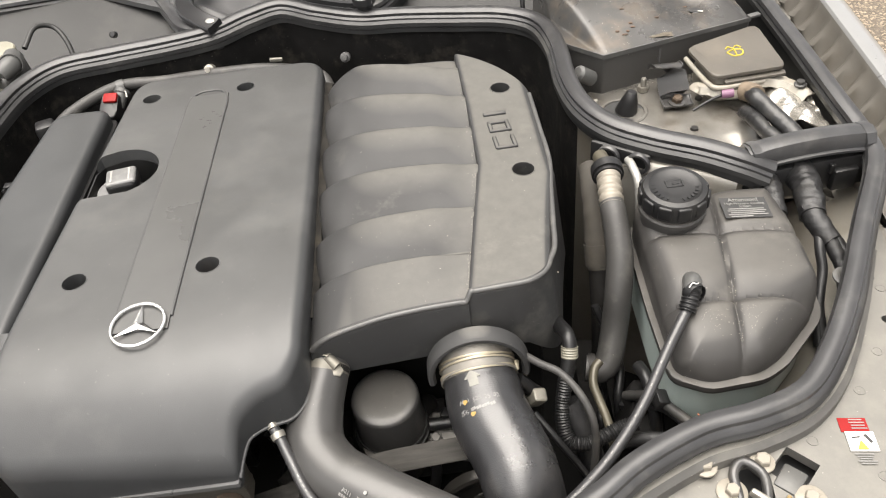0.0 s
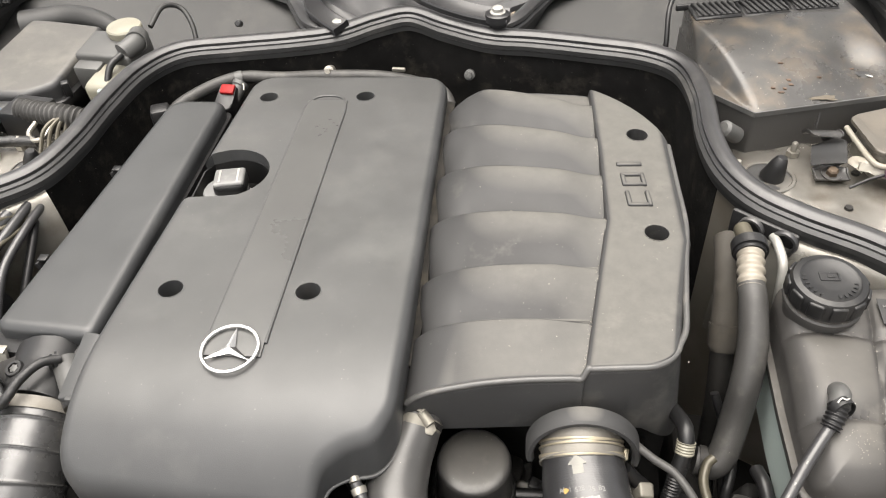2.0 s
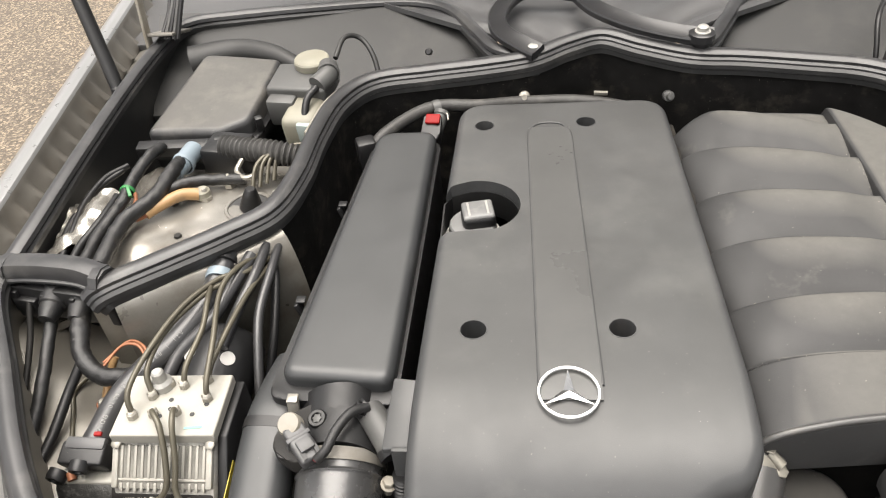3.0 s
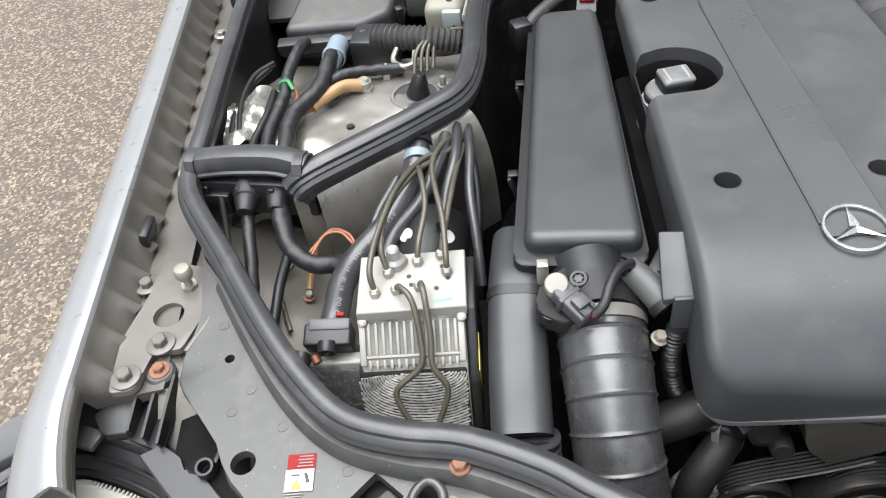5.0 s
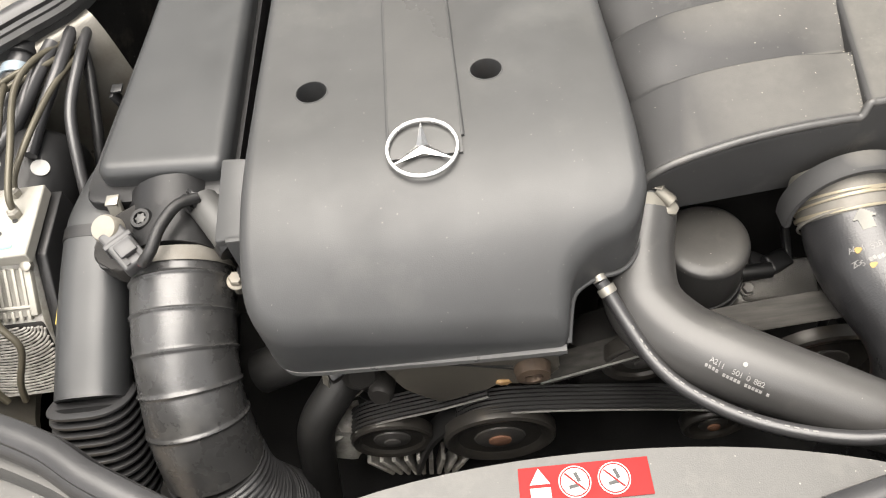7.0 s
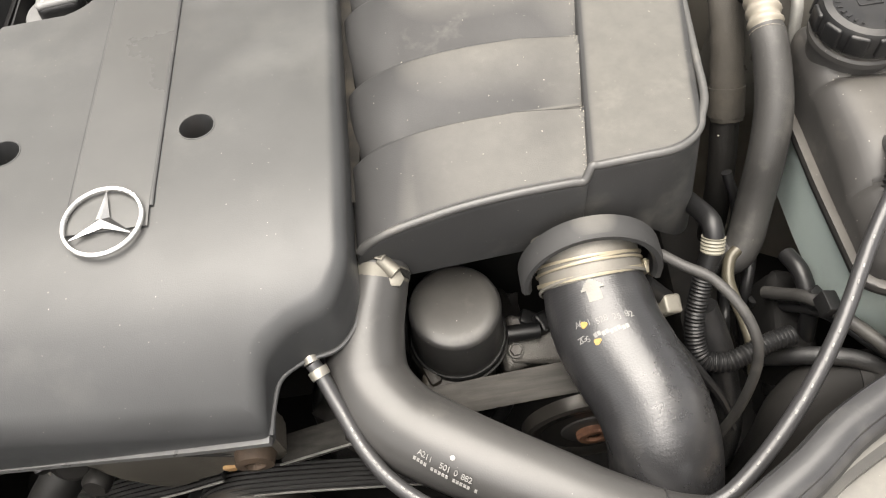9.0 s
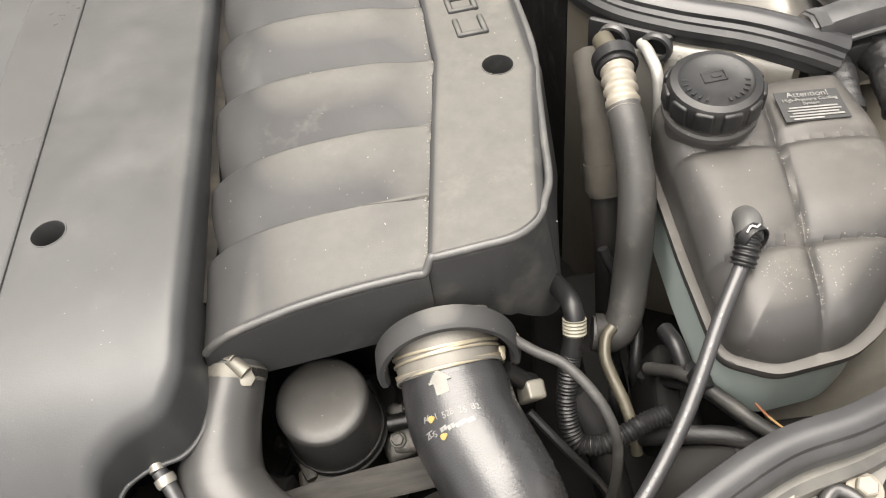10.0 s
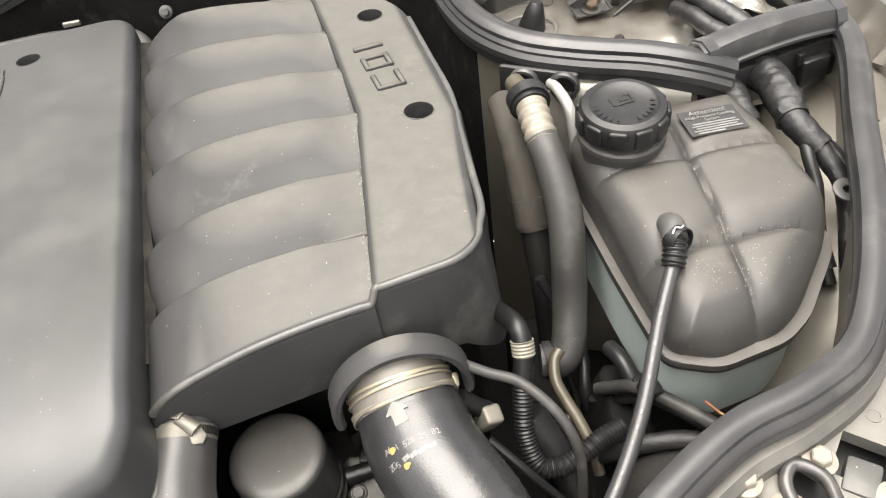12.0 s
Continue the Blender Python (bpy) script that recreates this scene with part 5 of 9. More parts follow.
def oil_filter():
    ob = thing("oil_filter_housing", "black plastic oil filter cap on a dirty housing", "oil filter", at=(-0.094, 0.55, 0.65))
    at = (-0.094, 0.558, 0.655)
    part("cap", lathe([(0.0425, 0.058), (0.0425, 0.066), (0.0405, 0.070), (0.0405, 0.110), (0.0395, 0.1135), (0.037, 0.1155), (0.028, 0.1165), (0.010, 0.1160)], at, (4, 0, 0), 48), M_FILTER, ob)
    part("collar", lathe([(0.044, 0.050), (0.0455, 0.052), (0.0455, 0.055), (0.044, 0.057)], at, (4, 0, 0), 48), M_BLACK, ob)
    part("groove_ring", lathe([(0.0445, 0.043), (0.0462, 0.045), (0.0462, 0.048), (0.0445, 0.050)], at, (4, 0, 0), 48), M_GREY, ob)
    part("base", lathe([(0.034, -0.04), (0.036, 0.02), (0.0435, 0.038), (0.0435, 0.043)], at, (4, 0, 0), 40), M_OILCAST, ob, "grimy cast filter base")
    part("side_web", box((0.012, 0.05, 0.062), (-0.127, 0.532, 0.678), (0, 0, 22), 0.004), M_OILCAST, ob)
    part("front_web", box((0.05, 0.02, 0.05), (-0.107, 0.519, 0.68), (14, 0, 4), 0.005, 3), M_OILCAST, ob)
    rng = random.Random(3)
    spots = [(-0.120 + 0.04 * rng.random(), 0.5128 - 0.004 * rng.random(), 0.70 - 0.012 * rng.random()) for i in range(26)]
    tagged(part("paint_chips", crumbs(spots, 4, 0.0011), M_CRUMB, ob, "pale chips of paint"), kind="stuff")
    for k in range(5):
        part("cap_mark", box((0.010, 0.0006, 0.0012), (-0.098, 0.5165, 0.735 + 0.003 * k), (-6, 0, 2), 0), M_GREY, ob)
    part("side_port", lathe([(0.008, 0), (0.008, 0.03)], (-0.048, 0.552, 0.70), (0, 90, 0), 14), M_BLACK, ob)
    return ob


oil_filter()


M_RIM = mat("worn_pulley_rim", (0.042, 0.039, 0.035), 0.32, metal=0.4, var=0.35, scale=50, bump=0.1, dust=(0.075, 0.058, 0.04), dust_amount=0.3, dust_scale=40)


def pulley(name, at, r, label, hub=M_PULLEY, cap=None, depth=0.009):
    ob = thing(name, label, "pulley", "belt pulleys", at=at)
    t = (90, 0, 0)
    part("rim", lathe([(r * 0.74, 0.000), (r * 0.80, 0.0035), (r * 0.93, 0.005), (r * 0.985, 0.003), (r, -0.002), (r, -depth), (r * 0.72, -depth)], at, t, 44), M_RIM, ob)
    part("disc", lathe([(r * 0.76, -0.006), (r * 0.75, 0.0005), (r * 0.66, -0.004), (r * 0.50, -0.0045), (r * 0.44, 0.0015), (r * 0.36, 0.003), (r * 0.2, 0.003)], at, t, 36), hub, ob)
    part("hub", lathe([(r * 0.20, 0.0), (r * 0.20, 0.005), (r * 0.16, 0.006)], at, t, 20), cap or hub, ob)
    return ob


pulley("crank_pulley", (-0.304, 0.440, 0.618), 0.0575, "grimy belt pulley with a rusty hub cap", cap=M_RUST)
pulley("tensioner_pulley", (-0.4155, 0.452, 0.611), 0.043, "black belt tensioner pulley", M_PULLEY, M_PULLEY)
pulley("idler_pulley", (-0.165, 0.466, 0.709), 0.038, "black plastic idler pulley", M_PULLEY, M_PULLEY)
pulley("lower_pulley", (-0.078, 0.450, 0.567), 0.034, "grimy pulley with a rusty centre", cap=M_RUST)
fan = pulley("fan_pulley", (0.020, 0.475, 0.636), 0.066, "dark pulley with an orange centre", M_PULLEY, M_DARK)
part("hub_ring", ring(0.0065, 0.0165, 0.007, (0.020, 0.4725, 0.636), (90, 0, 0), seg=32), M_RUST, fan, "rusty orange hub ring")


def belt():
    ob = thing("drive_belt", "black ribbed rubber drive belt over the pulleys", "belt", at=(-0.25, 0.45, 0.6))

    def band(pts, w=0.026, back=False):
        prof = [(-0.0025, -w / 2), (0.002, -w / 2)]
        for i in range(6):
            y = -w / 2 + w * (i + 0.5) / 6
            prof += [(0.002, y - w / 14), (0.0005, y), (0.002, y + w / 14)]
        prof += [(0.002, w / 2), (-0.0025, w / 2)]
        return sweep(bmesh.new(), spline(pts, 6), [(a, b) for a, b in prof], up=(0, 1, 0))

    part("upper_run", band([(-0.343, 0.455, 0.652), (-0.325, 0.455, 0.668), (-0.30, 0.455, 0.674), (-0.25, 0.455, 0.668), (-0.16, 0.455, 0.648), (-0.07, 0.455, 0.622), (0.0, 0.455, 0.605)]), M_BELT, ob)
    part("side_run", band([(-0.343, 0.455, 0.652), (-0.362, 0.455, 0.628), (-0.38, 0.455, 0.59), (-0.40, 0.455, 0.52)]), M_BELT, ob)
    part("left_run", band([(-0.459, 0.466, 0.604), (-0.449, 0.466, 0.638), (-0.416, 0.466, 0.656), (-0.36, 0.464, 0.676), (-0.31, 0.462, 0.70)]), M_BELT, ob)
    flat = [(-0.002, -0.013), (0.0015, -0.013), (0.0025, -0.011), (0.0025, 0.011), (0.0015, 0.013), (-0.002, 0.013)]
    part("back_run", (lambda p: sweep(bmesh.new(), spline(p, 6), flat, up=(0, 1, 0.4)))([(-0.26, 0.468, 0.700), (-0.19, 0.470, 0.724), (-0.12, 0.472, 0.748), (-0.05, 0.474, 0.757), (0.01, 0.476, 0.760)]), M_BELTBACK, ob, "dull brown-black back of the belt")
    # pale strips paint the highlight along the belt's front edge
    for run in ([(-0.325, 0.4415, 0.667), (-0.30, 0.4415, 0.673), (-0.25, 0.4415, 0.667), (-0.16, 0.4415, 0.647), (-0.07, 0.4415, 0.621), (0.0, 0.4415, 0.604)], [(-0.449, 0.4525, 0.638), (-0.416, 0.4525, 0.656), (-0.36, 0.4505, 0.676), (-0.31, 0.4485, 0.70)], [(-0.26, 0.4555, 0.702), (-0.19, 0.4575, 0.726), (-0.12, 0.4595, 0.750)]):
        part("highlight_edge", tube(run, 0.0011, 6), M_PRINT, ob, "pale strip painted as the belt edge's highlight")
    return ob


belt()


def lump_mesh(size, at, seed, amount, sub=3):
    b = bmesh.new()
    bmesh.ops.create_icosphere(b, subdivisions=sub, radius=1.0)
    for v in b.verts:
        p = v.co.copy()
        q = 1 + amount * noise.noise(p * 2.1 + Vector((seed, 0, 0))) + amount * 0.5 * noise.noise(p * 5.0 + Vector((0, seed, 0)))
        c = [math.copysign(abs(k) ** 0.6, k) for k in p]
        v.co = Vector((c[0] * size[0], c[1] * size[1], c[2] * size[2])) * q
    b.transform(pose(*at))
    return b


def lump(size, at, seed, amount, material, name, label, category, sub=3):
    return solid(name, lump_mesh(size, at, seed, amount, sub), material, label, category)


M_OILY = mat("oily_alloy", (0.075, 0.068, 0.057), 0.55, metal=0.1, var=0.3, scale=40, bump=0.4, dust=(0.12, 0.1, 0.07), dust_amount=0.3, dust_scale=25, specks=0.5)
M_RUSTY = mat("rust_stained_alloy", (0.06, 0.04, 0.026), 0.7, var=0.5, scale=150, bump=0.6)
tc = thing("timing_case", "oil-stained dull alloy timing case under the cover", "engine casting", at=(-0.33, 0.46, 0.73))
case = rounded([(-0.400, 0.80), (-0.392, 0.763), (-0.386, 0.737), (-0.376, 0.716), (-0.366, 0.712), (-0.358, 0.699), (-0.350, 0.692), (-0.342, 0.700), (-0.331, 0.709), (-0.316, 0.713), (-0.300, 0.722), (-0.27, 0.724), (-0.254, 0.725), (-0.244, 0.745), (-0.247, 0.80)], 0.003, 2, 0.006)
part("plate", crease(prism(case, -0.012, 0.012, 0.003, 2, m=pose(0, 0.462, 0, 90, 0, 0)), 0.0016, 70), M_OILY, tc)
part("boss", crease(lathe([(0.017, 0), (0.015, 0.010), (0.008, 0.011), (0.007, 0.004)], (-0.268, 0.450, 0.751), (90, 0, 0), 20), 0.0012, 90), M_RUSTY, tc, "rusty stained boss")
part("stain", lump_mesh((0.007, 0.002, 0.004), (-0.295, 0.4495, 0.727), 3.0, 0.4, 2), M_ORANGE, tc, "orange stain")
for k in range(2):
    part("crack", tube([(-0.345 + 0.02 * k, 0.4495, 0.776 - 0.004 * k), (-0.315, 0.4492, 0.765), (-0.285, 0.4495, 0.752 + 0.006 * k)], 0.0009, 6), M_INKGAP, tc)
lump((0.03, 0.02, 0.035), (-0.475, 0.47, 0.60), 7.0, 0.4, M_ALUD, "alternator", "weathered finned alternator body", "alternator")
lump((0.05, 0.03, 0.05), (-0.18, 0.50, 0.66), 9.0, 0.3, M_DARK, "water_pump", "grimy cast water pump body", "pump")
casting = thing("throttle_casting", "dull alloy casting with bolt beside the oil filter", "engine casting", at=(-0.03, 0.55, 0.66))
M_CAST = mat("dull_cast_alloy", (0.125, 0.119, 0.11), 0.42, metal=0.45, var=0.45, bump=0.6, scale=80, dust=(0.075, 0.07, 0.062), dust_amount=0.5, dust_scale=40)
part("body", crease(box((0.08, 0.05, 0.055), (-0.008, 0.553, 0.662), (12, 0, -8), 0.008, 6), 0.007, 38), M_CAST, casting)
part("ear", crease(box((0.03, 0.03, 0.04), (-0.042, 0.546, 0.662), (12, 0, 10), 0.008, 4), 0.002, 60), M_CAST, casting)
part("clip_block", crease(box((0.028, 0.02, 0.024), (-0.008, 0.565, 0.688), (10, 10, 25), 0.004, 3), 0.0015), M_BLACK, casting)
part("clip_plug", box((0.02, 0.016, 0.02), (-0.026, 0.570, 0.686), (0, 20, -20), 0.003), M_BLACK, casting)
hex_bolt((-0.042, 0.541, 0.686), 0.006, (20, 0, 0), material=M_CAST, washer=1.3, group="engine bolts", label="steel hex bolt with washer on engine casting")
# mass of the engine behind the openings, blackened to paint their shade
solid("engine_block", box((0.60, 0.45, 0.34), (-0.19, 0.86, 0.60), bevel=0.02), M_DEEP, "engine block below the covers, coloured black for shade", "engine block")


def front_clutter():
    rng = random.Random(8)
    for i in range(7):
        x = -0.44 + 0.075 * i
        solid("cable", tube([(x, 0.60, 0.70), (x + rng.uniform(-0.03, 0.03), 0.56, 0.68 + rng.uniform(-0.03, 0.02)), (x + rng.uniform(-0.05, 0.05), 0.53, 0.62), (x + rng.uniform(-0.05, 0.05), 0.52, 0.52)], rng.uniform(0.004, 0.009), 10), M_BLACK, "black cable deep behind the belt drive", "cable", "deep cables")
    for i in range(5):
        x = -0.40 + 0.085 * i
        lump((0.03, 0.03, 0.035), (x, 0.60, 0.62 + 0.02 * (i % 3)), 20.0 + i, 0.35, M_DARK, "engine_boss", "grimy cast boss on the engine front", "engine casting")


front_clutter()


def coolant_bits():
    ob = thing("coolant_hose", "black coolant hose with a worm clamp near the pulleys", "hose", at=(-0.47, 0.45, 0.6))
    part("hose", tube([(-0.43, 0.52, 0.70), (-0.455, 0.48, 0.69), (-0.483, 0.455, 0.66), (-0.495, 0.44, 0.60), (-0.51, 0.43, 0.50)], 0.019, 18), M_DIMHOSE, ob)
    part("hose_clamp", ring(0.023, 0.0255, 0.009, (-0.448, 0.492, 0.695), (60, 0, 50), seg=28), M_STEEL, ob)
    v = thing("pressure_valve", "small black valve with plugs under the cover", "valve", at=(-0.44, 0.47, 0.73))
    part("body", lathe([(0.016, -0.02), (0.018, 0), (0.018, 0.015), (0.012, 0.02)], (-0.425, 0.478, 0.735), (60, 20, 0)), M_DARK, v)
    part("plug", box((0.02, 0.03, 0.02), (-0.447, 0.475, 0.748), (20, 0, 30), 0.003), M_BLACK, v)
    part("wire_end", box((0.006, 0.006, 0.01), (-0.455, 0.472, 0.764), (0, 0, 20), 0.001), M_YELLOW, v)
    part("spout", lathe([(0.012, 0), (0.012, 0.02), (0.009, 0.024)], (-0.405, 0.468, 0.722), (70, -20, 0)), M_DARK, v)
    solid("corrugated_sleeve", tube([(-0.505, 0.535, 0.83), (-0.507, 0.53, 0.79), (-0.500, 0.525, 0.74), (-0.48, 0.53, 0.70)], ribbed(0.008, 0.005, 0.0025), 12, 30), M_BLACK, "black corrugated cable sleeve", "cable sleeve")
    solid("hose", tube([(-0.50, 0.50, 0.72), (-0.44, 0.485, 0.712), (-0.40, 0.48, 0.735)], 0.007, 10), M_HOSE, "thin black hose behind the pulleys", "hose")
    solid("hose", tube([(-0.53, 0.50, 0.70), (-0.48, 0.505, 0.72), (-0.44, 0.52, 0.735)], 0.022, 16), M_DIMHOSE, "black rubber hose below the engine cover", "hose")
    for i in range(9):
        solid("alternator_fin", box((0.005, 0.02, 0.05), (-0.44 + 0.011 * i, 0.458, 0.535 - 0.002 * i), (0, 6 * (i - 4), 0), 0.001, 1), M_ALUD, "weathered alternator cooling fin", "fin", "alternator fins")


coolant_bits()


def return_hose():
    ob = thing("vent_hose", "thin black printed rubber hose with a steel clamp", "hose", at=(-0.19, 0.43, 0.75))
    pts = [(-0.206, 0.486, 0.823), (-0.200, 0.477, 0.817), (-0.189, 0.454, 0.806), (-0.173, 0.422, 0.796), (-0.152, 0.395, 0.794), (-0.12, 0.369, 0.798), (-0.085, 0.351, 0.803), (-0.05, 0.340, 0.808), (-0.02, 0.337, 0.811), (0.014, 0.338, 0.814), (0.046, 0.345, 0.818), (0.075, 0.356, 0.821), (0.127, 0.398, 0.823), (0.175, 0.45, 0.831), (0.222, 0.515, 0.845), (0.252, 0.553, 0.858)]
    part("hose", tube(pts, 0.0058, 12, 12), M_HOSE, ob)
    b = ring(0.0056, 0.0078, 0.007, seg=24)
    b.transform(Matrix.Translation((-0.203, 0.482, 0.820)) @ (Vector(pts[2]) - Vector(pts[0])).to_track_quat("Z", "Y").to_matrix().to_4x4())
    part("hose_clamp", b, M_STEEL, ob)
    part("elbow", tube([(-0.214, 0.505, 0.826), (-0.209, 0.494, 0.826), (-0.206, 0.486, 0.823)], 0.0062, 12), M_STEEL, ob)
    line = spline(pts, 12)
    for i in range(14, 176, 2):
        if i % 10 < 7 and 24 < i < 78 or 128 < i < 170 and i % 8 < 6:
            p, q = line[i], line[i + 1]
            d = (q - p).normalized()
            b = box((0.0012, 0.0035, 0.0004), bevel=0)
            m = d.to_track_quat("Y", "Z").to_matrix().to_4x4()
            b.transform(Matrix.Translation(p) @ m @ pose(0, 0, 0.0059, 0, 0, 0))
            part("print_bar", b, M_PRINT, ob)
    return ob


return_hose()


# ---- coolant tank and its neighbours ----
def coolant_tank():
    ob = thing("coolant_tank", "black-topped coolant expansion tank with pale lower half", "coolant tank", at=(0.31, 0.6, 0.72))
    gx = lambda y: 0.294 + 0.155 * (y - 0.471)
    y_back = lambda x: 0.668 - 0.09 * (x - 0.27)
    y_mid = lambda x: 0.567 - 0.12 * max(0.0, x - 0.306)

    def top(x, y):
        a, c = y_back(x), y_mid(x)
        if y > a:
            z = 0.866 - 0.004 * math.exp(-((y - a) / 0.008) ** 2)
        elif y > c:
            ph = (a - y) / (a - c)
            z = 0.8655 - 0.004 * ph - 0.010 * max(0.0, (ph - 0.62) / 0.38) ** 2.2 - 0.0045 * math.exp(-((a - y) / 0.006) ** 2)
        else:
            ph = (c - y) / 0.08
            z = 0.8525 - 0.016 * ph ** 1.8 - 0.003 * math.exp(-((c - y) / 0.005) ** 2)
        u = abs(x - gx(y))
        z -= 0.0042 * math.exp(-(u / 0.0035) ** 1.3) + 0.003 * math.exp(-(u / 0.016) ** 2)
        z -= 0.09 * max(0.0, x - 0.35) ** 1.2
        slant = (-(x - 0.345) * 0.057 + (y - 0.508) * 0.063) / 0.085
        edge = max(0.0, min(x - 0.229, 0.425 - x, y - 0.49, 0.752 - y, slant))
        z -= 0.020 * math.exp(-(edge / 0.015) ** 1.5)
        return z

    upper = rounded([(0.240, 0.745), (0.232, 0.60), (0.229, 0.506), (0.262, 0.488), (0.318, 0.493), (0.345, 0.508), (0.408, 0.565), (0.425, 0.70), (0.405, 0.752)],
                    [0.024, 0.02, 0.012, 0.012, 0.012, 0.012, 0.024, 0.024, 0.016], 6, 0.002)
    part("top_shell", pillow(upper, top, lambda x, y: 0.807 - 0.1 * max(0, 0.5 - y), round_edge(0.010, 5, 0.012), ((0.30, 0.55), (0.34, 0.71)), 90), M_TANKTOP, ob)
    rim = rounded([(0.230, 0.752), (0.221, 0.60), (0.219, 0.498), (0.258, 0.476), (0.322, 0.481), (0.352, 0.497), (0.42, 0.56), (0.438, 0.70), (0.412, 0.764)],
                  [0.02, 0.02, 0.014, 0.012, 0.012, 0.012, 0.022, 0.024, 0.016], 5)
    lip = [(0.325 + (x - 0.325) * 0.968, 0.62 + (y - 0.62) * 0.975) for x, y in rim]
    part("seam_flange", prism(lip, 0.8005, 0.8065, 0.002), M_TANKTOP, ob, "dusty moulded seam flange")
    part("lower_flange", prism([(0.325 + (x - 0.325) * 0.99, 0.62 + (y - 0.62) * 0.99) for x, y in lip], 0.7955, 0.8, 0.0015), M_BLACK, ob)
    rng = random.Random(11)
    spots = []
    for q in range(240):
        w = rng.random()
        if w < 0.3:
            y = rng.uniform(0.51, 0.66)
            x = gx(y) + rng.gauss(0, 0.0025)
        elif w < 0.5:
            x = rng.uniform(0.25, 0.40)
            y = (y_mid if rng.random() < 0.5 else y_back)(x) + rng.gauss(0, 0.0025)
        else:
            x, y = 0.262 + abs(rng.gauss(0, 0.05)), 0.553 - abs(rng.gauss(0, 0.028))
        if 0.24 < x < 0.40 and 0.51 < y < 0.70 and (0.345 - x) + (y - 0.51) > 0.01:
            spots.append((x, y, top(x, y)))
    tagged(part("dirt_grains", crumbs(spots, 12, 0.0005), M_CRUMB, ob, "pale grains of dirt on the tank"), kind="stuff")
    low = rounded([(0.238, 0.745), (0.230, 0.60), (0.230, 0.508), (0.263, 0.488), (0.318, 0.492), (0.345, 0.508), (0.408, 0.565), (0.425, 0.70), (0.405, 0.752)],
                  [0.02, 0.02, 0.014, 0.012, 0.012, 0.012, 0.022, 0.024, 0.016], 5)
    part("lower_shell", prism(low, 0.725, 0.798), M_TANKLOW, ob, "translucent pale plastic lower half")
    part("neck", lathe([(0.036, 0.0), (0.036, 0.03)], (0.277, 0.702, 0.85), seg=36), M_TANKTOP, ob)
    cap = part("cap", lathe([(0.0385, 0.0), (0.0395, 0.004), (0.0395, 0.018), (0.037, 0.0225), (0.031, 0.024), (0.029, 0.0225), (0.012, 0.0225)], (0.277, 0.702, 0.884), (3, 0, 0), seg=80), M_BLACK, ob, "ribbed black screw cap")
    for i in range(11):
        a = 2 * math.pi * (i + 0.3) / 11
        part("cap_grip", box((0.0052, 0.0165, 0.0185), (0.277 + 0.0392 * math.cos(a), 0.702 + 0.0392 * math.sin(a), 0.8935), (0, 0, math.degrees(a)), 0.0022, 3), M_BLACK, cap)
    for dx, dy, w, h in ((0, 0.0055, 0.02, 0.0014), (0, -0.0055, 0.02, 0.0014), (-0.0095, 0, 0.0014, 0.012), (0.0095, 0, 0.0014, 0.012), (0.002, 0.0, 0.008, 0.003)):
        part("cap_symbol", box((w, h, 0.0014), (0.277 + dx, 0.706 + dy, 0.9068), (3, 0, 0), 0.0004, 1), M_BLACK, cap)
    for i in range(26):
        a = 2 * math.pi * i / 26
        if i % 9 > 1:
            part("cap_letter", box((0.0022, 0.004, 0.0008), (0.277 + 0.0255 * math.cos(a), 0.702 + 0.0255 * math.sin(a), 0.9067), (0, 0, math.degrees(a) - 90), 0), M_BLACK, cap)
    part("cap_skirt", lathe([(0.0405, 0.0), (0.0405, 0.005), (0.0385, 0.007)], (0.277, 0.702, 0.873), (3, 0, 0), seg=48), M_TANKTOP, ob)
    # warning label
    lab = part("label_plate", box((0.056, 0.036, 0.0008), (0.364, 0.692, 0.8675), (2, 3, -4), 0.0003, 1), M_INKGAP, ob, "black warning label with pale lettering")
    q = lambda u, v: (0.364 + u * 0.9976 + v * 0.0698, 0.692 - u * 0.0698 + v * 0.9976, 0.8685 - u * 0.052 + v * 0.035)
    words("Attention!", 0.0088, q(0, 0.0125), (2, 3, -4), M_PRINT, lab)
    words("High-Pressure Cooling", 0.0052, q(0, 0.006), (2, 3, -4), M_PRINT, lab)
    words("System", 0.0052, q(0, 0.0012), (2, 3, -4), M_PRINT, lab)
    for i, w in enumerate((0.042, 0.046, 0.04, 0.047, 0.026)):
        part("text_bar", box((w, 0.0017, 0.0004), q(-0.0 if i < 4 else -0.008, -0.0032 - 0.0033 * i), (2, 3, -4), 0), M_PRINT, lab)
    # vent port
    port = part("vent_port", tube([(0.268, 0.592, 0.858), (0.264, 0.580, 0.868), (0.259, 0.566, 0.868)], 0.0105, 16), M_GREY, ob)
    part("port_clip", ring(0.0105, 0.0122, 0.009, (0.2595, 0.568, 0.8675), (80, 0, 20), seg=24), M_BLACK, port)
    part("port_mark", tube([(0.254, 0.563, 0.879), (0.258, 0.566, 0.882), (0.262, 0.565, 0.881), (0.266, 0.568, 0.879)], 0.0008, 6), M_WHITE, port)
    part("port_boot", tube([(0.259, 0.566, 0.868), (0.2545, 0.557, 0.862), (0.250, 0.550, 0.856)], ribbed(0.0085, 0.0045, 0.0016), 18, 24), M_BLACK, port)
    return ob


coolant_tank()


M_FERRULE = mat("stained_ferrule", (0.22, 0.2, 0.165), 0.5, metal=0.2, var=0.3, scale=60, dust=(0.12, 0.1, 0.075), dust_amount=0.4, dust_scale=50)


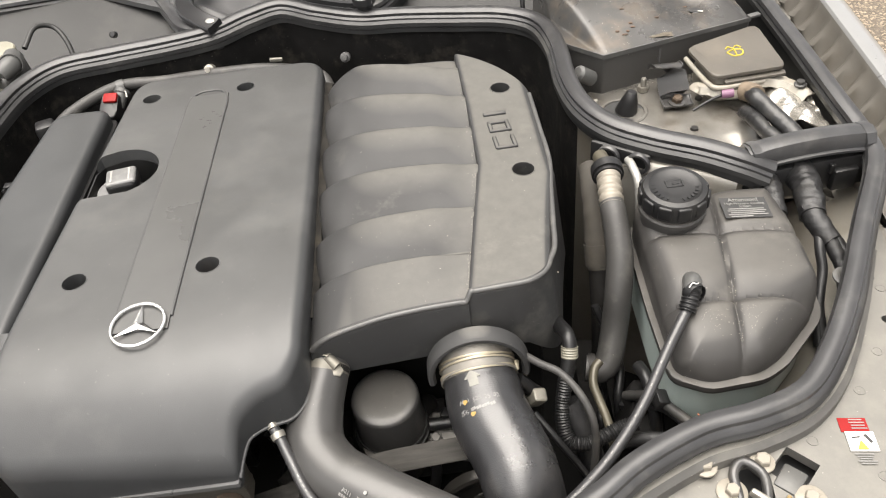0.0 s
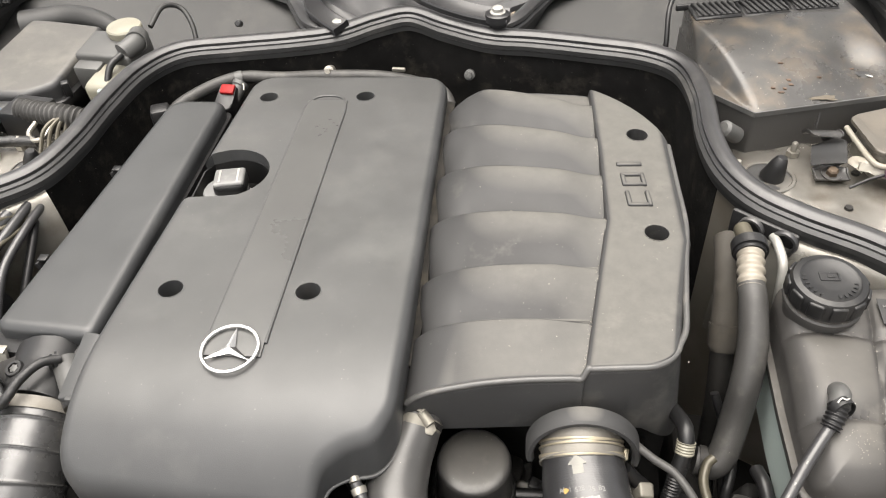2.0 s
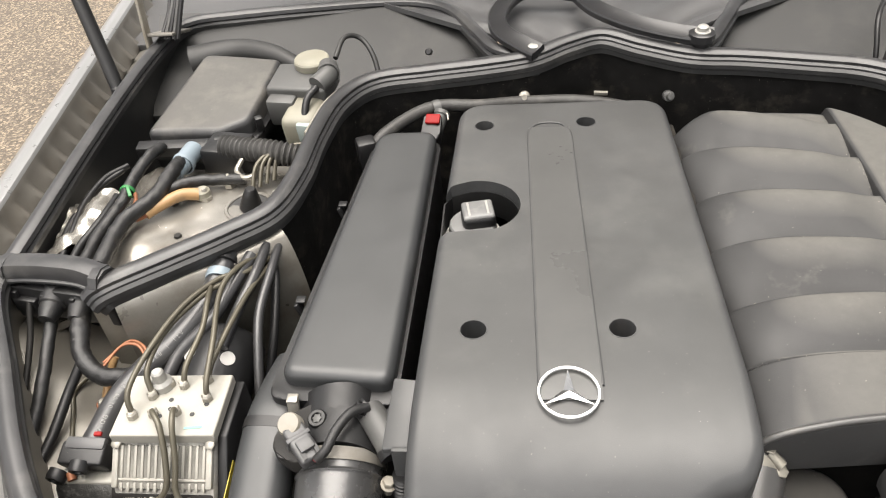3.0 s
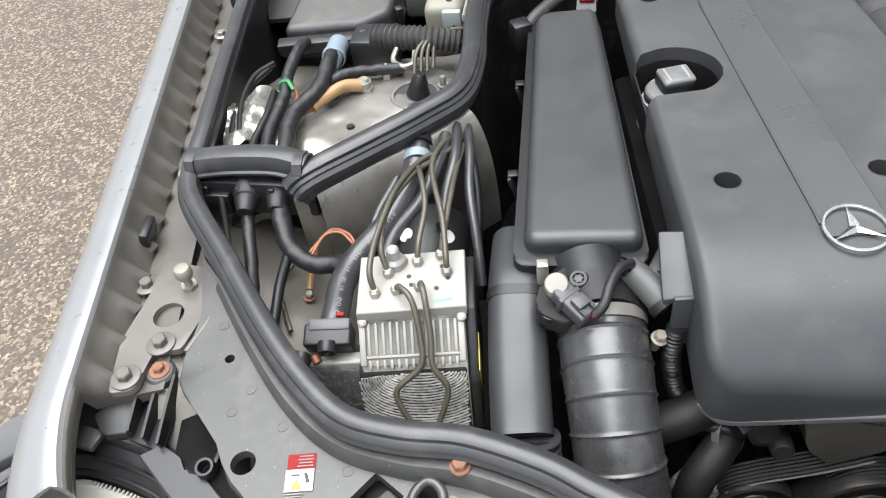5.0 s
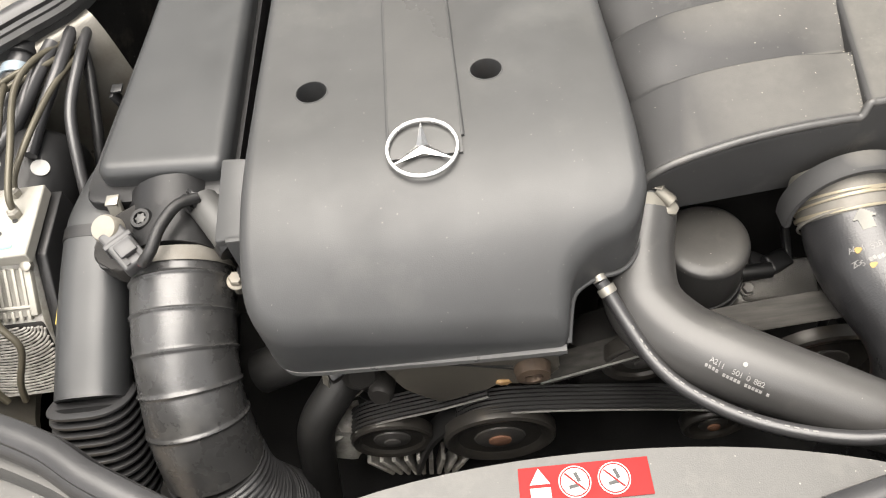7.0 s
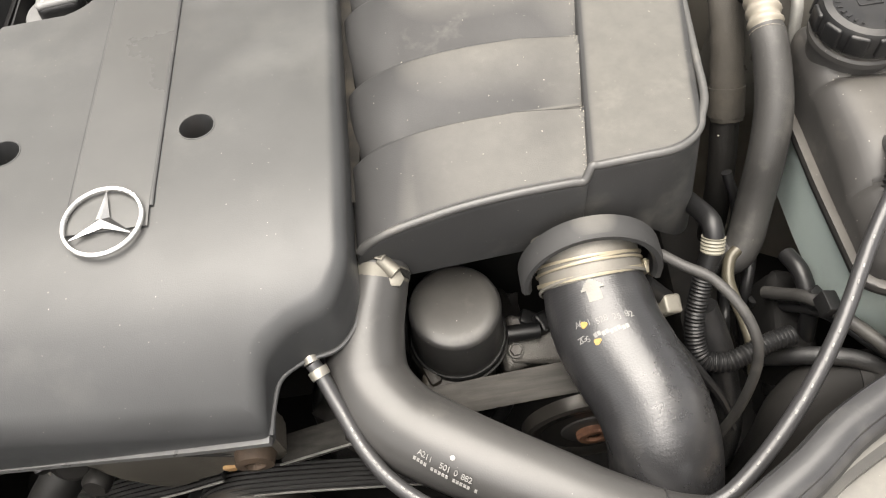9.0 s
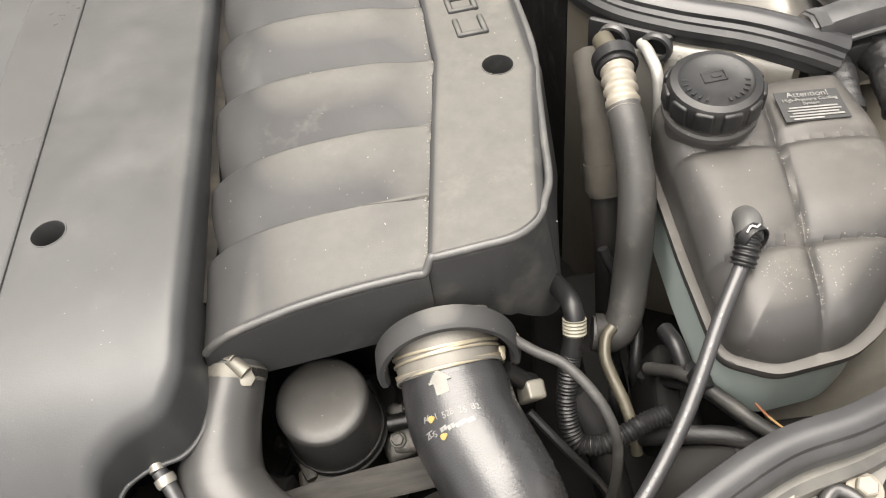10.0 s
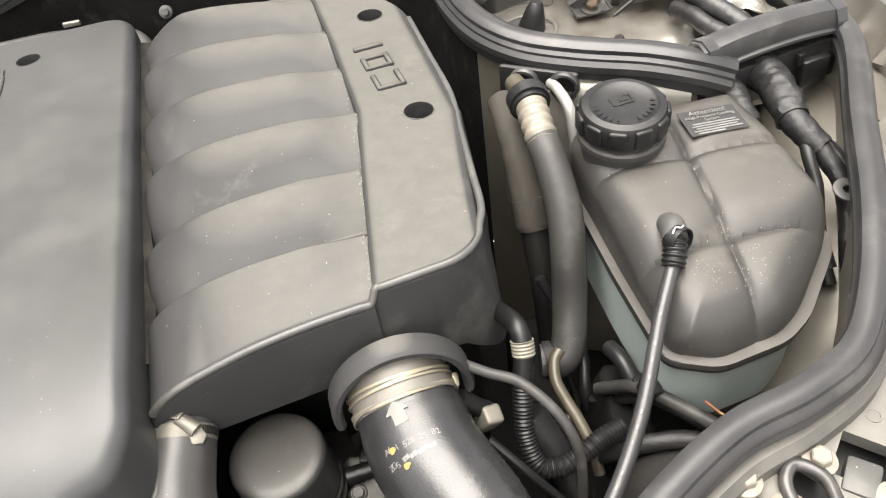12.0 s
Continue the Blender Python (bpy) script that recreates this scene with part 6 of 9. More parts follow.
def heater_hose():
    ob = thing("heater_hose", "black rubber heater hose with crimped steel ferrule", "hose", at=(0.23, 0.68, 0.8))
    part("hose", tube([(0.209, 0.728, 0.870), (0.2095, 0.71, 0.862), (0.209, 0.675, 0.83), (0.203, 0.648, 0.795), (0.195, 0.626, 0.752), (0.185, 0.604, 0.722), (0.172, 0.596, 0.711), (0.154, 0.600, 0.712)], lambda s: 0.0152 + 0.0016 * min(1.0, s / 0.08), 24, 12), M_HOSE_MATT, ob)
    part("ferrule", tube([(0.2145, 0.768, 0.878), (0.212, 0.748, 0.875), (0.209, 0.722, 0.868)], lambda s: 0.0132 + 0.0026 * (0.5 + 0.5 * math.cos(s * 520)), 20, 30), M_FERRULE, ob, "pale crimped ferrule")
    part("collar", tube([(0.216, 0.785, 0.880), (0.215, 0.772, 0.879)], 0.0205, 28), M_BLACK, ob, "black rubber collar")
    part("collar_lip", tube([(0.2155, 0.778, 0.879), (0.2145, 0.767, 0.878)], 0.018, 28), M_BLACK, ob)
    part("brass_end", tube([(0.214, 0.815, 0.878), (0.216, 0.784, 0.880)], 0.010, 14), M_PIPE, ob, "brassy pipe stub")
    part("lower_clamp", ring(0.0168, 0.0185, 0.008, (0.158, 0.5995, 0.712), (90, 0, 80), seg=26), M_DARK, ob)
    p = thing("thin_pipe", "thin bare aluminium pipe from the firewall", "pipe", at=(0.26, 0.77, 0.83))
    part("pipe", tube([(0.252, 0.812, 0.868), (0.252, 0.79, 0.872), (0.254, 0.765, 0.86), (0.254, 0.745, 0.80)], 0.0055, 12), M_ALU, p)
    b = thing("bulkhead_plate", "black plastic bulkhead plate with pipe openings", "bulkhead plate", at=(0.24, 0.82, 0.86))
    part("plate", box((0.085, 0.008, 0.06), (0.245, 0.828, 0.848), (0, 0, -38), 0.004), M_BLACK, b)
    for dx, dy in ((-0.014, 0.008), (0.02, -0.016)):
        part("grommet", ring(0.011, 0.016, 0.006, (0.245 + dx, 0.822 + dy, 0.866), (90, 0, -38), seg=24), M_RUBBER, b)
    return ob


heater_hose()


def right_small_hoses():
    solid("vacuum_line", tube([(0.072, 0.54, 0.825), (0.085, 0.525, 0.828), (0.105, 0.508, 0.828), (0.123, 0.481, 0.817), (0.132, 0.459, 0.79), (0.130, 0.446, 0.73), (0.12, 0.44, 0.66)], 0.0042, 10), M_HOSE_MATT, "thin grey plastic vacuum line", "hose")
    ob = thing("corrugated_hose", "black corrugated hose with a pale banded end", "hose", at=(0.12, 0.52, 0.75))
    part("upper", tube([(0.118, 0.605, 0.800), (0.1235, 0.578, 0.812), (0.1245, 0.566, 0.812), (0.124, 0.556, 0.803), (0.118, 0.543, 0.783)], 0.0085, 14), M_BLACK, ob)
    part("pale_band", tube([(0.1245, 0.560, 0.808), (0.123, 0.552, 0.797)], ribbed(0.0090, 0.0030, 0.0011), 16, 18), M_CREAM, ob)
    part("ribs", tube([(0.121, 0.548, 0.790), (0.115, 0.537, 0.770), (0.108, 0.514, 0.740), (0.112, 0.494, 0.722), (0.130, 0.487, 0.720), (0.150, 0.490, 0.724), (0.170, 0.496, 0.728), (0.192, 0.50, 0.73)], ribbed(0.0078, 0.0034, 0.0013), 16, 40), M_BLACK, ob)
    solid("steel_pipe", tube([(0.168, 0.585, 0.742), (0.160, 0.578, 0.738), (0.155, 0.562, 0.731), (0.158, 0.545, 0.722), (0.163, 0.525, 0.712), (0.166, 0.505, 0.700), (0.167, 0.49, 0.68)], 0.0055, 12), M_PIPE, "bent olive steel pipe deep in the bay", "pipe")
    rh = thing("radiator_hose", "thick black radiator hose below the tank", "hose", at=(0.28, 0.46, 0.69))
    part("hose_clamp", ring(0.0252, 0.0268, 0.010, (0.235, 0.462, 0.7005), (90, 0, 88), seg=30), M_DARK, rh)
    part("hose", tube([(0.36, 0.46, 0.69), (0.29, 0.462, 0.70), (0.22, 0.462, 0.70), (0.19, 0.45, 0.68), (0.185, 0.44, 0.62), (0.18, 0.43, 0.5)], 0.025, 20), M_GRIMY, rh)
    solid("hose", tube([(0.075, 0.51, 0.76), (0.10, 0.482, 0.735), (0.125, 0.462, 0.70), (0.14, 0.45, 0.66)], 0.004, 8), M_BLACK, "thin black hose under the boost hose", "hose")
    solid("flat_cable", tube([(0.118, 0.53, 0.745), (0.135, 0.50, 0.70), (0.15, 0.47, 0.62), (0.155, 0.46, 0.55)], 0.014, 12), M_TAPE, "black taped cable loom deep in the bay", "cable")
    for line, r, m, label in (
        ([(0.196, 0.56, 0.70), (0.215, 0.53, 0.735), (0.235, 0.495, 0.748), (0.262, 0.462, 0.744), (0.30, 0.44, 0.735)], 0.006, M_HOSE_MATT, "grey dusty cable under the tank"),
        ([(0.205, 0.55, 0.69), (0.225, 0.515, 0.73), (0.25, 0.478, 0.735), (0.285, 0.452, 0.722)], 0.0045, M_BLACK, "black cable under the tank"),
        ([(0.17, 0.50, 0.69), (0.20, 0.482, 0.722), (0.235, 0.47, 0.73), (0.27, 0.455, 0.715)], 0.008, M_TAPE, "black taped loom under the tank"),
    ):
        solid("cable", crease(tube(line, r, 12, 14), 0.1 * r), m, label, "cable")
    w = thing("cut_wire", "frayed red and bare copper wire end", "wire", at=(0.262, 0.462, 0.76))
    part("sheath", tube([(0.250, 0.478, 0.768), (0.257, 0.468, 0.763)], 0.0011, 8), M_COPPER, w)
    part("core", tube([(0.257, 0.468, 0.763), (0.268, 0.457, 0.757)], 0.001, 6), M_ORANGE, w)
    m = thing("engine_mount", "black engine mount bracket with plugs in shadow", "bracket", at=(0.2, 0.56, 0.7))
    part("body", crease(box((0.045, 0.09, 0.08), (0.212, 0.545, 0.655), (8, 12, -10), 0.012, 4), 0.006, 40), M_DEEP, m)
    part("rib", tube([(0.215, 0.58, 0.73), (0.218, 0.555, 0.735), (0.222, 0.53, 0.715), (0.225, 0.515, 0.67)], 0.008, 10), M_BLACK, m)
    for i in range(4):
        part("plug", box((0.014, 0.02, 0.016), (0.222 + 0.01 * (i % 2), 0.515 + 0.014 * (i // 2), 0.748 - 0.008 * i), (10 * i, 15, 20 * i), 0.002), M_BLACK, m)
    s = thing("wrapped_pipe", "beige fabric-wrapped pipe beside the heater hose", "pipe", at=(0.18, 0.75, 0.8))
    wrap = mat("dusty_fabric_wrap", (0.034, 0.03, 0.024), 0.8, var=0.35, scale=40, bump=0.4, dust=(0.09, 0.075, 0.055), dust_amount=0.4)
    part("sleeve", crease(tube([(0.205, 0.83, 0.85), (0.202, 0.79, 0.835), (0.199, 0.75, 0.795), (0.198, 0.725, 0.76)], 0.016, 20, 12), 0.0015), wrap, s)
    part("cuff", crease(tube([(0.1985, 0.744, 0.787), (0.198, 0.728, 0.763)], 0.018, 20, 10), 0.001), wrap, s)
    part("pipe", tube([(0.198, 0.73, 0.765), (0.198, 0.70, 0.70), (0.198, 0.68, 0.62)], 0.014, 16), M_DARK, s)
    for i, (dx, dy) in enumerate(((0.0, 0.0), (0.012, -0.03), (-0.016, -0.055), (0.02, -0.09))):
        solid("cable", tube([(0.178 + dx, 0.66 + dy, 0.76 - 0.03 * i), (0.19 + dx, 0.64 + dy, 0.72 - 0.03 * i), (0.182 + dx, 0.61 + dy, 0.66), (0.195 + dx, 0.60 + dy, 0.58)], 0.005 + 0.001 * (i % 2), 10), M_BLACK, "black cable in the shadow beside the tank", "cable", "deep cables")
    solid("longitudinal_rail", box((0.06, 0.5, 0.14), (0.19, 0.55, 0.46), (0, 0, -4), 0.01), M_GRIMY, "painted steel chassis rail deep in the bay", "chassis rail")
    solid("longitudinal_rail", box((0.06, 0.5, 0.14), (-0.69, 0.60, 0.46), (0, 0, 4), 0.01), M_GRIMY, "painted steel chassis rail deep in the bay", "chassis rail")
    cr = thing("washer_line", "black cables and eyelet beside the tank", "cable", at=(0.45, 0.65, 0.8))
    part("boot", crease(tube([(0.420, 0.768, 0.846), (0.419, 0.745, 0.846), (0.414, 0.718, 0.844), (0.411, 0.698, 0.843)], lambda s: 0.0158 - 0.07 * s, 20, 16), 0.0016, 70), M_TAPE, cr)
    part("boot_end", tube([(0.4115, 0.703, 0.844), (0.411, 0.697, 0.8425)], 0.0115, 18), M_BLACK, cr)
    part("cable", tube([(0.411, 0.70, 0.843), (0.416, 0.684, 0.832), (0.424, 0.664, 0.815), (0.428, 0.635, 0.80), (0.430, 0.605, 0.785), (0.425, 0.56, 0.75)], 0.0068, 12), M_BLACK, cr)
    c2 = thing("cable_loom", "thick black cloth-taped cable loom", "cable", at=(0.46, 0.68, 0.8))
    part("boot", crease(tube([(0.466, 0.770, 0.848), (0.463, 0.745, 0.850), (0.456, 0.712, 0.848), (0.451, 0.688, 0.844)], lambda s: 0.0196 - 0.05 * s, 22, 18), 0.0026, 60), M_TAPE, c2)
    part("loom", crease(tube([(0.453, 0.70, 0.846), (0.451, 0.684, 0.843), (0.455, 0.668, 0.837), (0.461, 0.655, 0.830)], lambda s: 0.0140 - 0.03 * s, 22, 22), 0.0015), M_TAPE, c2)
    part("branch", crease(tube([(0.457, 0.668, 0.836), (0.465, 0.645, 0.822), (0.468, 0.620, 0.806), (0.462, 0.598, 0.79), (0.452, 0.575, 0.77), (0.446, 0.55, 0.74)], 0.0098, 14, 14), 0.0012), M_TAPE, c2)
    part("branch", crease(tube([(0.464, 0.664, 0.834), (0.474, 0.640, 0.822), (0.480, 0.617, 0.808), (0.482, 0.59, 0.79), (0.478, 0.555, 0.76)], 0.0072, 12, 14), 0.001), M_BLACK, c2)
    part("branch", tube([(0.449, 0.662, 0.833), (0.446, 0.648, 0.824), (0.445, 0.630, 0.808), (0.438, 0.612, 0.793), (0.432, 0.595, 0.78), (0.43, 0.57, 0.76)], 0.0062, 12, 12), M_BLACK, c2, "smooth black cable")
    e = thing("eyelet_bracket", "small pierced steel eyelet on the inner wing", "bracket", at=(0.46, 0.604, 0.80))
    part("eyelet", ring(0.005, 0.0135, 0.003, (0.458, 0.606, 0.817), (10, 0, 0)), M_GREY, e)
    part("stem", box((0.022, 0.014, 0.003), (0.48, 0.606, 0.816), (10, 0, 0), 0.001), M_GREY, e)


right_small_hoses()


# ---- brake unit and cables beside the air box ----
M_BLOCK = mat("milled_aluminium", (0.29, 0.28, 0.25), 0.5, metal=0.15, var=0.15, bump=0.12, scale=60, dust=(0.2, 0.18, 0.14), dust_amount=0.4, dust_scale=25, specks=0.4)


M_PITTED = mat("pitted_alloy", (0.07, 0.069, 0.066), 0.5, metal=0.25, var=0.6, scale=160, bump=0.9, fine=500, dust=(0.38, 0.37, 0.35), dust_amount=0.52, dust_scale=110)
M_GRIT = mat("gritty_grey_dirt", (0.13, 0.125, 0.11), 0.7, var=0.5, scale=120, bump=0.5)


def brake_unit():
    ob = thing("brake_unit", "cast aluminium brake hydraulic unit with finned face", "brake unit", at=(-0.78, 0.58, 0.7))
    side = [(0.660, 0.826), (0.578, 0.826), (0.574, 0.816), (0.541, 0.786), (0.536, 0.778), (0.503, 0.706), (0.53, 0.68), (0.66, 0.68)]

    def slab(x0, x1, prof):
        b = bmesh.new()
        l = [b.verts.new((x0, y, z)) for y, z in prof]
        r = [b.verts.new((x1, y, z)) for y, z in prof]
        b.faces.new(l)
        b.faces.new(r[::-1])
        for i in range(len(prof)):
            j = (i + 1) % len(prof)
            b.faces.new((l[i], r[i], r[j], l[j]))
        bmesh.ops.recalc_face_normals(b, faces=b.faces)
        bmesh.ops.bevel(b, geom=list(b.edges), offset=0.002, segments=2, affect="EDGES", profile=0.5)
        return b

    part("body", slab(-0.832, -0.718, side), M_ALUD, ob)
    part("valve_block", box((0.118, 0.084, 0.014), (-0.774, 0.615, 0.829), (0, 0, 1), 0.0012, 1), M_BLOCK, ob, "bare milled aluminium valve block")
    part("side_wing", slab(-0.902, -0.834, [(0.585, 0.770), (0.558, 0.786), (0.545, 0.786), (0.539, 0.780), (0.512, 0.710), (0.60, 0.70)]), M_PITTED, ob, "corroded speckled wing of the casting")
    part("wing_ledge", slab(-0.901, -0.833, [(0.559, 0.7885), (0.545, 0.7885), (0.543, 0.784), (0.559, 0.784)]), M_BLOCK, ob)
    part("black_side", slab(-0.7175, -0.706, [(0.66, 0.822), (0.585, 0.82), (0.53, 0.76), (0.51, 0.70), (0.66, 0.68)]), M_BLACK, ob, "black plastic side cover")
    part("yellow_label", box((0.0012, 0.045, 0.055), (-0.7055, 0.558, 0.757), (10, 0, 0), 0), M_YELLOW, ob, "faded yellow label")
    for i in range(13):
        x = -0.822 + 0.0078 * i
        part("fin", box((0.0036, 0.036, 0.006), (x, 0.5605, 0.8055), (42, 0, 0), 0.0012, 2), M_BLOCK, ob)
        part("lower_fin", box((0.0036, 0.010, 0.006), (x, 0.5405, 0.787), (48, 0, 0), 0.0012, 2), M_BLOCK, ob)
    part("fin_rail", box((0.112, 0.0035, 0.0035), (-0.775, 0.5455, 0.7935), (42, 0, 0), 0.001, 1), M_BLOCK, ob)
    for x in (-0.829, -0.722):
        part("fin_frame", box((0.007, 0.046, 0.008), (x, 0.5565, 0.8025), (42, 0, 0), 0.0015, 2), M_BLOCK, ob)
        part("frame_screw", lathe([(0.0055, 0), (0.0055, 0.006), (0.004, 0.007)], (x + 0.001, 0.574, 0.818), (30, 0, 0), 8), M_STEEL, ob)
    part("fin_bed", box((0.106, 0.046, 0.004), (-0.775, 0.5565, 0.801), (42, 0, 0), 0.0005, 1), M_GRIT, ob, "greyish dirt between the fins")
    part("rib_bed", slab(-0.836, -0.719, [(0.545, 0.786), (0.5345, 0.7775), (0.5005, 0.705), (0.52, 0.70)]), M_DARK, ob, "dark plate behind the ribs")
    for i in range(24):
        t = (i + 0.8) / 24
        run = []
        for k in range(61):
            a = math.pi * k / 60
            u, d = 0.58 + (0.22 + 0.62 * t) * math.cos(a), 1.04 * t * math.sin(a) ** 0.8
            if -0.02 < u < 1.0 and 0.02 < d < 1.0:
                run.append((-0.834 + 0.115 * u, 0.5338 - 0.0335 * d, 0.7788 - 0.0735 * d))
        if len(run) > 4:
            part("rib", crease(tube(run, 0.00125, 6, 2), 0.0006, 240), M_ALUD, ob)
    part("motor", lathe([(0.046, -0.05), (0.047, 0.0), (0.047, 0.045), (0.042, 0.052)], (-0.762, 0.70, 0.782), (-78, 0, -6), 40), M_BLACK, ob, "black pump motor with white dots")
    for x, y, z, a in ((-0.737, 0.694, 0.8215, 28), (-0.785, 0.70, 0.8225, -26)):
        part("white_dot", lathe([(0.009, 0), (0.009, 0.0015)], (x, y, z), (14, a, 0), 20), M_WHITE, ob, "white paint dot")
    nuts = [(-0.813, 0.597), (-0.80, 0.625), (-0.785, 0.642), (-0.768, 0.640), (-0.735, 0.622), (-0.79, 0.60), (-0.765, 0.603), (-0.742, 0.648)]
    for x, y in nuts:
        part("pipe_nut", lathe([(0.0062, 0), (0.0062, 0.008), (0.004, 0.010)], (x, y, 0.835), seg=6), M_STEEL, ob)
    part("big_nut", lathe([(0.012, 0), (0.012, 0.01), (0.008, 0.014), (0.007, 0.026), (0.005, 0.028)], (-0.793, 0.64, 0.835), seg=12), M_ALU, ob)
    part("paint_mark", box((0.02, 0.003, 0.0006), (-0.74, 0.584, 0.8363), (0, 0, 6), 0), mat("green_paint_mark", (0.15, 0.34, 0.28), 0.5), ob, "pale green paint mark")
    for i in range(7):
        a, b = random.uniform(-0.825, -0.725), random.uniform(0.58, 0.65)
        # black discs on the uncut block paint the dark of drilled holes
        part("block_hole", lathe([(0.0028, 0), (0.0028, 0.0006)], (a, b, 0.8362), seg=10), M_INKGAP, ob)
    pipes = [
        [(-0.813, 0.597, 0.84), (-0.816, 0.612, 0.862), (-0.808, 0.66, 0.872), (-0.79, 0.73, 0.874), (-0.762, 0.785, 0.868), (-0.735, 0.803, 0.862), (-0.714, 0.85, 0.846)],
        [(-0.80, 0.625, 0.84), (-0.806, 0.645, 0.862), (-0.80, 0.70, 0.868), (-0.772, 0.762, 0.866), (-0.742, 0.80, 0.858), (-0.716, 0.86, 0.842)],
        [(-0.768, 0.640, 0.84), (-0.765, 0.655, 0.856), (-0.758, 0.70, 0.866), (-0.762, 0.74, 0.872), (-0.768, 0.77, 0.868)],
        [(-0.735, 0.622, 0.84), (-0.735, 0.634, 0.855), (-0.738, 0.68, 0.868), (-0.75, 0.755, 0.874), (-0.742, 0.80, 0.872), (-0.722, 0.85, 0.855)],
        [(-0.79, 0.60, 0.84), (-0.784, 0.592, 0.852), (-0.771, 0.575, 0.848), (-0.765, 0.55, 0.818), (-0.767, 0.53, 0.794), (-0.795, 0.514, 0.772), (-0.782, 0.494, 0.742), (-0.775, 0.486, 0.72)],
        [(-0.765, 0.603, 0.84), (-0.761, 0.594, 0.852), (-0.757, 0.575, 0.848), (-0.754, 0.55, 0.818), (-0.754, 0.53, 0.794), (-0.740, 0.514, 0.772), (-0.752, 0.494, 0.742), (-0.757, 0.486, 0.72)],
        [(-0.742, 0.648, 0.84), (-0.738, 0.665, 0.852), (-0.730, 0.72, 0.858), (-0.722, 0.78, 0.856), (-0.712, 0.84, 0.845)],
    ]
    for p in pipes:
        part("brake_pipe", tube(p, 0.0034, 10, 8), M_PIPE, ob, "thin olive-coated brake pipe")
    return ob


brake_unit()


M_WORN0 = mat("white_hose_print", (0.2, 0.197, 0.19), 0.5, var=0.4, scale=300)


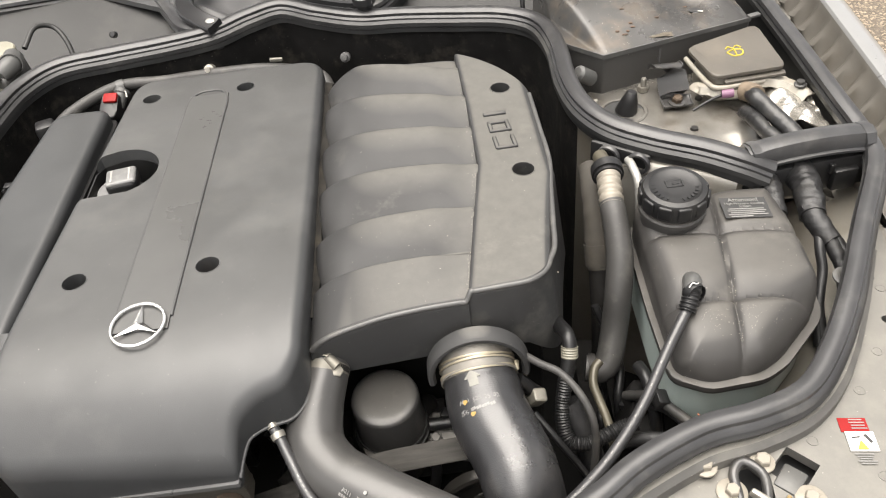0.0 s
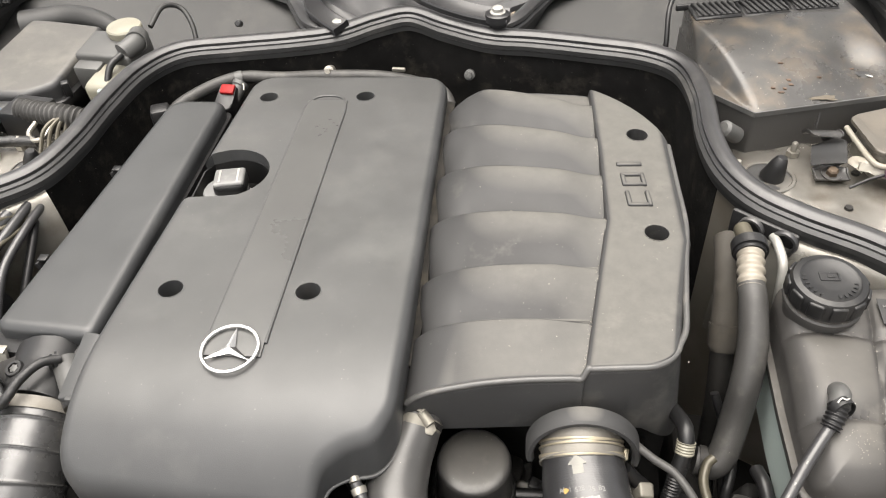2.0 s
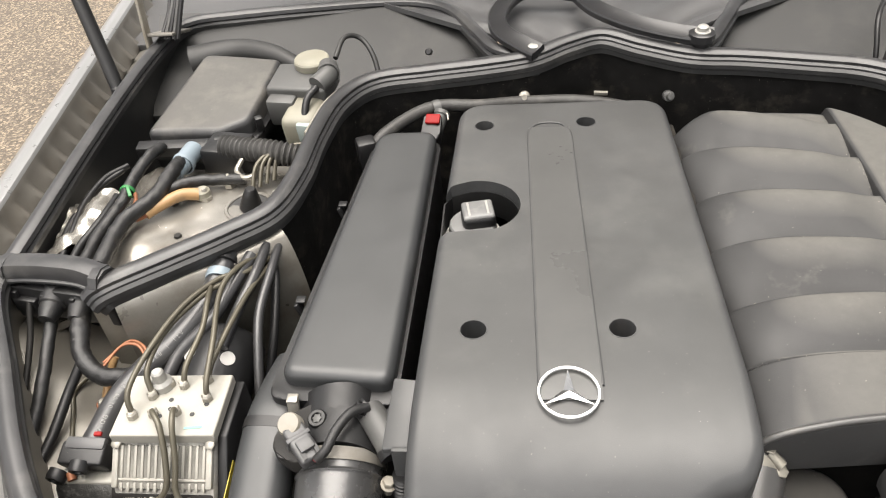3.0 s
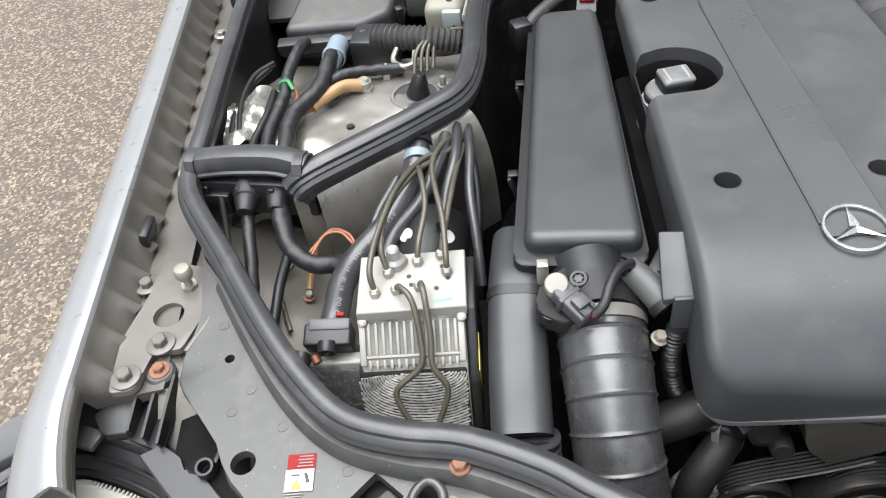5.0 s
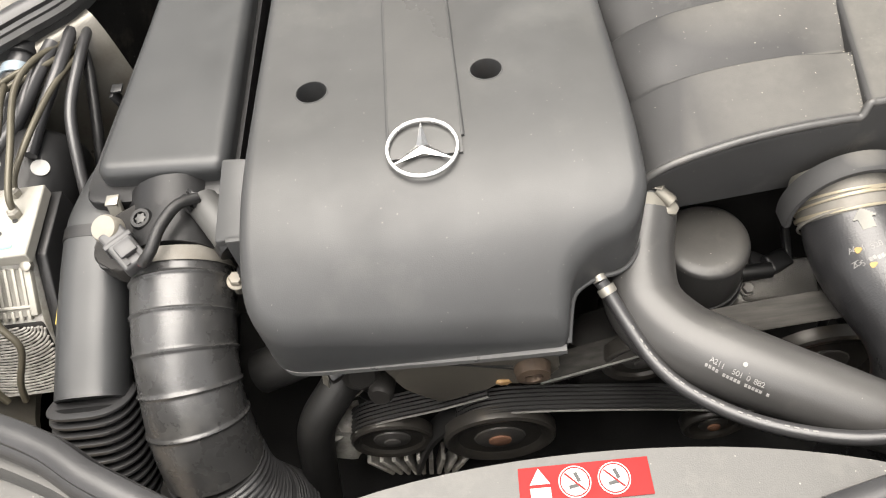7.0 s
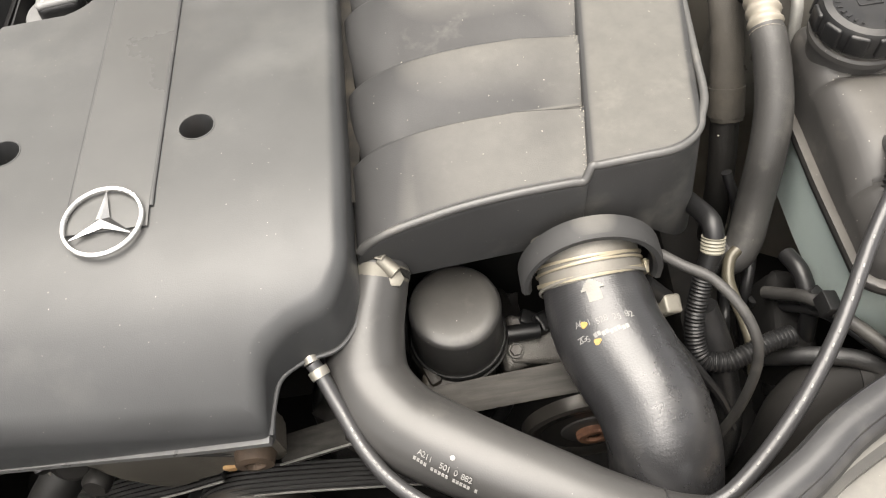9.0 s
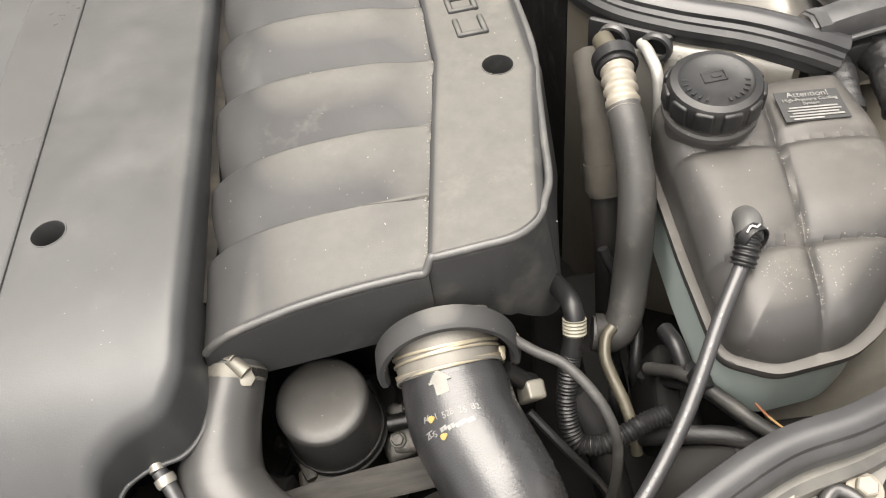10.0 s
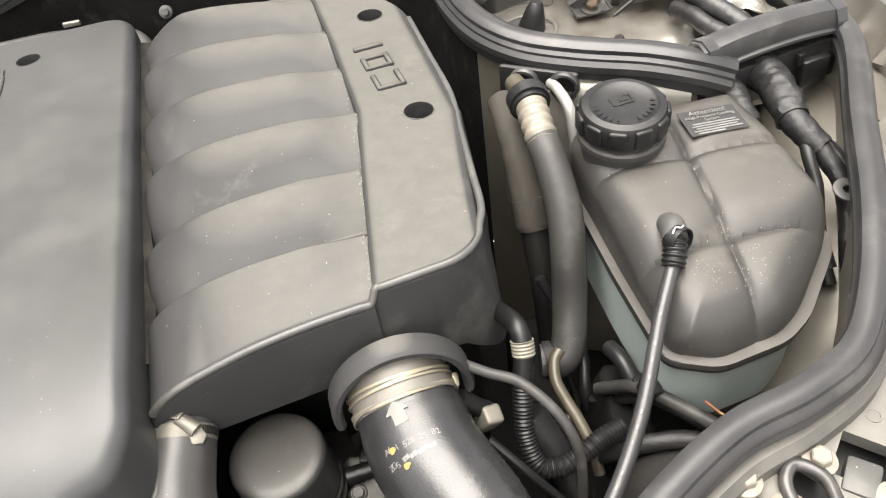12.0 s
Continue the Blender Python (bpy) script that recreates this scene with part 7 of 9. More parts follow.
def left_cavity():
    # sloping inner wing sheet
    for side in ("left", "right"):
        bm = bmesh.new()
        rows = []
        for j in range(17):
            y = 0.44 + 0.36 * j / 16
            row = []
            for i in range(13):
                x = -1.05 + 0.25 * i / 12
                z = 0.80 - 0.055 * min(1, i / 6) - 0.10 * max(0, (i - 6) / 6) ** 1.3 - 0.06 * max(0, (0.52 - y) / 0.08)
                z += 0.003 * math.sin(y * 60) * math.sin(x * 40)
                row.append(bm.verts.new((x if side == "left" else 2 * CX - x, y, z)))
            rows.append(row)
        for a, b in zip(rows, rows[1:]):
            for i in range(12):
                bm.faces.new((a[i], a[i + 1], b[i + 1], b[i]))
        ext = bmesh.ops.extrude_face_region(bm, geom=list(bm.faces))
        for v in ext["geom"]:
            if isinstance(v, bmesh.types.BMVert):
                v.co.z -= 0.01
        solid("inner_wing", bm, M_SHEET, "sloping painted inner wing panel", "body panel", kind="structure")
    h = thing("coolant_hose", "black printed coolant hose with a pale blue clip", "hose", at=(-0.82, 0.7, 0.8))
    pts = [(-0.772, 0.845, 0.858), (-0.772, 0.815, 0.852), (-0.782, 0.765, 0.838), (-0.81, 0.72, 0.823), (-0.845, 0.68, 0.81), (-0.860, 0.64, 0.807), (-0.863, 0.598, 0.806), (-0.866, 0.575, 0.803)]
    part("hose", tube(pts, 0.0155, 20, 10), M_HOSE, h)
    line = spline(pts, 10)
    for i, ch in enumerate("A211 830 2915  14.00 10 END CZ"):
        if ch != " ":
            m = on_tube(line, min(63, 28 + round(1.2 * i)), 22, 0.0157) @ pose(0, 0, 0, 0, 0, -90)
            glyph(ch, 0.0066, m, M_WORN0, h)
    part("hose_clip", ring(0.0155, 0.0185, 0.012, (-0.772, 0.812, 0.851), (100, 0, 0), seg=24), M_TEAL, h, "pale blue spring clip")
    part("hose_end", lathe([(0.02, 0), (0.02, 0.018), (0.016, 0.022)], (-0.772, 0.825, 0.855), (-80, 0, 0)), M_BLACK, h)
    k = thing("plug_connector", "square black connector beside the brake unit", "connector", at=(-0.858, 0.56, 0.80))
    part("shell", box((0.052, 0.026, 0.026), (-0.866, 0.566, 0.806), (18, 0, -2), 0.003, 3), M_BLACK, k)
    part("lever", box((0.046, 0.014, 0.010), (-0.864, 0.573, 0.819), (18, 0, -2), 0.003, 2), M_PLUG, k)
    part("hook", ring(0.006, 0.0105, 0.012, (-0.866, 0.5545, 0.812), (108, 0, 0), seg=20), M_BLACK, k)
    part("side_ring", ring(0.005, 0.011, 0.012, (-0.897, 0.553, 0.795), (100, 0, -10), seg=18), M_BLACK, k)
    part("red_tab", box((0.009, 0.005, 0.004), (-0.852, 0.5815, 0.8255), (12, 0, 0), 0.0008, 1), M_RED, k)
    part("cable_end", tube([(-0.884, 0.552, 0.794), (-0.880, 0.545, 0.79)], 0.005, 10), M_COPPER, k)
    for name, pts, r, m, label in (
        ("cable_loom", [(-0.985, 0.772, 0.845), (-0.985, 0.745, 0.828), (-0.978, 0.70, 0.81), (-0.972, 0.65, 0.79), (-0.968, 0.60, 0.77), (-0.955, 0.54, 0.74)], 0.008, M_TAPE, "black cloth-taped cable loom"),
        ("cable_loom", [(-0.945, 0.765, 0.845), (-0.94, 0.735, 0.83), (-0.93, 0.705, 0.815), (-0.905, 0.685, 0.803), (-0.878, 0.682, 0.80), (-0.86, 0.695, 0.79)], 0.0115, M_TAPE, "thick black taped cable loom"),
        ("cable", [(-0.93, 0.70, 0.81), (-0.942, 0.668, 0.788), (-0.947, 0.62, 0.77), (-0.952, 0.57, 0.755), (-0.94, 0.53, 0.73)], 0.0065, M_BLACK, "black cable down the inner wing"),
        ("control_rod", [(-1.018, 0.768, 0.845), (-1.012, 0.73, 0.815), (-1.0, 0.67, 0.79), (-0.992, 0.64, 0.78)], 0.004, M_DARK, "thin dark steel rod"),
        ("wire", [(-0.905, 0.70, 0.80), (-0.89, 0.725, 0.808), (-0.87, 0.728, 0.808), (-0.855, 0.715, 0.80)], 0.002, M_COPPER, "thin reddish copper-coloured wire loop"),
        ("wire", [(-0.908, 0.705, 0.80), (-0.885, 0.735, 0.806), (-0.862, 0.728, 0.806), (-0.85, 0.71, 0.80)], 0.002, M_COPPER, "thin reddish copper-coloured wire loop"),
        ("wire", [(-0.93, 0.62, 0.755), (-0.945, 0.66, 0.758), (-0.955, 0.69, 0.762), (-0.94, 0.72, 0.765)], 0.003, M_PIPE, "thin olive wire on the inner wing"),
        ("cable", [(-0.72, 0.86, 0.84), (-0.705, 0.82, 0.835), (-0.70, 0.76, 0.80), (-0.705, 0.72, 0.76)], 0.006, M_BLACK, "black cable beside the partition"),
    ):
        solid(name, crease(tube(pts, r, 16, 20), 0.13 * r if m is M_TAPE else 0.0, 80), m, label, "cable")
    for pts, r in (([(-0.735, 0.835, 0.862), (-0.745, 0.79, 0.858), (-0.765, 0.745, 0.84), (-0.80, 0.705, 0.82), (-0.815, 0.67, 0.80)], 0.0085),
                   ([(-0.722, 0.86, 0.858), (-0.724, 0.80, 0.856), (-0.735, 0.75, 0.845), (-0.742, 0.70, 0.835)], 0.007),
                   ([(-0.708, 0.87, 0.852), (-0.706, 0.81, 0.852), (-0.708, 0.75, 0.84), (-0.703, 0.70, 0.81), (-0.70, 0.66, 0.77)], 0.006),
                   ([(-0.79, 0.83, 0.845), (-0.80, 0.79, 0.835), (-0.825, 0.745, 0.815), (-0.84, 0.70, 0.79)], 0.006)):
        solid("hose", tube(pts, r, 14, 12), M_HOSE, "thin black rubber hose behind the brake pipes", "hose", "brake hoses")
    for x in (-0.985, -0.945):
        solid("cable_grommet", lathe([(0.021 if x < -0.96 else 0.018, -0.01), (0.0195 if x < -0.96 else 0.017, 0.004), (0.018, 0.006), (0.0175, 0.012), (0.015, 0.014), (0.0145, 0.02), (0.010, 0.034)], (x, 0.775, 0.845), (100, 0, 0)), M_TAPE, "black rubber cable grommet", "grommet", "grommets")
    g = thing("ground_strap", "copper ground cable on an inner wing bolt", "ground strap", at=(-0.917, 0.679, 0.745))
    part("sleeve", tube([(-0.916, 0.688, 0.752), (-0.914, 0.71, 0.768), (-0.908, 0.728, 0.785)], 0.0052, 10), M_ORANGE, g, "amber heat-shrink sleeve")
    part("lug", ring(0.004, 0.008, 0.002, (-0.917, 0.679, 0.749), (10, 14, 0)), M_COPPER, g)
    part("bolt_head", lathe([(0.006, 0), (0.006, 0.007), (0.004, 0.009)], (-0.917, 0.679, 0.749), (10, 14, 0), 6), M_STEEL, g)


left_cavity()


def strut_tower(side):
    ob = thing("strut_tower", "dusty silver-painted strut tower top with studs", "strut tower", "strut towers", at=(-0.86 if side == "left" else 2 * CX + 0.86, 0.95, 0.8))
    f = (lambda p: p) if side == "left" else (lambda p: (2 * CX - p[0], *p[1:]))
    bm = bmesh.new()
    rows = []
    for j in range(37):
        y = 0.775 + 0.33 * j / 36
        row = []
        for i in range(45):
            x = -1.045 + 0.36 * i / 44
            d = math.hypot((x + 0.845) / 0.15, (y - 0.955) / 0.13)
            z = 0.812 + 0.022 / (1 + math.exp((d - 0.95) * 9)) - 0.03 * max(0, (-0.98 - x) / 0.06)
            z += 0.006 * math.exp(-((x + 0.93) / 0.03) ** 2 - ((y - 0.90) / 0.05) ** 2)
            z += 0.005 * noise.noise(Vector((x * 17, y * 17, 1.3))) + 0.002 * noise.noise(Vector((x * 45, y * 45, 5.0))) + 0.003 * math.sin(38 * (x + 0.6 * y)) * math.exp(-((x + 0.95) / 0.06) ** 2)
            row.append(bm.verts.new(f((x, y, z))))
        rows.append(row)
    for a, b in zip(rows, rows[1:]):
        for i in range(44):
            c = (a[i].co + b[i + 1].co) / 2
            x = c.x if side == "left" else 2 * CX - c.x
            if c.y > 0.775 + 0.69 * max(0, x + 0.90) and x < -0.706:
                bm.faces.new((a[i], a[i + 1], b[i + 1], b[i]))
    bmesh.ops.delete(bm, geom=[v for v in bm.verts if not v.link_faces], context="VERTS")
    ext = bmesh.ops.extrude_face_region(bm, geom=list(bm.faces))
    for v in ext["geom"]:
        if isinstance(v, bmesh.types.BMVert):
            v.co.z -= 0.012
    part("sheet", bm, M_TOWER, ob)
    for p in ((-0.826, 1.026, 0.834), (-0.742, 0.985, 0.832), (-0.852, 0.992, 0.834)):
        x, y, z = f(p)
        s = part("stud", lathe([(0.0045, 0), (0.0045, 0.02), (0.003, 0.022)], (x, y, z), seg=10), M_STEEL, ob)
        part("nut", lathe([(0.009, 0), (0.009, 0.008)], (x, y, z), seg=6), M_STEEL, s)
    x, y, z = f((-0.782, 0.972, 0.834))
    part("opening", ring(0.030, 0.036, 0.004, (x, y, z), seg=36), M_TOWER, ob)
    # black disc on the uncut sheet paints the dark of the opening
    part("opening_shade", lathe([(0.030, 0), (0.030, 0.001)], (x, y, z + 0.0005), seg=30), M_INKGAP, ob, "black disc for the shade inside the opening")
    part("bump_stop", lathe([(0.017, 0), (0.012, 0.02), (0.008, 0.032), (0.006, 0.034)], (x + 0.004, y, z + 0.002), (0, 12, 0), 20), M_BLACK, ob, "black rubber cone")
    for q in ((-0.87, 0.91), (-0.93, 1.0), (-0.90, 0.985)):
        x, y, z = f((*q, 0.833))
        part("plug", lathe([(0.006, 0), (0.005, 0.003)], (x, y, z), seg=14), M_DARK, ob)
    return ob


strut_tower("left")
strut_tower("right")


def tower_shield(side):
    """Crumpled bright sheet between the strut tower and the seal."""
    foil = bmesh.new()
    rows = []
    for a in range(27):
        row = []
        for b in range(25):
            u, v = a / 26, b / 24
            x = 0.470 + 0.078 * u + 0.006 * v
            y = 0.868 + 0.088 * v + 0.014 * math.sin(5 * u) + (0.035 * v if side == "left" else 0.0)
            z = 0.834 + 0.016 * math.sin(u * 2.3) + 0.011 * noise.noise(Vector((x * 34, y * 30, 2.0))) + 0.005 * abs(noise.noise(Vector((x * 75, y * 75, 4.0)))) - 0.010 * max(0, 0.3 - v)
            row.append(foil.verts.new((x if side == "right" else 2 * CX - x, y, z)))
        rows.append(row)
    for a, b in zip(rows, rows[1:]):
        for i in range(24):
            foil.faces.new((a[i], a[i + 1], b[i + 1], b[i]))
    return solid("foil_shield", thicken(foil, 0.002), M_FOIL, "crumpled bright metal shield by the seal", "foil", "tower shields")


tower_shield("left")
tower_shield("right")


def left_tower_cables():
    for name, pts, r, m, label in (
        ("cable_loom", [(-0.952, 1.10, 0.862), (-0.958, 1.06, 0.868), (-0.966, 1.01, 0.862), (-0.966, 0.96, 0.856), (-0.976, 0.895, 0.85), (-0.974, 0.82, 0.846)], 0.0088, M_TAPE, "black taped loom over the strut tower"),
        ("cable_loom", [(-0.908, 1.07, 0.858), (-0.907, 1.025, 0.866), (-0.916, 0.965, 0.862), (-0.946, 0.915, 0.856), (-0.948, 0.83, 0.85)], 0.0112, M_TAPE, "thick taped cable loom over the strut tower"),
        ("cable_loom", [(-0.80, 1.03, 0.845), (-0.84, 1.022, 0.85), (-0.88, 1.01, 0.855), (-0.91, 0.99, 0.855)], 0.0085, M_TAPE, "black cable branch on the strut tower"),
        ("cable", [(-0.985, 0.985, 0.85), (-0.985, 0.93, 0.852), (-0.995, 0.87, 0.848), (-0.99, 0.82, 0.845)], 0.006, M_BLACK, "black cable over the strut tower"),
        ("cable", [(-1.0, 1.065, 0.85), (-1.022, 1.03, 0.852), (-1.03, 0.97, 0.85), (-1.02, 0.90, 0.848), (-1.013, 0.83, 0.84)], 0.0045, M_BLACK, "thin black rod beside the seal"),
        ("cable", [(-1.005, 1.055, 0.848), (-1.026, 1.01, 0.848), (-1.036, 0.95, 0.845), (-1.03, 0.87, 0.842)], 0.0045, M_BLACK, "thin black rod beside the seal"),
        ("wire", [(-0.955, 0.985, 0.855), (-0.948, 0.965, 0.853), (-0.95, 0.94, 0.85)], 0.003, M_COPPER, "copper-coloured wire below a green tie"),
    ):
        solid(name, crease(tube(pts, r, 16, 22), 0.13 * r if m is M_TAPE else 0.0, 80), m, label, "cable")
    o = thing("battery_cable", "orange sleeved cable with frayed end on stud", "cable", at=(-0.89, 0.965, 0.84))
    part("sleeve", tube([(-0.862, 0.992, 0.846), (-0.885, 0.982, 0.852), (-0.912, 0.957, 0.850), (-0.925, 0.942, 0.848)], lambda s: 0.0095 - 0.02 * s, 14), M_ORANGE, o)
    part("conductor", tube([(-0.922, 0.946, 0.848), (-0.938, 0.932, 0.848)], 0.0055, 10), M_COPPER, o)
    part("lug", lathe([(0.011, 0), (0.011, 0.012), (0.007, 0.016)], (-0.856, 0.995, 0.838), seg=16), M_CREAM, o)
    t = thing("cable_tie", "bright green cable tie round the loom", "cable tie", at=(-0.962, 0.985, 0.855))
    part("band", ring(0.0092, 0.0114, 0.006, (-0.966, 0.988, 0.858), (90, 0, 0), seg=20), M_GREEN, t)
    part("tail", box((0.005, 0.02, 0.006), (-0.955, 0.972, 0.868), (20, 0, 30), 0.001), M_GREEN, t)
    c = thing("blue_connector", "dusty pale blue cable connector", "connector", at=(-0.90, 1.07, 0.85))
    part("shell", tube([(-0.902, 1.10, 0.852), (-0.906, 1.06, 0.856), (-0.910, 1.025, 0.856)], lambda s: 0.0165 - 0.05 * s + 0.001 * math.sin(s * 600), 16), M_TEAL, c)
    part("collar", ring(0.015, 0.0178, 0.010, (-0.905, 1.064, 0.855), (90, 0, 0), seg=24), M_TEAL, c)


left_tower_cables()


def fuse_box():
    ob = thing("fuse_box", "black plastic fuse box with a dusty lid", "fuse box", at=(-0.9, 1.22, 0.8))
    out = rounded([(-0.992, 1.135), (-0.868, 1.13), (-0.822, 1.16), (-0.806, 1.335), (-0.955, 1.36)], [0.012, 0.012, 0.015, 0.015, 0.02], 5, 0.03)
    top = lambda x, y: 0.868 + 0.10 * (y - 1.13) - 0.02 * abs(x + 0.9)
    part("lid", pillow(out, top, 0.835, round_edge(0.010, 4), ((-0.905, 1.18), (-0.88, 1.30)), 6), M_LIDDUST, ob)
    part("lid_rim", prism(rounded([(-1.0, 1.112), (-0.858, 1.108), (-0.81, 1.15), (-0.795, 1.345), (-0.962, 1.37)], 0.012, 4), 0.828, 0.842, 0.002), M_BLACK, ob)
    part("front_step", box((0.135, 0.022, 0.02), (-0.93, 1.108, 0.852), (8, 0, 1), 0.003), M_BLACK, ob)
    part("base", prism(rounded([(-0.985, 1.12), (-0.865, 1.115), (-0.82, 1.16), (-0.81, 1.335), (-0.95, 1.355)], 0.012, 4), 0.74, 0.83), M_BLACK, ob)
    for x, y in ((-0.865, 1.112), (-0.812, 1.17), (-0.80, 1.22)):
        part("latch", box((0.012, 0.012, 0.03), (x, y, 0.853), (6, 0, 30), 0.002), M_BLACK, ob)
    part("side_box", box((0.07, 0.06, 0.05), (-0.845, 1.10, 0.842), (0, 0, -10), 0.006), M_BLACK, ob)
    part("corrugated_outlet", tube([(-0.845, 1.088, 0.866), (-0.80, 1.074, 0.868), (-0.76, 1.066, 0.868), (-0.715, 1.064, 0.858)], ribbed(0.0150, 0.0082, 0.0038), 18, 40), M_HOSE_MATT, ob, "black corrugated conduit")
    return ob


fuse_box()


def brake_reservoir():
    ob = thing("brake_reservoir", "aged plastic brake fluid reservoir with round cap", "reservoir", at=(-0.74, 1.22, 0.8))
    part("tank", box((0.062, 0.10, 0.10), (-0.735, 1.198, 0.828), (6, 0, -8), 0.014, 3), M_CREAM, ob)
    part("pale_window", box((0.03, 0.012, 0.06), (-0.728, 1.147, 0.838), (6, 0, -8), 0.004, 2), M_TANKLOW, ob, "pale translucent fluid window")
    part("upper_body", box((0.105, 0.075, 0.034), (-0.748, 1.245, 0.882), (6, 0, -8), 0.006, 3), M_GREY, ob)
    part("side_step", box((0.05, 0.05, 0.05), (-0.775, 1.215, 0.86), (6, 0, -8), 0.006, 2), M_GREY, ob)
    part("cap", lathe([(0.029, 0), (0.030, 0.003), (0.030, 0.012), (0.028, 0.0145), (0.022, 0.0145), (0.020, 0.0155)], (-0.735, 1.277, 0.900), (2, 0, 0), 36), M_CREAM, ob, "dull cream screw cap")
    part("level_plug", tube([(-0.705, 1.262, 0.904), (-0.70, 1.235, 0.904), (-0.715, 1.21, 0.898)], 0.0165, 16), M_GREY, ob)
    part("plug_collar", ring(0.0165, 0.019, 0.008, (-0.7, 1.24, 0.904), (80, 0, 10), seg=24), M_GREY, ob)
    part("wire", tube([(-0.715, 1.205, 0.898), (-0.728, 1.18, 0.888), (-0.73, 1.155, 0.86), (-0.722, 1.14, 0.83)], 0.006, 10), M_BLACK, ob)
    solid("cable", tube([(-0.70, 1.30, 0.90), (-0.69, 1.345, 0.915), (-0.668, 1.365, 0.905), (-0.645, 1.345, 0.885), (-0.632, 1.315, 0.85), (-0.63, 1.29, 0.80)], 0.0045, 10), M_BULK, "grey cable looped behind the reservoir", "cable")
    solid("cable_duct", tube([(-1.0, 1.395, 0.855), (-0.92, 1.415, 0.862), (-0.84, 1.385, 0.868), (-0.78, 1.345, 0.862)], lambda s: 0.03 - 0.06 * s, 14), M_BULK, "dusty grey duct behind the fuse box", "duct")
    b = thing("clamp_bracket", "bent bright steel clamp and thin pipes", "bracket", at=(-0.78, 1.03, 0.85))
    part("loop", tube([(-0.81, 1.06, 0.86), (-0.815, 1.04, 0.852), (-0.80, 1.025, 0.85), (-0.785, 1.03, 0.852), (-0.783, 1.05, 0.858)], 0.004, 8), M_STEEL, b)
    for i in range(4):
        part("pipe", tube([(-0.705 - 0.006 * i, 1.085, 0.868), (-0.735 - 0.009 * i, 1.075 - 0.006 * i, 0.872), (-0.752 - 0.009 * i, 1.055 - 0.008 * i, 0.866), (-0.757 - 0.009 * i, 1.03 - 0.008 * i, 0.84)], 0.0032, 8), M_PIPE, b)
    r = thing("red_plug", "red-capped sensor plug behind the air box", "connector", at=(-0.52, 1.138, 0.86))
    pill = rounded([(-0.0155, -0.030), (0.0155, -0.030), (0.0135, 0.018), (-0.0135, 0.018)], [0.0145, 0.0145, 0.003, 0.003], 6)
    part("body", prism(pill, -0.022, 0.0, 0.003, 3, m=pose(-0.523, 1.136, 0.864, 24, 0, -6)), M_BLACK, r)
    part("red_cap", box((0.023, 0.017, 0.006), (-0.521, 1.143, 0.8695), (24, 0, -6), 0.002), M_RED, r, "bright red cap")
    part("collar", lathe([(0.011, -0.02), (0.011, 0.004), (0.013, 0.006), (0.013, 0.012)], (-0.512, 1.162, 0.858), (-60, 0, -20), 18), M_GREY, r)
    part("hook", tube([(-0.506, 1.163, 0.866), (-0.500, 1.160, 0.868), (-0.498, 1.152, 0.862)], 0.0016, 8), M_STEEL, r)
    p = thing("rear_pipe", "black vacuum pipe along the firewall", "pipe", at=(-0.5, 1.18, 0.85))
    part("pipe", tube([(-0.62, 1.115, 0.835), (-0.595, 1.14, 0.85), (-0.55, 1.185, 0.856), (-0.51, 1.205, 0.856), (-0.45, 1.212, 0.85), (-0.38, 1.235, 0.84), (-0.28, 1.24, 0.835), (-0.19, 1.21, 0.83), (-0.165, 1.17, 0.82)], 0.0105, 14), M_HOSE_MATT, p)
    part("clip", ring(0.011, 0.0135, 0.012, (-0.515, 1.20, 0.856), (90, 0, -70), seg=20), M_GREY, p)
    part("holder", box((0.03, 0.03, 0.05), (-0.625, 1.105, 0.835), (0, 0, 20), 0.005), M_BLACK, p)
    for x, y, z in ((-0.378, 1.244, 0.845), (-0.14, 1.258, 0.829)):
        solid("firewall_stud", lathe([(0.009, -0.012), (0.009, 0.004), (0.005, 0.005), (0.0045, 0.016)], (x, y, z), (65, 0, 0), 14), M_GREY if x > -0.2 else M_STEEL, "threaded stud on the firewall felt", "stud", "firewall studs")
    solid("firewall_clip", box((0.022, 0.006, 0.006), (-0.255, 1.225, 0.858), (0, 0, -6), 0.001), M_STEEL, "bright steel clip above the engine cover", "clip")


brake_reservoir()


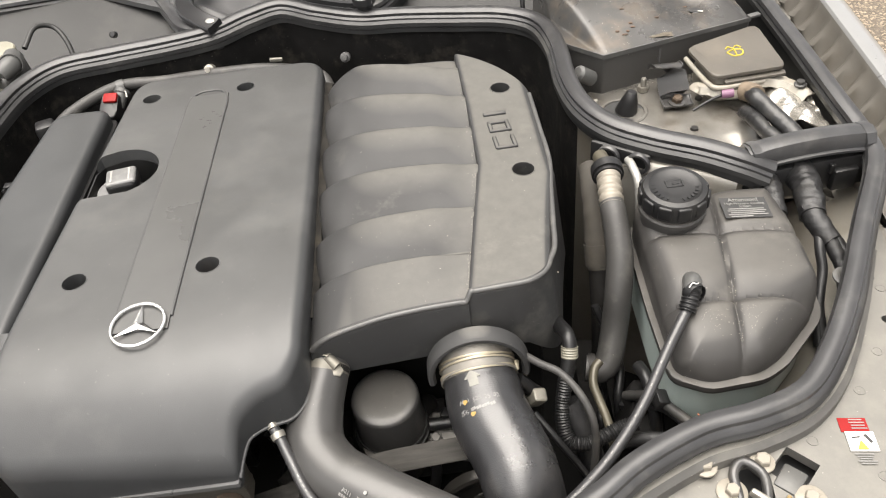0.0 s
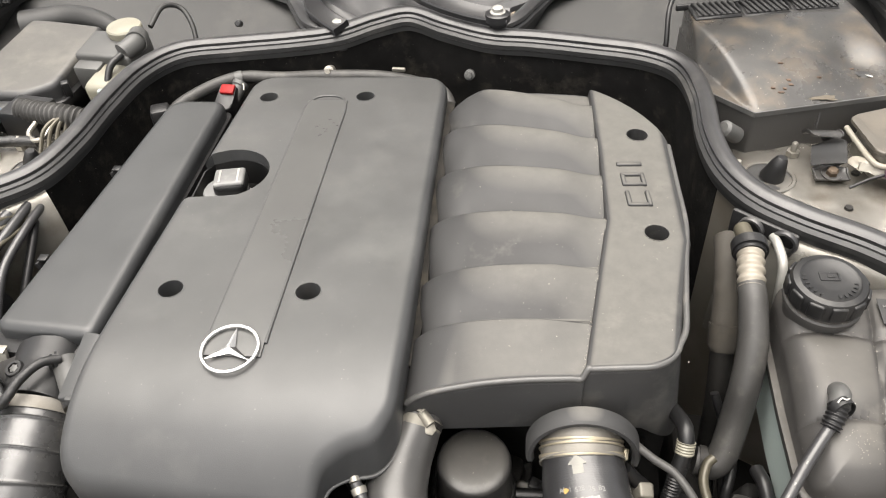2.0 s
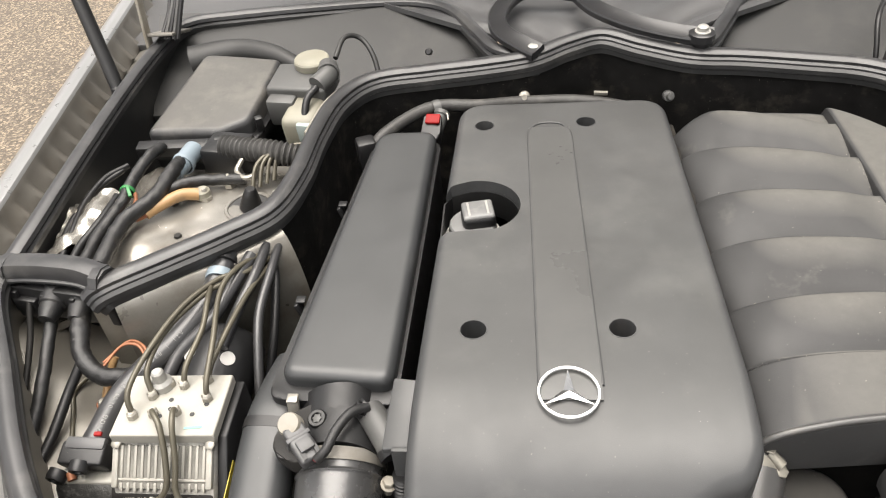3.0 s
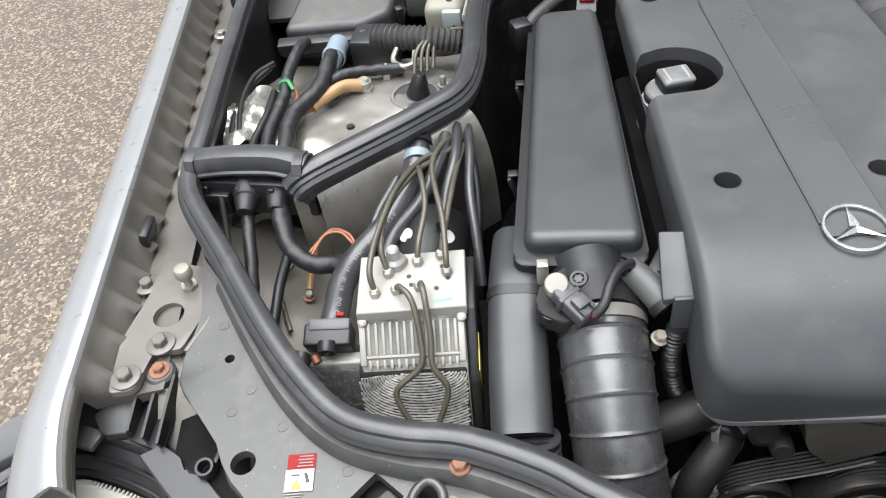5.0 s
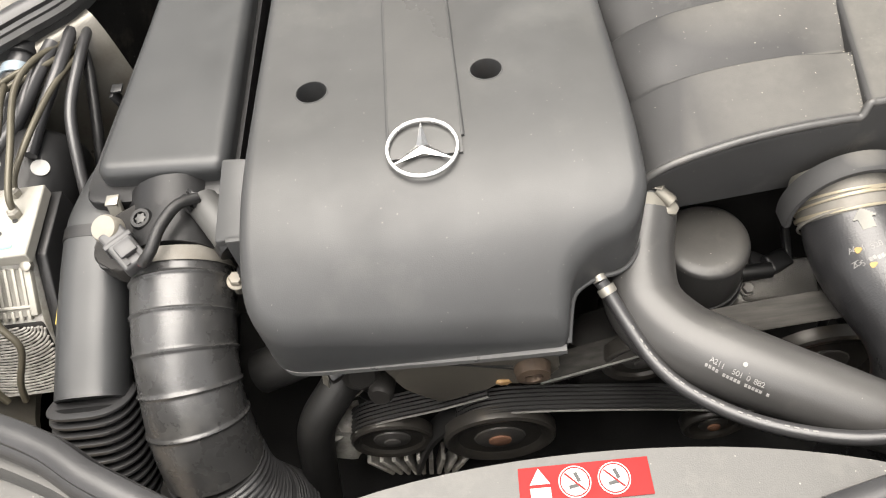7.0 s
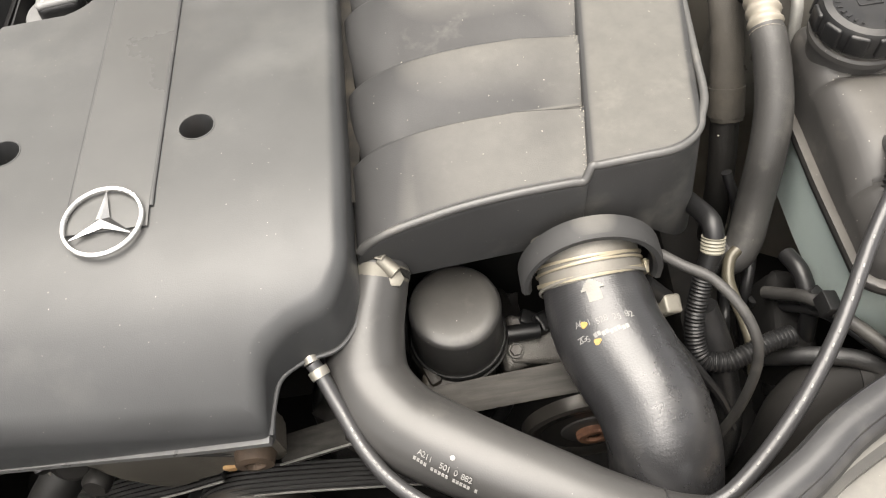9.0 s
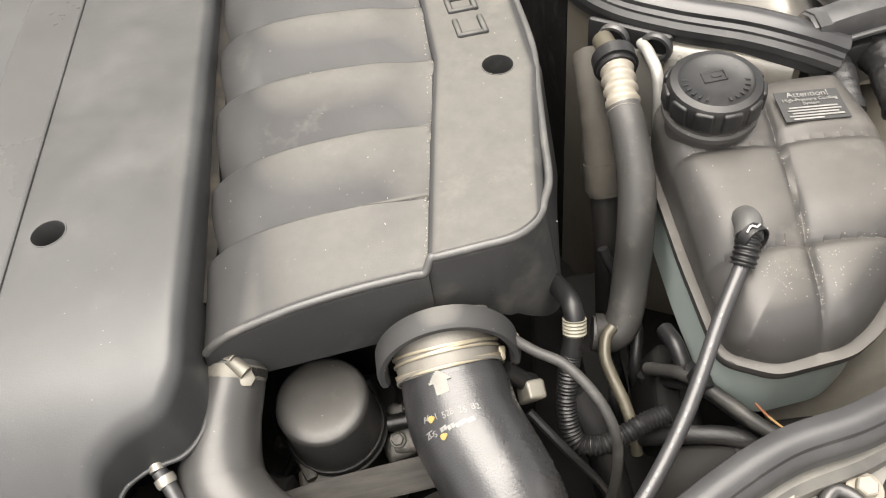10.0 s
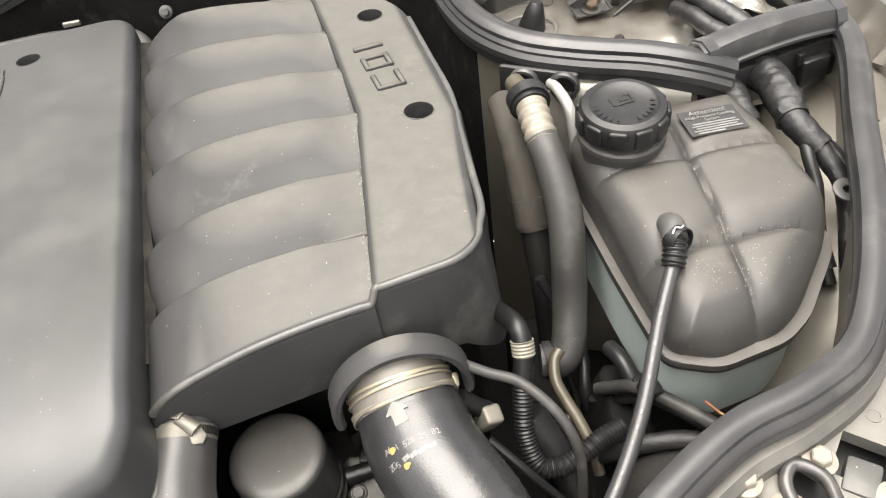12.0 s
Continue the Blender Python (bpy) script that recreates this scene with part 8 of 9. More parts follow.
# ---- right rear: blower box, washer filler ----
def blower_box():
    ob = thing("cabin_air_box", "dusty black plastic cabin air box with slotted vents", "air box", at=(0.36, 1.18, 0.8))
    front = lambda x: 1.037 + 0.248 * (x - 0.270)
    corners = [(0.216, 1.093), (0.270, 1.037), (0.516, 1.098), (0.508, 1.20), (0.488, 1.30), (0.455, 1.345), (0.205, 1.31)]

    def top(x, y):
        plane = 0.896 + 0.040 * math.sin(min(1.0, max(0.0, (y - front(x)) / 0.19)) * math.pi / 2) - 0.16 * max(0, y - 1.262)
        left = 0.896 + 2.1 * max(0.0, x - 0.270 + 0.42 * (y - 1.037)) + 0.02 * max(0, y - 1.08)
        right = 0.900 + 1.1 * max(0.0, 0.512 - x - 0.09 * max(0, y - 1.10))
        sag = 0.010 * math.exp(-((x - 0.425) / 0.034) ** 2 - ((y - 1.150) / 0.032) ** 2)
        h, w = min(plane, left, right), 0.006
        soft = -w * math.log(sum(math.exp(-(q - h) / w) for q in (plane, left, right))) + h
        return max(0.8945, soft) - sag

    out = rounded(corners, [0.004, 0.003, 0.004, 0.02, 0.03, 0.02, 0.02], 4, 0.008)
    part("lid", pillow(out, top, 0.890, [(0.0, 0.0012), (0.0012, 0.0)], ((0.33, 1.16), (0.40, 1.20)), 44), M_DUSTY, ob)
    part("body", prism(rounded([(x + 0.001, y + 0.001) for x, y in corners], 0.004, 3), 0.795, 0.891), M_BOXWALL, ob)
    rim = [Vector((x, y, 0.8965)) for x, y in [(0.211, 1.110), (0.216, 1.0925), (0.2698, 1.0362), (0.39, 1.0662), (0.5168, 1.0975)]]
    part("rim", sweep(bmesh.new(), rim, [(-0.0012, -0.006), (-0.0012, 0.0012), (0.0014, 0.0012), (0.0014, -0.006)], up=(0, 0, 1)), M_BEAD, ob, "pale rim")
    part("corner_ear", box((0.020, 0.010, 0.004), (0.522, 1.100, 0.8985), (0, 0, 14), 0.001), M_BEAD, ob)
    for gx, gy in ((0.246, 1.262), (0.322, 1.276), (0.400, 1.292)):
        zt = top(gx, gy) + 0.002
        part("vent_frame", box((0.074, 0.044, 0.006), (gx, gy, zt), (4, 0, 10), 0.002, 1), M_BLACK, ob)
        # black plate paints the shade between the slats
        part("vent_bed", box((0.062, 0.034, 0.002), (gx, gy, zt + 0.0035), (4, 0, 10), 0, 1), M_INKGAP, ob, "black plate for the shade behind the slats")
        for i in range(7):
            part("vent_slat", box((0.0034, 0.036, 0.007), (gx - 0.028 + 0.0094 * i, gy + 0.0016 * (i - 3), zt + 0.0045), (4, 0, 24), 0.001, 1), M_BLACK, ob)
    part("vent_hood", box((0.27, 0.006, 0.010), (0.322, 1.302, 0.936), (0, 0, 10), 0.002), M_BLACK, ob)
    # leaf scraps and grit that lie on the lid
    rng = random.Random(31)
    for k in range(8):
        x, y = rng.uniform(0.30, 0.43), rng.uniform(1.075, 1.15)
        part("leaf_scrap", lump_mesh((rng.uniform(0.002, 0.005), rng.uniform(0.0014, 0.0026), 0.0009), (x, y, top(x, y) + 0.0002), 2.0 + k, 0.5, 2), M_LEAF, ob, "dry leaf scrap")
    part("dirt_patch", lump_mesh((0.018, 0.006, 0.0009), (0.366, 1.073, top(0.366, 1.073) - 0.0003), 4.2, 0.5, 3), M_DIRT, ob, "brown dried mud")
    part("tear", lump_mesh((0.010, 0.006, 0.0016), (0.436, 1.124, top(0.436, 1.124)), 7.7, 0.6, 3), M_INKGAP, ob, "torn black spot in the lid")
    part("tear_edge", box((0.010, 0.003, 0.001), (0.442, 1.119, top(0.442, 1.119) + 0.0012), (10, 0, -25), 0.0003, 1), M_WHITE, ob)
    spots = []
    for k in range(130):
        x = rng.uniform(0.275, 0.495)
        y = front(x) + 0.008 + 0.15 * rng.random() ** 1.4
        spots.append((x, y, top(x, y)))
    tagged(part("grit", crumbs(spots, 12, 0.0007), M_CRUMB, ob, "pale grit on the lid"), kind="stuff")
    part("drain_plug", lathe([(0.012, -0.02), (0.012, 0.01), (0.008, 0.014)], (0.238, 1.03, 0.872), (20, -50, 0)), M_GREY, ob)
    c = thing("box_bracket", "bent black steel bracket with dark screw", "bracket", at=(0.36, 1.0, 0.84))
    prof = [(-0.022, -0.0014), (-0.0225, 0.003), (-0.021, 0.003), (-0.020, 0.0014), (0.020, 0.0014), (0.021, 0.003), (0.0225, 0.003), (0.022, -0.0014)]
    part("strap", sweep(bmesh.new(), spline([(0.361, 1.032, 0.868), (0.361, 1.020, 0.879), (0.362, 1.004, 0.881), (0.364, 0.992, 0.868), (0.366, 0.982, 0.851), (0.366, 0.972, 0.845), (0.366, 0.957, 0.843)], 6), prof, up=(0, 1, 1)), M_BRACKET, c)
    part("gusset", prism([(0.0, 0.0), (0.010, 0.0), (0.004, 0.024)], -0.001, 0.001, m=pose(0.357, 1.036, 0.872, 90, 0, 80)), M_BRACKET, c)
    part("washer", lathe([(0.013, 0), (0.013, 0.002)], (0.366, 0.966, 0.846), (8, 0, 0), 22), M_BRACKET, c)
    part("screw", lathe([(0.008, 0), (0.008, 0.007), (0.006, 0.009)], (0.366, 0.966, 0.847), (8, 0, 0), 6), M_OILCAST0, c, "dark oily hex head")
    w = thing("washer_filler", "dusty grey-brown square washer filler flap with yellow symbol", "filler cap", at=(0.46, 1.02, 0.85))
    tilt = lambda x, y: 0.03 * (y - 1.0) + 0.004
    flap = rounded([(0.414, 0.960), (0.522, 0.967), (0.523, 1.090), (0.400, 1.046)], [0.016, 0.010, 0.014, 0.012], 6)
    part("flap", prism(flap, lambda x, y: 0.8765 + tilt(x, y), lambda x, y: 0.8815 + tilt(x, y), 0.0022, 3), M_FLAP, w)
    part("lip", prism(rounded([(0.430, 0.9535), (0.521, 0.960), (0.523, 0.972), (0.430, 0.962)], 0.003, 3), 0.8735, 0.8765, 0.001), M_FLAP, w)
    q = lambda x, y: (x, y, 0.8819 + tilt(x, y))
    part("symbol", tube([q(0.453, 1.019), q(0.465, 1.025), q(0.477, 1.022), q(0.473, 1.010), q(0.460, 1.008), q(0.453, 1.019)], 0.0013, 6, 5), M_YELLOW, w, "yellow washer symbol")
    part("symbol_jet", tube([q(0.4655, 1.008), q(0.466, 1.028)], 0.0012, 6), M_YELLOW, w)
    part("symbol_jet", tube([q(0.454, 1.028), q(0.459, 1.034), q(0.465, 1.029), q(0.472, 1.035), q(0.478, 1.029)], 0.0012, 6), M_YELLOW, w)
    # the white filler neck shows as a rim below the flap
    part("neck_rim", tube([(0.399, 1.040, 0.872), (0.404, 1.005, 0.870), (0.411, 0.970, 0.868), (0.420, 0.955, 0.868), (0.450, 0.955, 0.868), (0.49, 0.961, 0.867)], 0.004, 10), M_WPLASTIC, w, "aged white plastic rim")
    part("neck_body", box((0.10, 0.075, 0.05), (0.465, 1.015, 0.848), (0, 0, 8), 0.012, 3), M_WPLASTIC, w)
    line = spline([(0.392, 0.972, 0.856), (0.400, 0.976, 0.863), (0.416, 0.966, 0.864), (0.44, 0.956, 0.862), (0.462, 0.962, 0.867), (0.49, 0.968, 0.868), (0.515, 0.963, 0.866), (0.533, 0.950, 0.862), (0.545, 0.925, 0.857)], 8)
    strip = sweep(bmesh.new(), line, [(-0.010, -0.003), (-0.011, -0.0015), (-0.003, 0.0010), (0.006, 0.0006), (0.013, -0.008), (0.012, -0.0095), (0.004, -0.001)], up=(0, 0, 1))
    sh = solid("sheet_strip", crease(strip, 0.0025, 70), M_WPLASTIC, "bent pale sheet strip bolted below the filler", "sheet strip")
    part("strip_bolt", lathe([(0.009, 0), (0.009, 0.003), (0.0055, 0.004), (0.0055, 0.008)], (0.538, 0.945, 0.862), seg=16), M_BRACKET, sh)
    for name, pts, r, m, label in (
        ("cable_loom", [(0.463, 0.936, 0.866), (0.460, 0.915, 0.872), (0.468, 0.885, 0.868), (0.480, 0.85, 0.862), (0.490, 0.815, 0.856), (0.495, 0.79, 0.85)], 0.0118, M_TAPE2, "thick black sleeved cable loom over the strut tower"),
        ("cable_loom", [(0.448, 0.915, 0.850), (0.450, 0.885, 0.856), (0.455, 0.85, 0.856), (0.466, 0.815, 0.854), (0.472, 0.79, 0.85)], 0.0105, M_TAPE2, "black sleeved cable loom over the strut tower"),
        ("wire", [(0.424, 0.947, 0.862), (0.432, 0.945, 0.863), (0.440, 0.944, 0.864)], 0.0062, mat("faded_purple_sleeve", (0.15, 0.07, 0.12), 0.5), "faded purple wire sleeve"),
        ("wire", [(0.380, 0.935, 0.848), (0.405, 0.943, 0.856), (0.426, 0.947, 0.861)], 0.0022, M_BLACK, "thin black wire to a purple sleeve"),
        ("cable", [(0.185, 1.27, 0.80), (0.185, 1.29, 0.87), (0.19, 1.33, 0.915), (0.215, 1.38, 0.925), (0.26, 1.44, 0.925), (0.32, 1.50, 0.91)], 0.0042, M_BLACK, "thin black cable behind the air box"),
    ):
        solid(name, crease(tube(pts, r, 16, 22), 0.10 * r if m is M_TAPE2 else 0.0), m, label, "cable")
    solid("tan_sleeve", crease(tube([(0.455, 0.947, 0.863), (0.463, 0.934, 0.867), (0.462, 0.920, 0.871)], lambda d: 0.0135 + 0.06 * d * (0.03 - d) / 0.03, 18), 0.0012, 90), M_TANTAPE, "tan fabric sleeve end round the loom", "sleeve")


blower_box()


# ---- cowl and wiper linkage ----
M_ARM = mat("black_enamel", (0.018, 0.018, 0.019), 0.32, var=0.2, bump=0.04, dust=(0.07, 0.067, 0.062), dust_amount=0.25, dust_scale=20)


def cowl():
    bm = bmesh.new()
    rows = []
    for j in range(13):
        y = 1.352 + 0.27 * j / 12
        half = 0.10 + 0.30 * min(1, j / 8)
        rows.append([bm.verts.new((CX + half * (2 * i / 24 - 1), y, 0.872 + 0.10 * (y - 1.32) + 0.012 * math.sin(i * 0.9) * math.sin(j * 0.6))) for i in range(25)])
    for a, b in zip(rows, rows[1:]):
        for i in range(24):
            bm.faces.new((a[i], a[i + 1], b[i + 1], b[i]))
    ext = bmesh.ops.extrude_face_region(bm, geom=list(bm.faces))
    for v in ext["geom"]:
        if isinstance(v, bmesh.types.BMVert):
            v.co.z -= 0.01
    solid("cowl_center", bm, M_COWL, "grey moulded cowl panel between the seals", "cowl", kind="structure")
    w = thing("wiper_linkage", "black steel wiper linkage arms with bright bolts", "wiper linkage", at=(-0.22, 1.33, 0.92))
    prof = [(-0.016, -0.007), (-0.016, 0.003), (-0.0135, 0.0055), (-0.006, 0.0045), (0.006, 0.0045), (0.0135, 0.0055), (0.016, 0.003), (0.016, -0.007)]
    part("arm", sweep(bmesh.new(), spline([(-0.075, 1.290, 0.918), (-0.12, 1.300, 0.919), (-0.17, 1.322, 0.922), (-0.215, 1.355, 0.924), (-0.255, 1.40, 0.926), (-0.28, 1.45, 0.93)], 6), prof, up=(0, -0.35, 1)), M_ARM, w)
    part("arm_end", lathe([(0.021, -0.006), (0.021, 0.006), (0.017, 0.008)], (-0.093, 1.291, 0.918), seg=28), M_ARM, w)
    b = part("bolt", lathe([(0.013, 0), (0.013, 0.003), (0.009, 0.004), (0.009, 0.010), (0.006, 0.012)], (-0.093, 1.289, 0.925), seg=12), M_ALU, w, "bright bolt head")
    part("arm", sweep(bmesh.new(), spline([(-0.355, 1.278, 0.908), (-0.385, 1.305, 0.912), (-0.415, 1.345, 0.915), (-0.424, 1.40, 0.917), (-0.405, 1.46, 0.92), (-0.37, 1.50, 0.925)], 6), prof, up=(0, -0.35, 1)), M_ARM, w)
    part("bolt", lathe([(0.010, 0), (0.010, 0.006), (0.006, 0.008)], (-0.362, 1.29, 0.908), seg=12), M_ALU, w, "bright bolt head")
    part("cross_rod", tube([(-0.28, 1.47, 0.92), (-0.33, 1.49, 0.92), (-0.38, 1.50, 0.92)], 0.014, 12), M_RUBBER, w)
    part("bushing", lathe([(0.014, -0.045), (0.014, 0)], (-0.093, 1.291, 0.914), seg=18), M_BLACK, w)
    part("bushing", lathe([(0.012, -0.04), (0.012, 0)], (-0.362, 1.292, 0.902), seg=18), M_BLACK, w)
    solid("cowl_stud", lathe([(0.006, 0), (0.006, 0.01), (0.004, 0.012)], (-0.537, 1.299, 0.905), (60, 0, 0), 12), M_BLACK, "small black stud on the cowl wall", "stud")
    for k in (1, -1):
        bm = bmesh.new()
        rows = []
        for j in range(9):
            y = 1.29 + 0.25 * j / 8
            rows.append([bm.verts.new((CX + k * (0.15 + 0.05 * j / 8 + 0.66 * i / 16), y, 0.80 + 0.085 * j / 8 + 0.004 * math.sin(i * 0.5))) for i in range(17)])
        for a, b2 in zip(rows, rows[1:]):
            for i in range(16):
                bm.faces.new((a[i], a[i + 1], b2[i + 1], b2[i]))
        ext = bmesh.ops.extrude_face_region(bm, geom=list(bm.faces))
        for v in ext["geom"]:
            if isinstance(v, bmesh.types.BMVert):
                v.co.z -= 0.008
        slope = solid("bulkhead_slope", bm, M_BULK, "dusty grey sloping bulkhead sheet", "body panel", kind="structure")
        part("stud", lathe([(0.006, 0), (0.006, 0.01), (0.004, 0.012)], (CX + k * 0.36, 1.33, 0.815), (-20, 0, 0), 12), M_BLACK, slope)


cowl()


def gas_strut(x, k):
    ob = thing("gas_strut", "black gas strut holding the hood open", "gas strut", "gas struts", at=(x, 1.30, 0.85))
    part("rod", tube([(x, 1.275, 0.862), (x - k * 0.06, 1.36, 1.03), (x - k * 0.11, 1.43, 1.20)], 0.0125, 14), M_BLACK, ob)
    part("ball_socket", lathe([(0.013, -0.012), (0.014, 0), (0.014, 0.016), (0.010, 0.02)], (x, 1.272, 0.855), (-20, 0, 0), 18), M_BLACK, ob)
    part("bracket", box((0.02, 0.03, 0.012), (x + k * 0.006, 1.268, 0.843), (0, 0, 0), 0.003), M_INNER, ob)
    h = new("hood_hinge")
    h.matrix_basis = pose(x, 1.42, 0.88)
    hang(h, WINGS["left" if k > 0 else "right"])
    h.matrix_basis = pose(x, 1.42, 0.88)
    part("arm", box((0.006, 0.022, 0.26), (x + k * 0.024, 1.405, 0.965), (-12, 0, 0), 0.002), M_WPLASTIC, h, "white-primed hinge arm")
    part("plate", box((0.05, 0.09, 0.006), (x + k * 0.05, 1.43, 0.90), (-20, 0, 0), 0.002), M_INNER, h)
    for i in range(5):
        part("cable", tube([(x + k * (0.045 + 0.008 * i), 1.40, 0.90), (x + k * (0.06 + 0.01 * i), 1.45, 0.95 + 0.01 * i), (x + k * (0.05 + 0.014 * i), 1.50, 1.02)], 0.004, 8), M_GREY if i % 2 else M_BLACK, h)
    return ob


def hood():
    """The open hood stands behind the bay, held by its struts."""
    ob = thing("hood", "open silver hood with dark felt lining, standing upright", "hood", at=(CX, 1.70, 1.0))
    m = pose(CX, 1.70, 1.0, 78, 0, 0)
    skin = rounded([(-0.72, 0.0), (0.72, 0.0), (0.78, 0.5), (0.66, 1.05), (0.3, 1.16), (-0.3, 1.16), (-0.66, 1.05), (-0.78, 0.5)], 0.06, 6)
    part("skin", prism(skin, -0.02, -0.004, 0.004, m=m), M_PAINT, ob)
    part("lining", prism([(x * 0.93, 0.05 + y * 0.9) for x, y in skin], -0.003, 0.012, 0.006, m=m), M_LINING, ob, "dark grey felt lining")
    return ob


hood()
gas_strut(-1.094, 1)
gas_strut(2 * CX + 1.094, -1)


# ---- front panels, latch, lamp ----
def front_panel(side):
    f = (lambda p: p) if side == "left" else (lambda p: (2 * CX - p[0], *p[1:]))
    skin = M_PANEL if side == "left" else M_PANEL2
    ob = thing("splash_shield", "dusty black plastic panel between seal and headlamp" if side == "left" else "pale dusty plastic panel beside the seal", "splash shield", "splash shields", at=f((-0.8, 0.4, 0.78)))
    out = [(-1.035, 0.70), (-0.998, 0.645), (-0.942, 0.552), (-0.893, 0.478), (-0.842, 0.432), (-0.78, 0.408), (-0.72, 0.397), (-0.65, 0.367), (-0.612, 0.345), (-0.606, 0.24),
           (-0.835, 0.24), (-0.868, 0.325), (-0.893, 0.351), (-0.918, 0.375), (-0.944, 0.398), (-0.955, 0.420), (-0.964, 0.44), (-0.984, 0.471), (-1.012, 0.500), (-1.021, 0.515), (-1.021, 0.545), (-1.012, 0.60)]
    z = lambda x, y: 0.808 + 0.035 * (y - 0.4)
    plate = part("panel", prism([f(p) for p in out], lambda x, y: z(x, y) - 0.012, z, 0.003), skin, ob)
    sq = [(-0.826, 0.378), (-0.803, 0.402), (-0.776, 0.378), (-0.798, 0.352)]
    slot = [(-0.77, 0.335), (-0.775, 0.37), (-0.762, 0.39), (-0.742, 0.388), (-0.736, 0.365), (-0.742, 0.335)]
    cutters = [lathe([(0.0125, -0.03), (0.0125, 0.03)], f((-0.933, 0.418, 0.81)), seg=24), lathe([(0.0055, -0.03), (0.0055, 0.03)], f((-0.97, 0.54, 0.812)), seg=18),
               prism([f(p) for p in sq], 0.78, 0.84), prism([f(p) for p in slot], 0.78, 0.84)]
    cut(plate, cutters)
    rib = [f(p) for p in ((-0.995, 0.640, 0.824), (-0.940, 0.547, 0.824), (-0.889, 0.474, 0.822), (-0.838, 0.428, 0.82), (-0.778, 0.405, 0.82), (-0.718, 0.393, 0.82), (-0.648, 0.363, 0.82), (-0.61, 0.34, 0.82))]
    part("raised_edge", sweep(bmesh.new(), spline(rib, 8), [(-0.010, -0.014), (-0.009, 0.0), (-0.003, 0.006), (0.005, 0.006), (0.010, -0.002), (0.011, -0.014)], up=(0, 0, 1)), skin, ob)
    part("end_ridge", box((0.012, 0.075, 0.03), f((-0.607, 0.308, 0.822)), (0, 0, 0), 0.003), skin, ob)
    for x, y in ((-0.985, 0.585), (-0.955, 0.475), (-0.90, 0.455), (-0.885, 0.50), (-0.83, 0.405), (-0.94, 0.50), (-0.70, 0.345), (-0.88, 0.36), (-0.67, 0.30)):
        part("clip_head", lathe([(0.0062, 0), (0.0060, 0.0006), (0.0046, 0.0006), (0.0043, 0.0003)], f((x, y, z(x, y) - 0.0002)), seg=14), skin, ob)
    lt = thing("hood_latch", "black hood latch with worn steel hook", "latch", "hood latches", at=f((-0.77, 0.36, 0.79)))
    part("block", box((0.029, 0.024, 0.014), f((-0.793, 0.367, 0.802)), (0, 0, 45), 0.003), M_PANEL, lt)
    # black box paints the shade below the latch cut-outs
    part("well", box((0.15, 0.10, 0.006), f((-0.77, 0.36, 0.775)), (0, 0, 0), 0), M_INKGAP, lt)
    part("hook", tube([f(q) for q in ((-0.765, 0.345, 0.80), (-0.768, 0.372, 0.812), (-0.754, 0.388, 0.814), (-0.741, 0.378, 0.812), (-0.740, 0.355, 0.806), (-0.744, 0.34, 0.80))], 0.0048, 12), M_BRACKET, lt)
    part("catch", box((0.04, 0.006, 0.01), f((-0.765, 0.345, 0.809)), (0, 10, -40), 0.002), M_STEEL, lt, "worn steel catch")
    part("spring", tube([f(q) for q in ((-0.785, 0.35, 0.808), (-0.772, 0.338, 0.812), (-0.762, 0.33, 0.808))], 0.002, 8), M_BRASS, lt)
    for x, y in ((-0.803, 0.345), (-0.734, 0.361)):
        hex_bolt(f((x, y, z(x, y))), 0.0070, material=M_FERRULE, washer=2.1, group="panel bolts", label="zinc-plated hex bolt beside the hood latch")
    if side == "right":
        for p in ((0.222, 0.388, 0.8125), (0.277, 0.385, 0.8125)):
            hex_bolt(p, 0.0075, material=M_FERRULE, washer=1.6, group="panel bolts", label="whitish corroded hex bolt on the pale panel")
        return ob
    hex_bolt(f((-0.7232, 0.394, 0.8262)), 0.0072, material=M_RUST, washer=1.35, group="panel bolts", label="rusty hex bolt in the front panel")
    return ob


front_panel("left")
front_panel("right")


def warning_sticker(at, k):
    x, y, z = at
    ob = thing("warning_sticker", "red and white warning sticker on the front panel", "sticker", "panel stickers", at=at)
    part("red_field", box((0.027, 0.016, 0.0008), (x, y + 0.011, z), (2, 0, k), 0), M_RED, ob)
    part("white_field", box((0.027, 0.022, 0.0008), (x, y - 0.008, z), (2, 0, k), 0), M_WHITE, ob)
    b = prism([(-0.005, -0.004), (0.005, -0.004), (0, 0.006)], 0, 0.0006)
    b.transform(pose(x - 0.002, y - 0.013, z + 0.0006, 2, 0, k))
    part("yellow_triangle", b, M_YELLOW, ob)
    for i in range(4):
        part("text_bar", box((0.013 + 0.002 * (i % 2), 0.0012, 0.0004), (x + 0.004, y + 0.0165 - 0.0034 * i, z + 0.0008), (2, 0, k), 0), M_PRINT, ob)
    part("figure_bar", box((0.003, 0.010, 0.0004), (x + 0.007, y - 0.006, z + 0.0006), (2, 0, 20), 0), M_INKGAP, ob)
    part("figure_bar", box((0.008, 0.0015, 0.0004), (x - 0.004, y - 0.003, z + 0.0006), (2, 0, 0), 0), M_INKGAP, ob)
    for i in range(5):
        part("text_bar", box((0.018 - 0.003 * (i % 3), 0.0011, 0.0004), (x - 0.004, y - 0.0215 - 0.0026 * i, z - 0.0004), (2, 0, k), 0), M_PRINT, ob)
    return ob


warning_sticker((-0.875, 0.405, 0.8092), 2)
warning_sticker((2 * CX + 0.875, 0.405, 0.8092), -8)


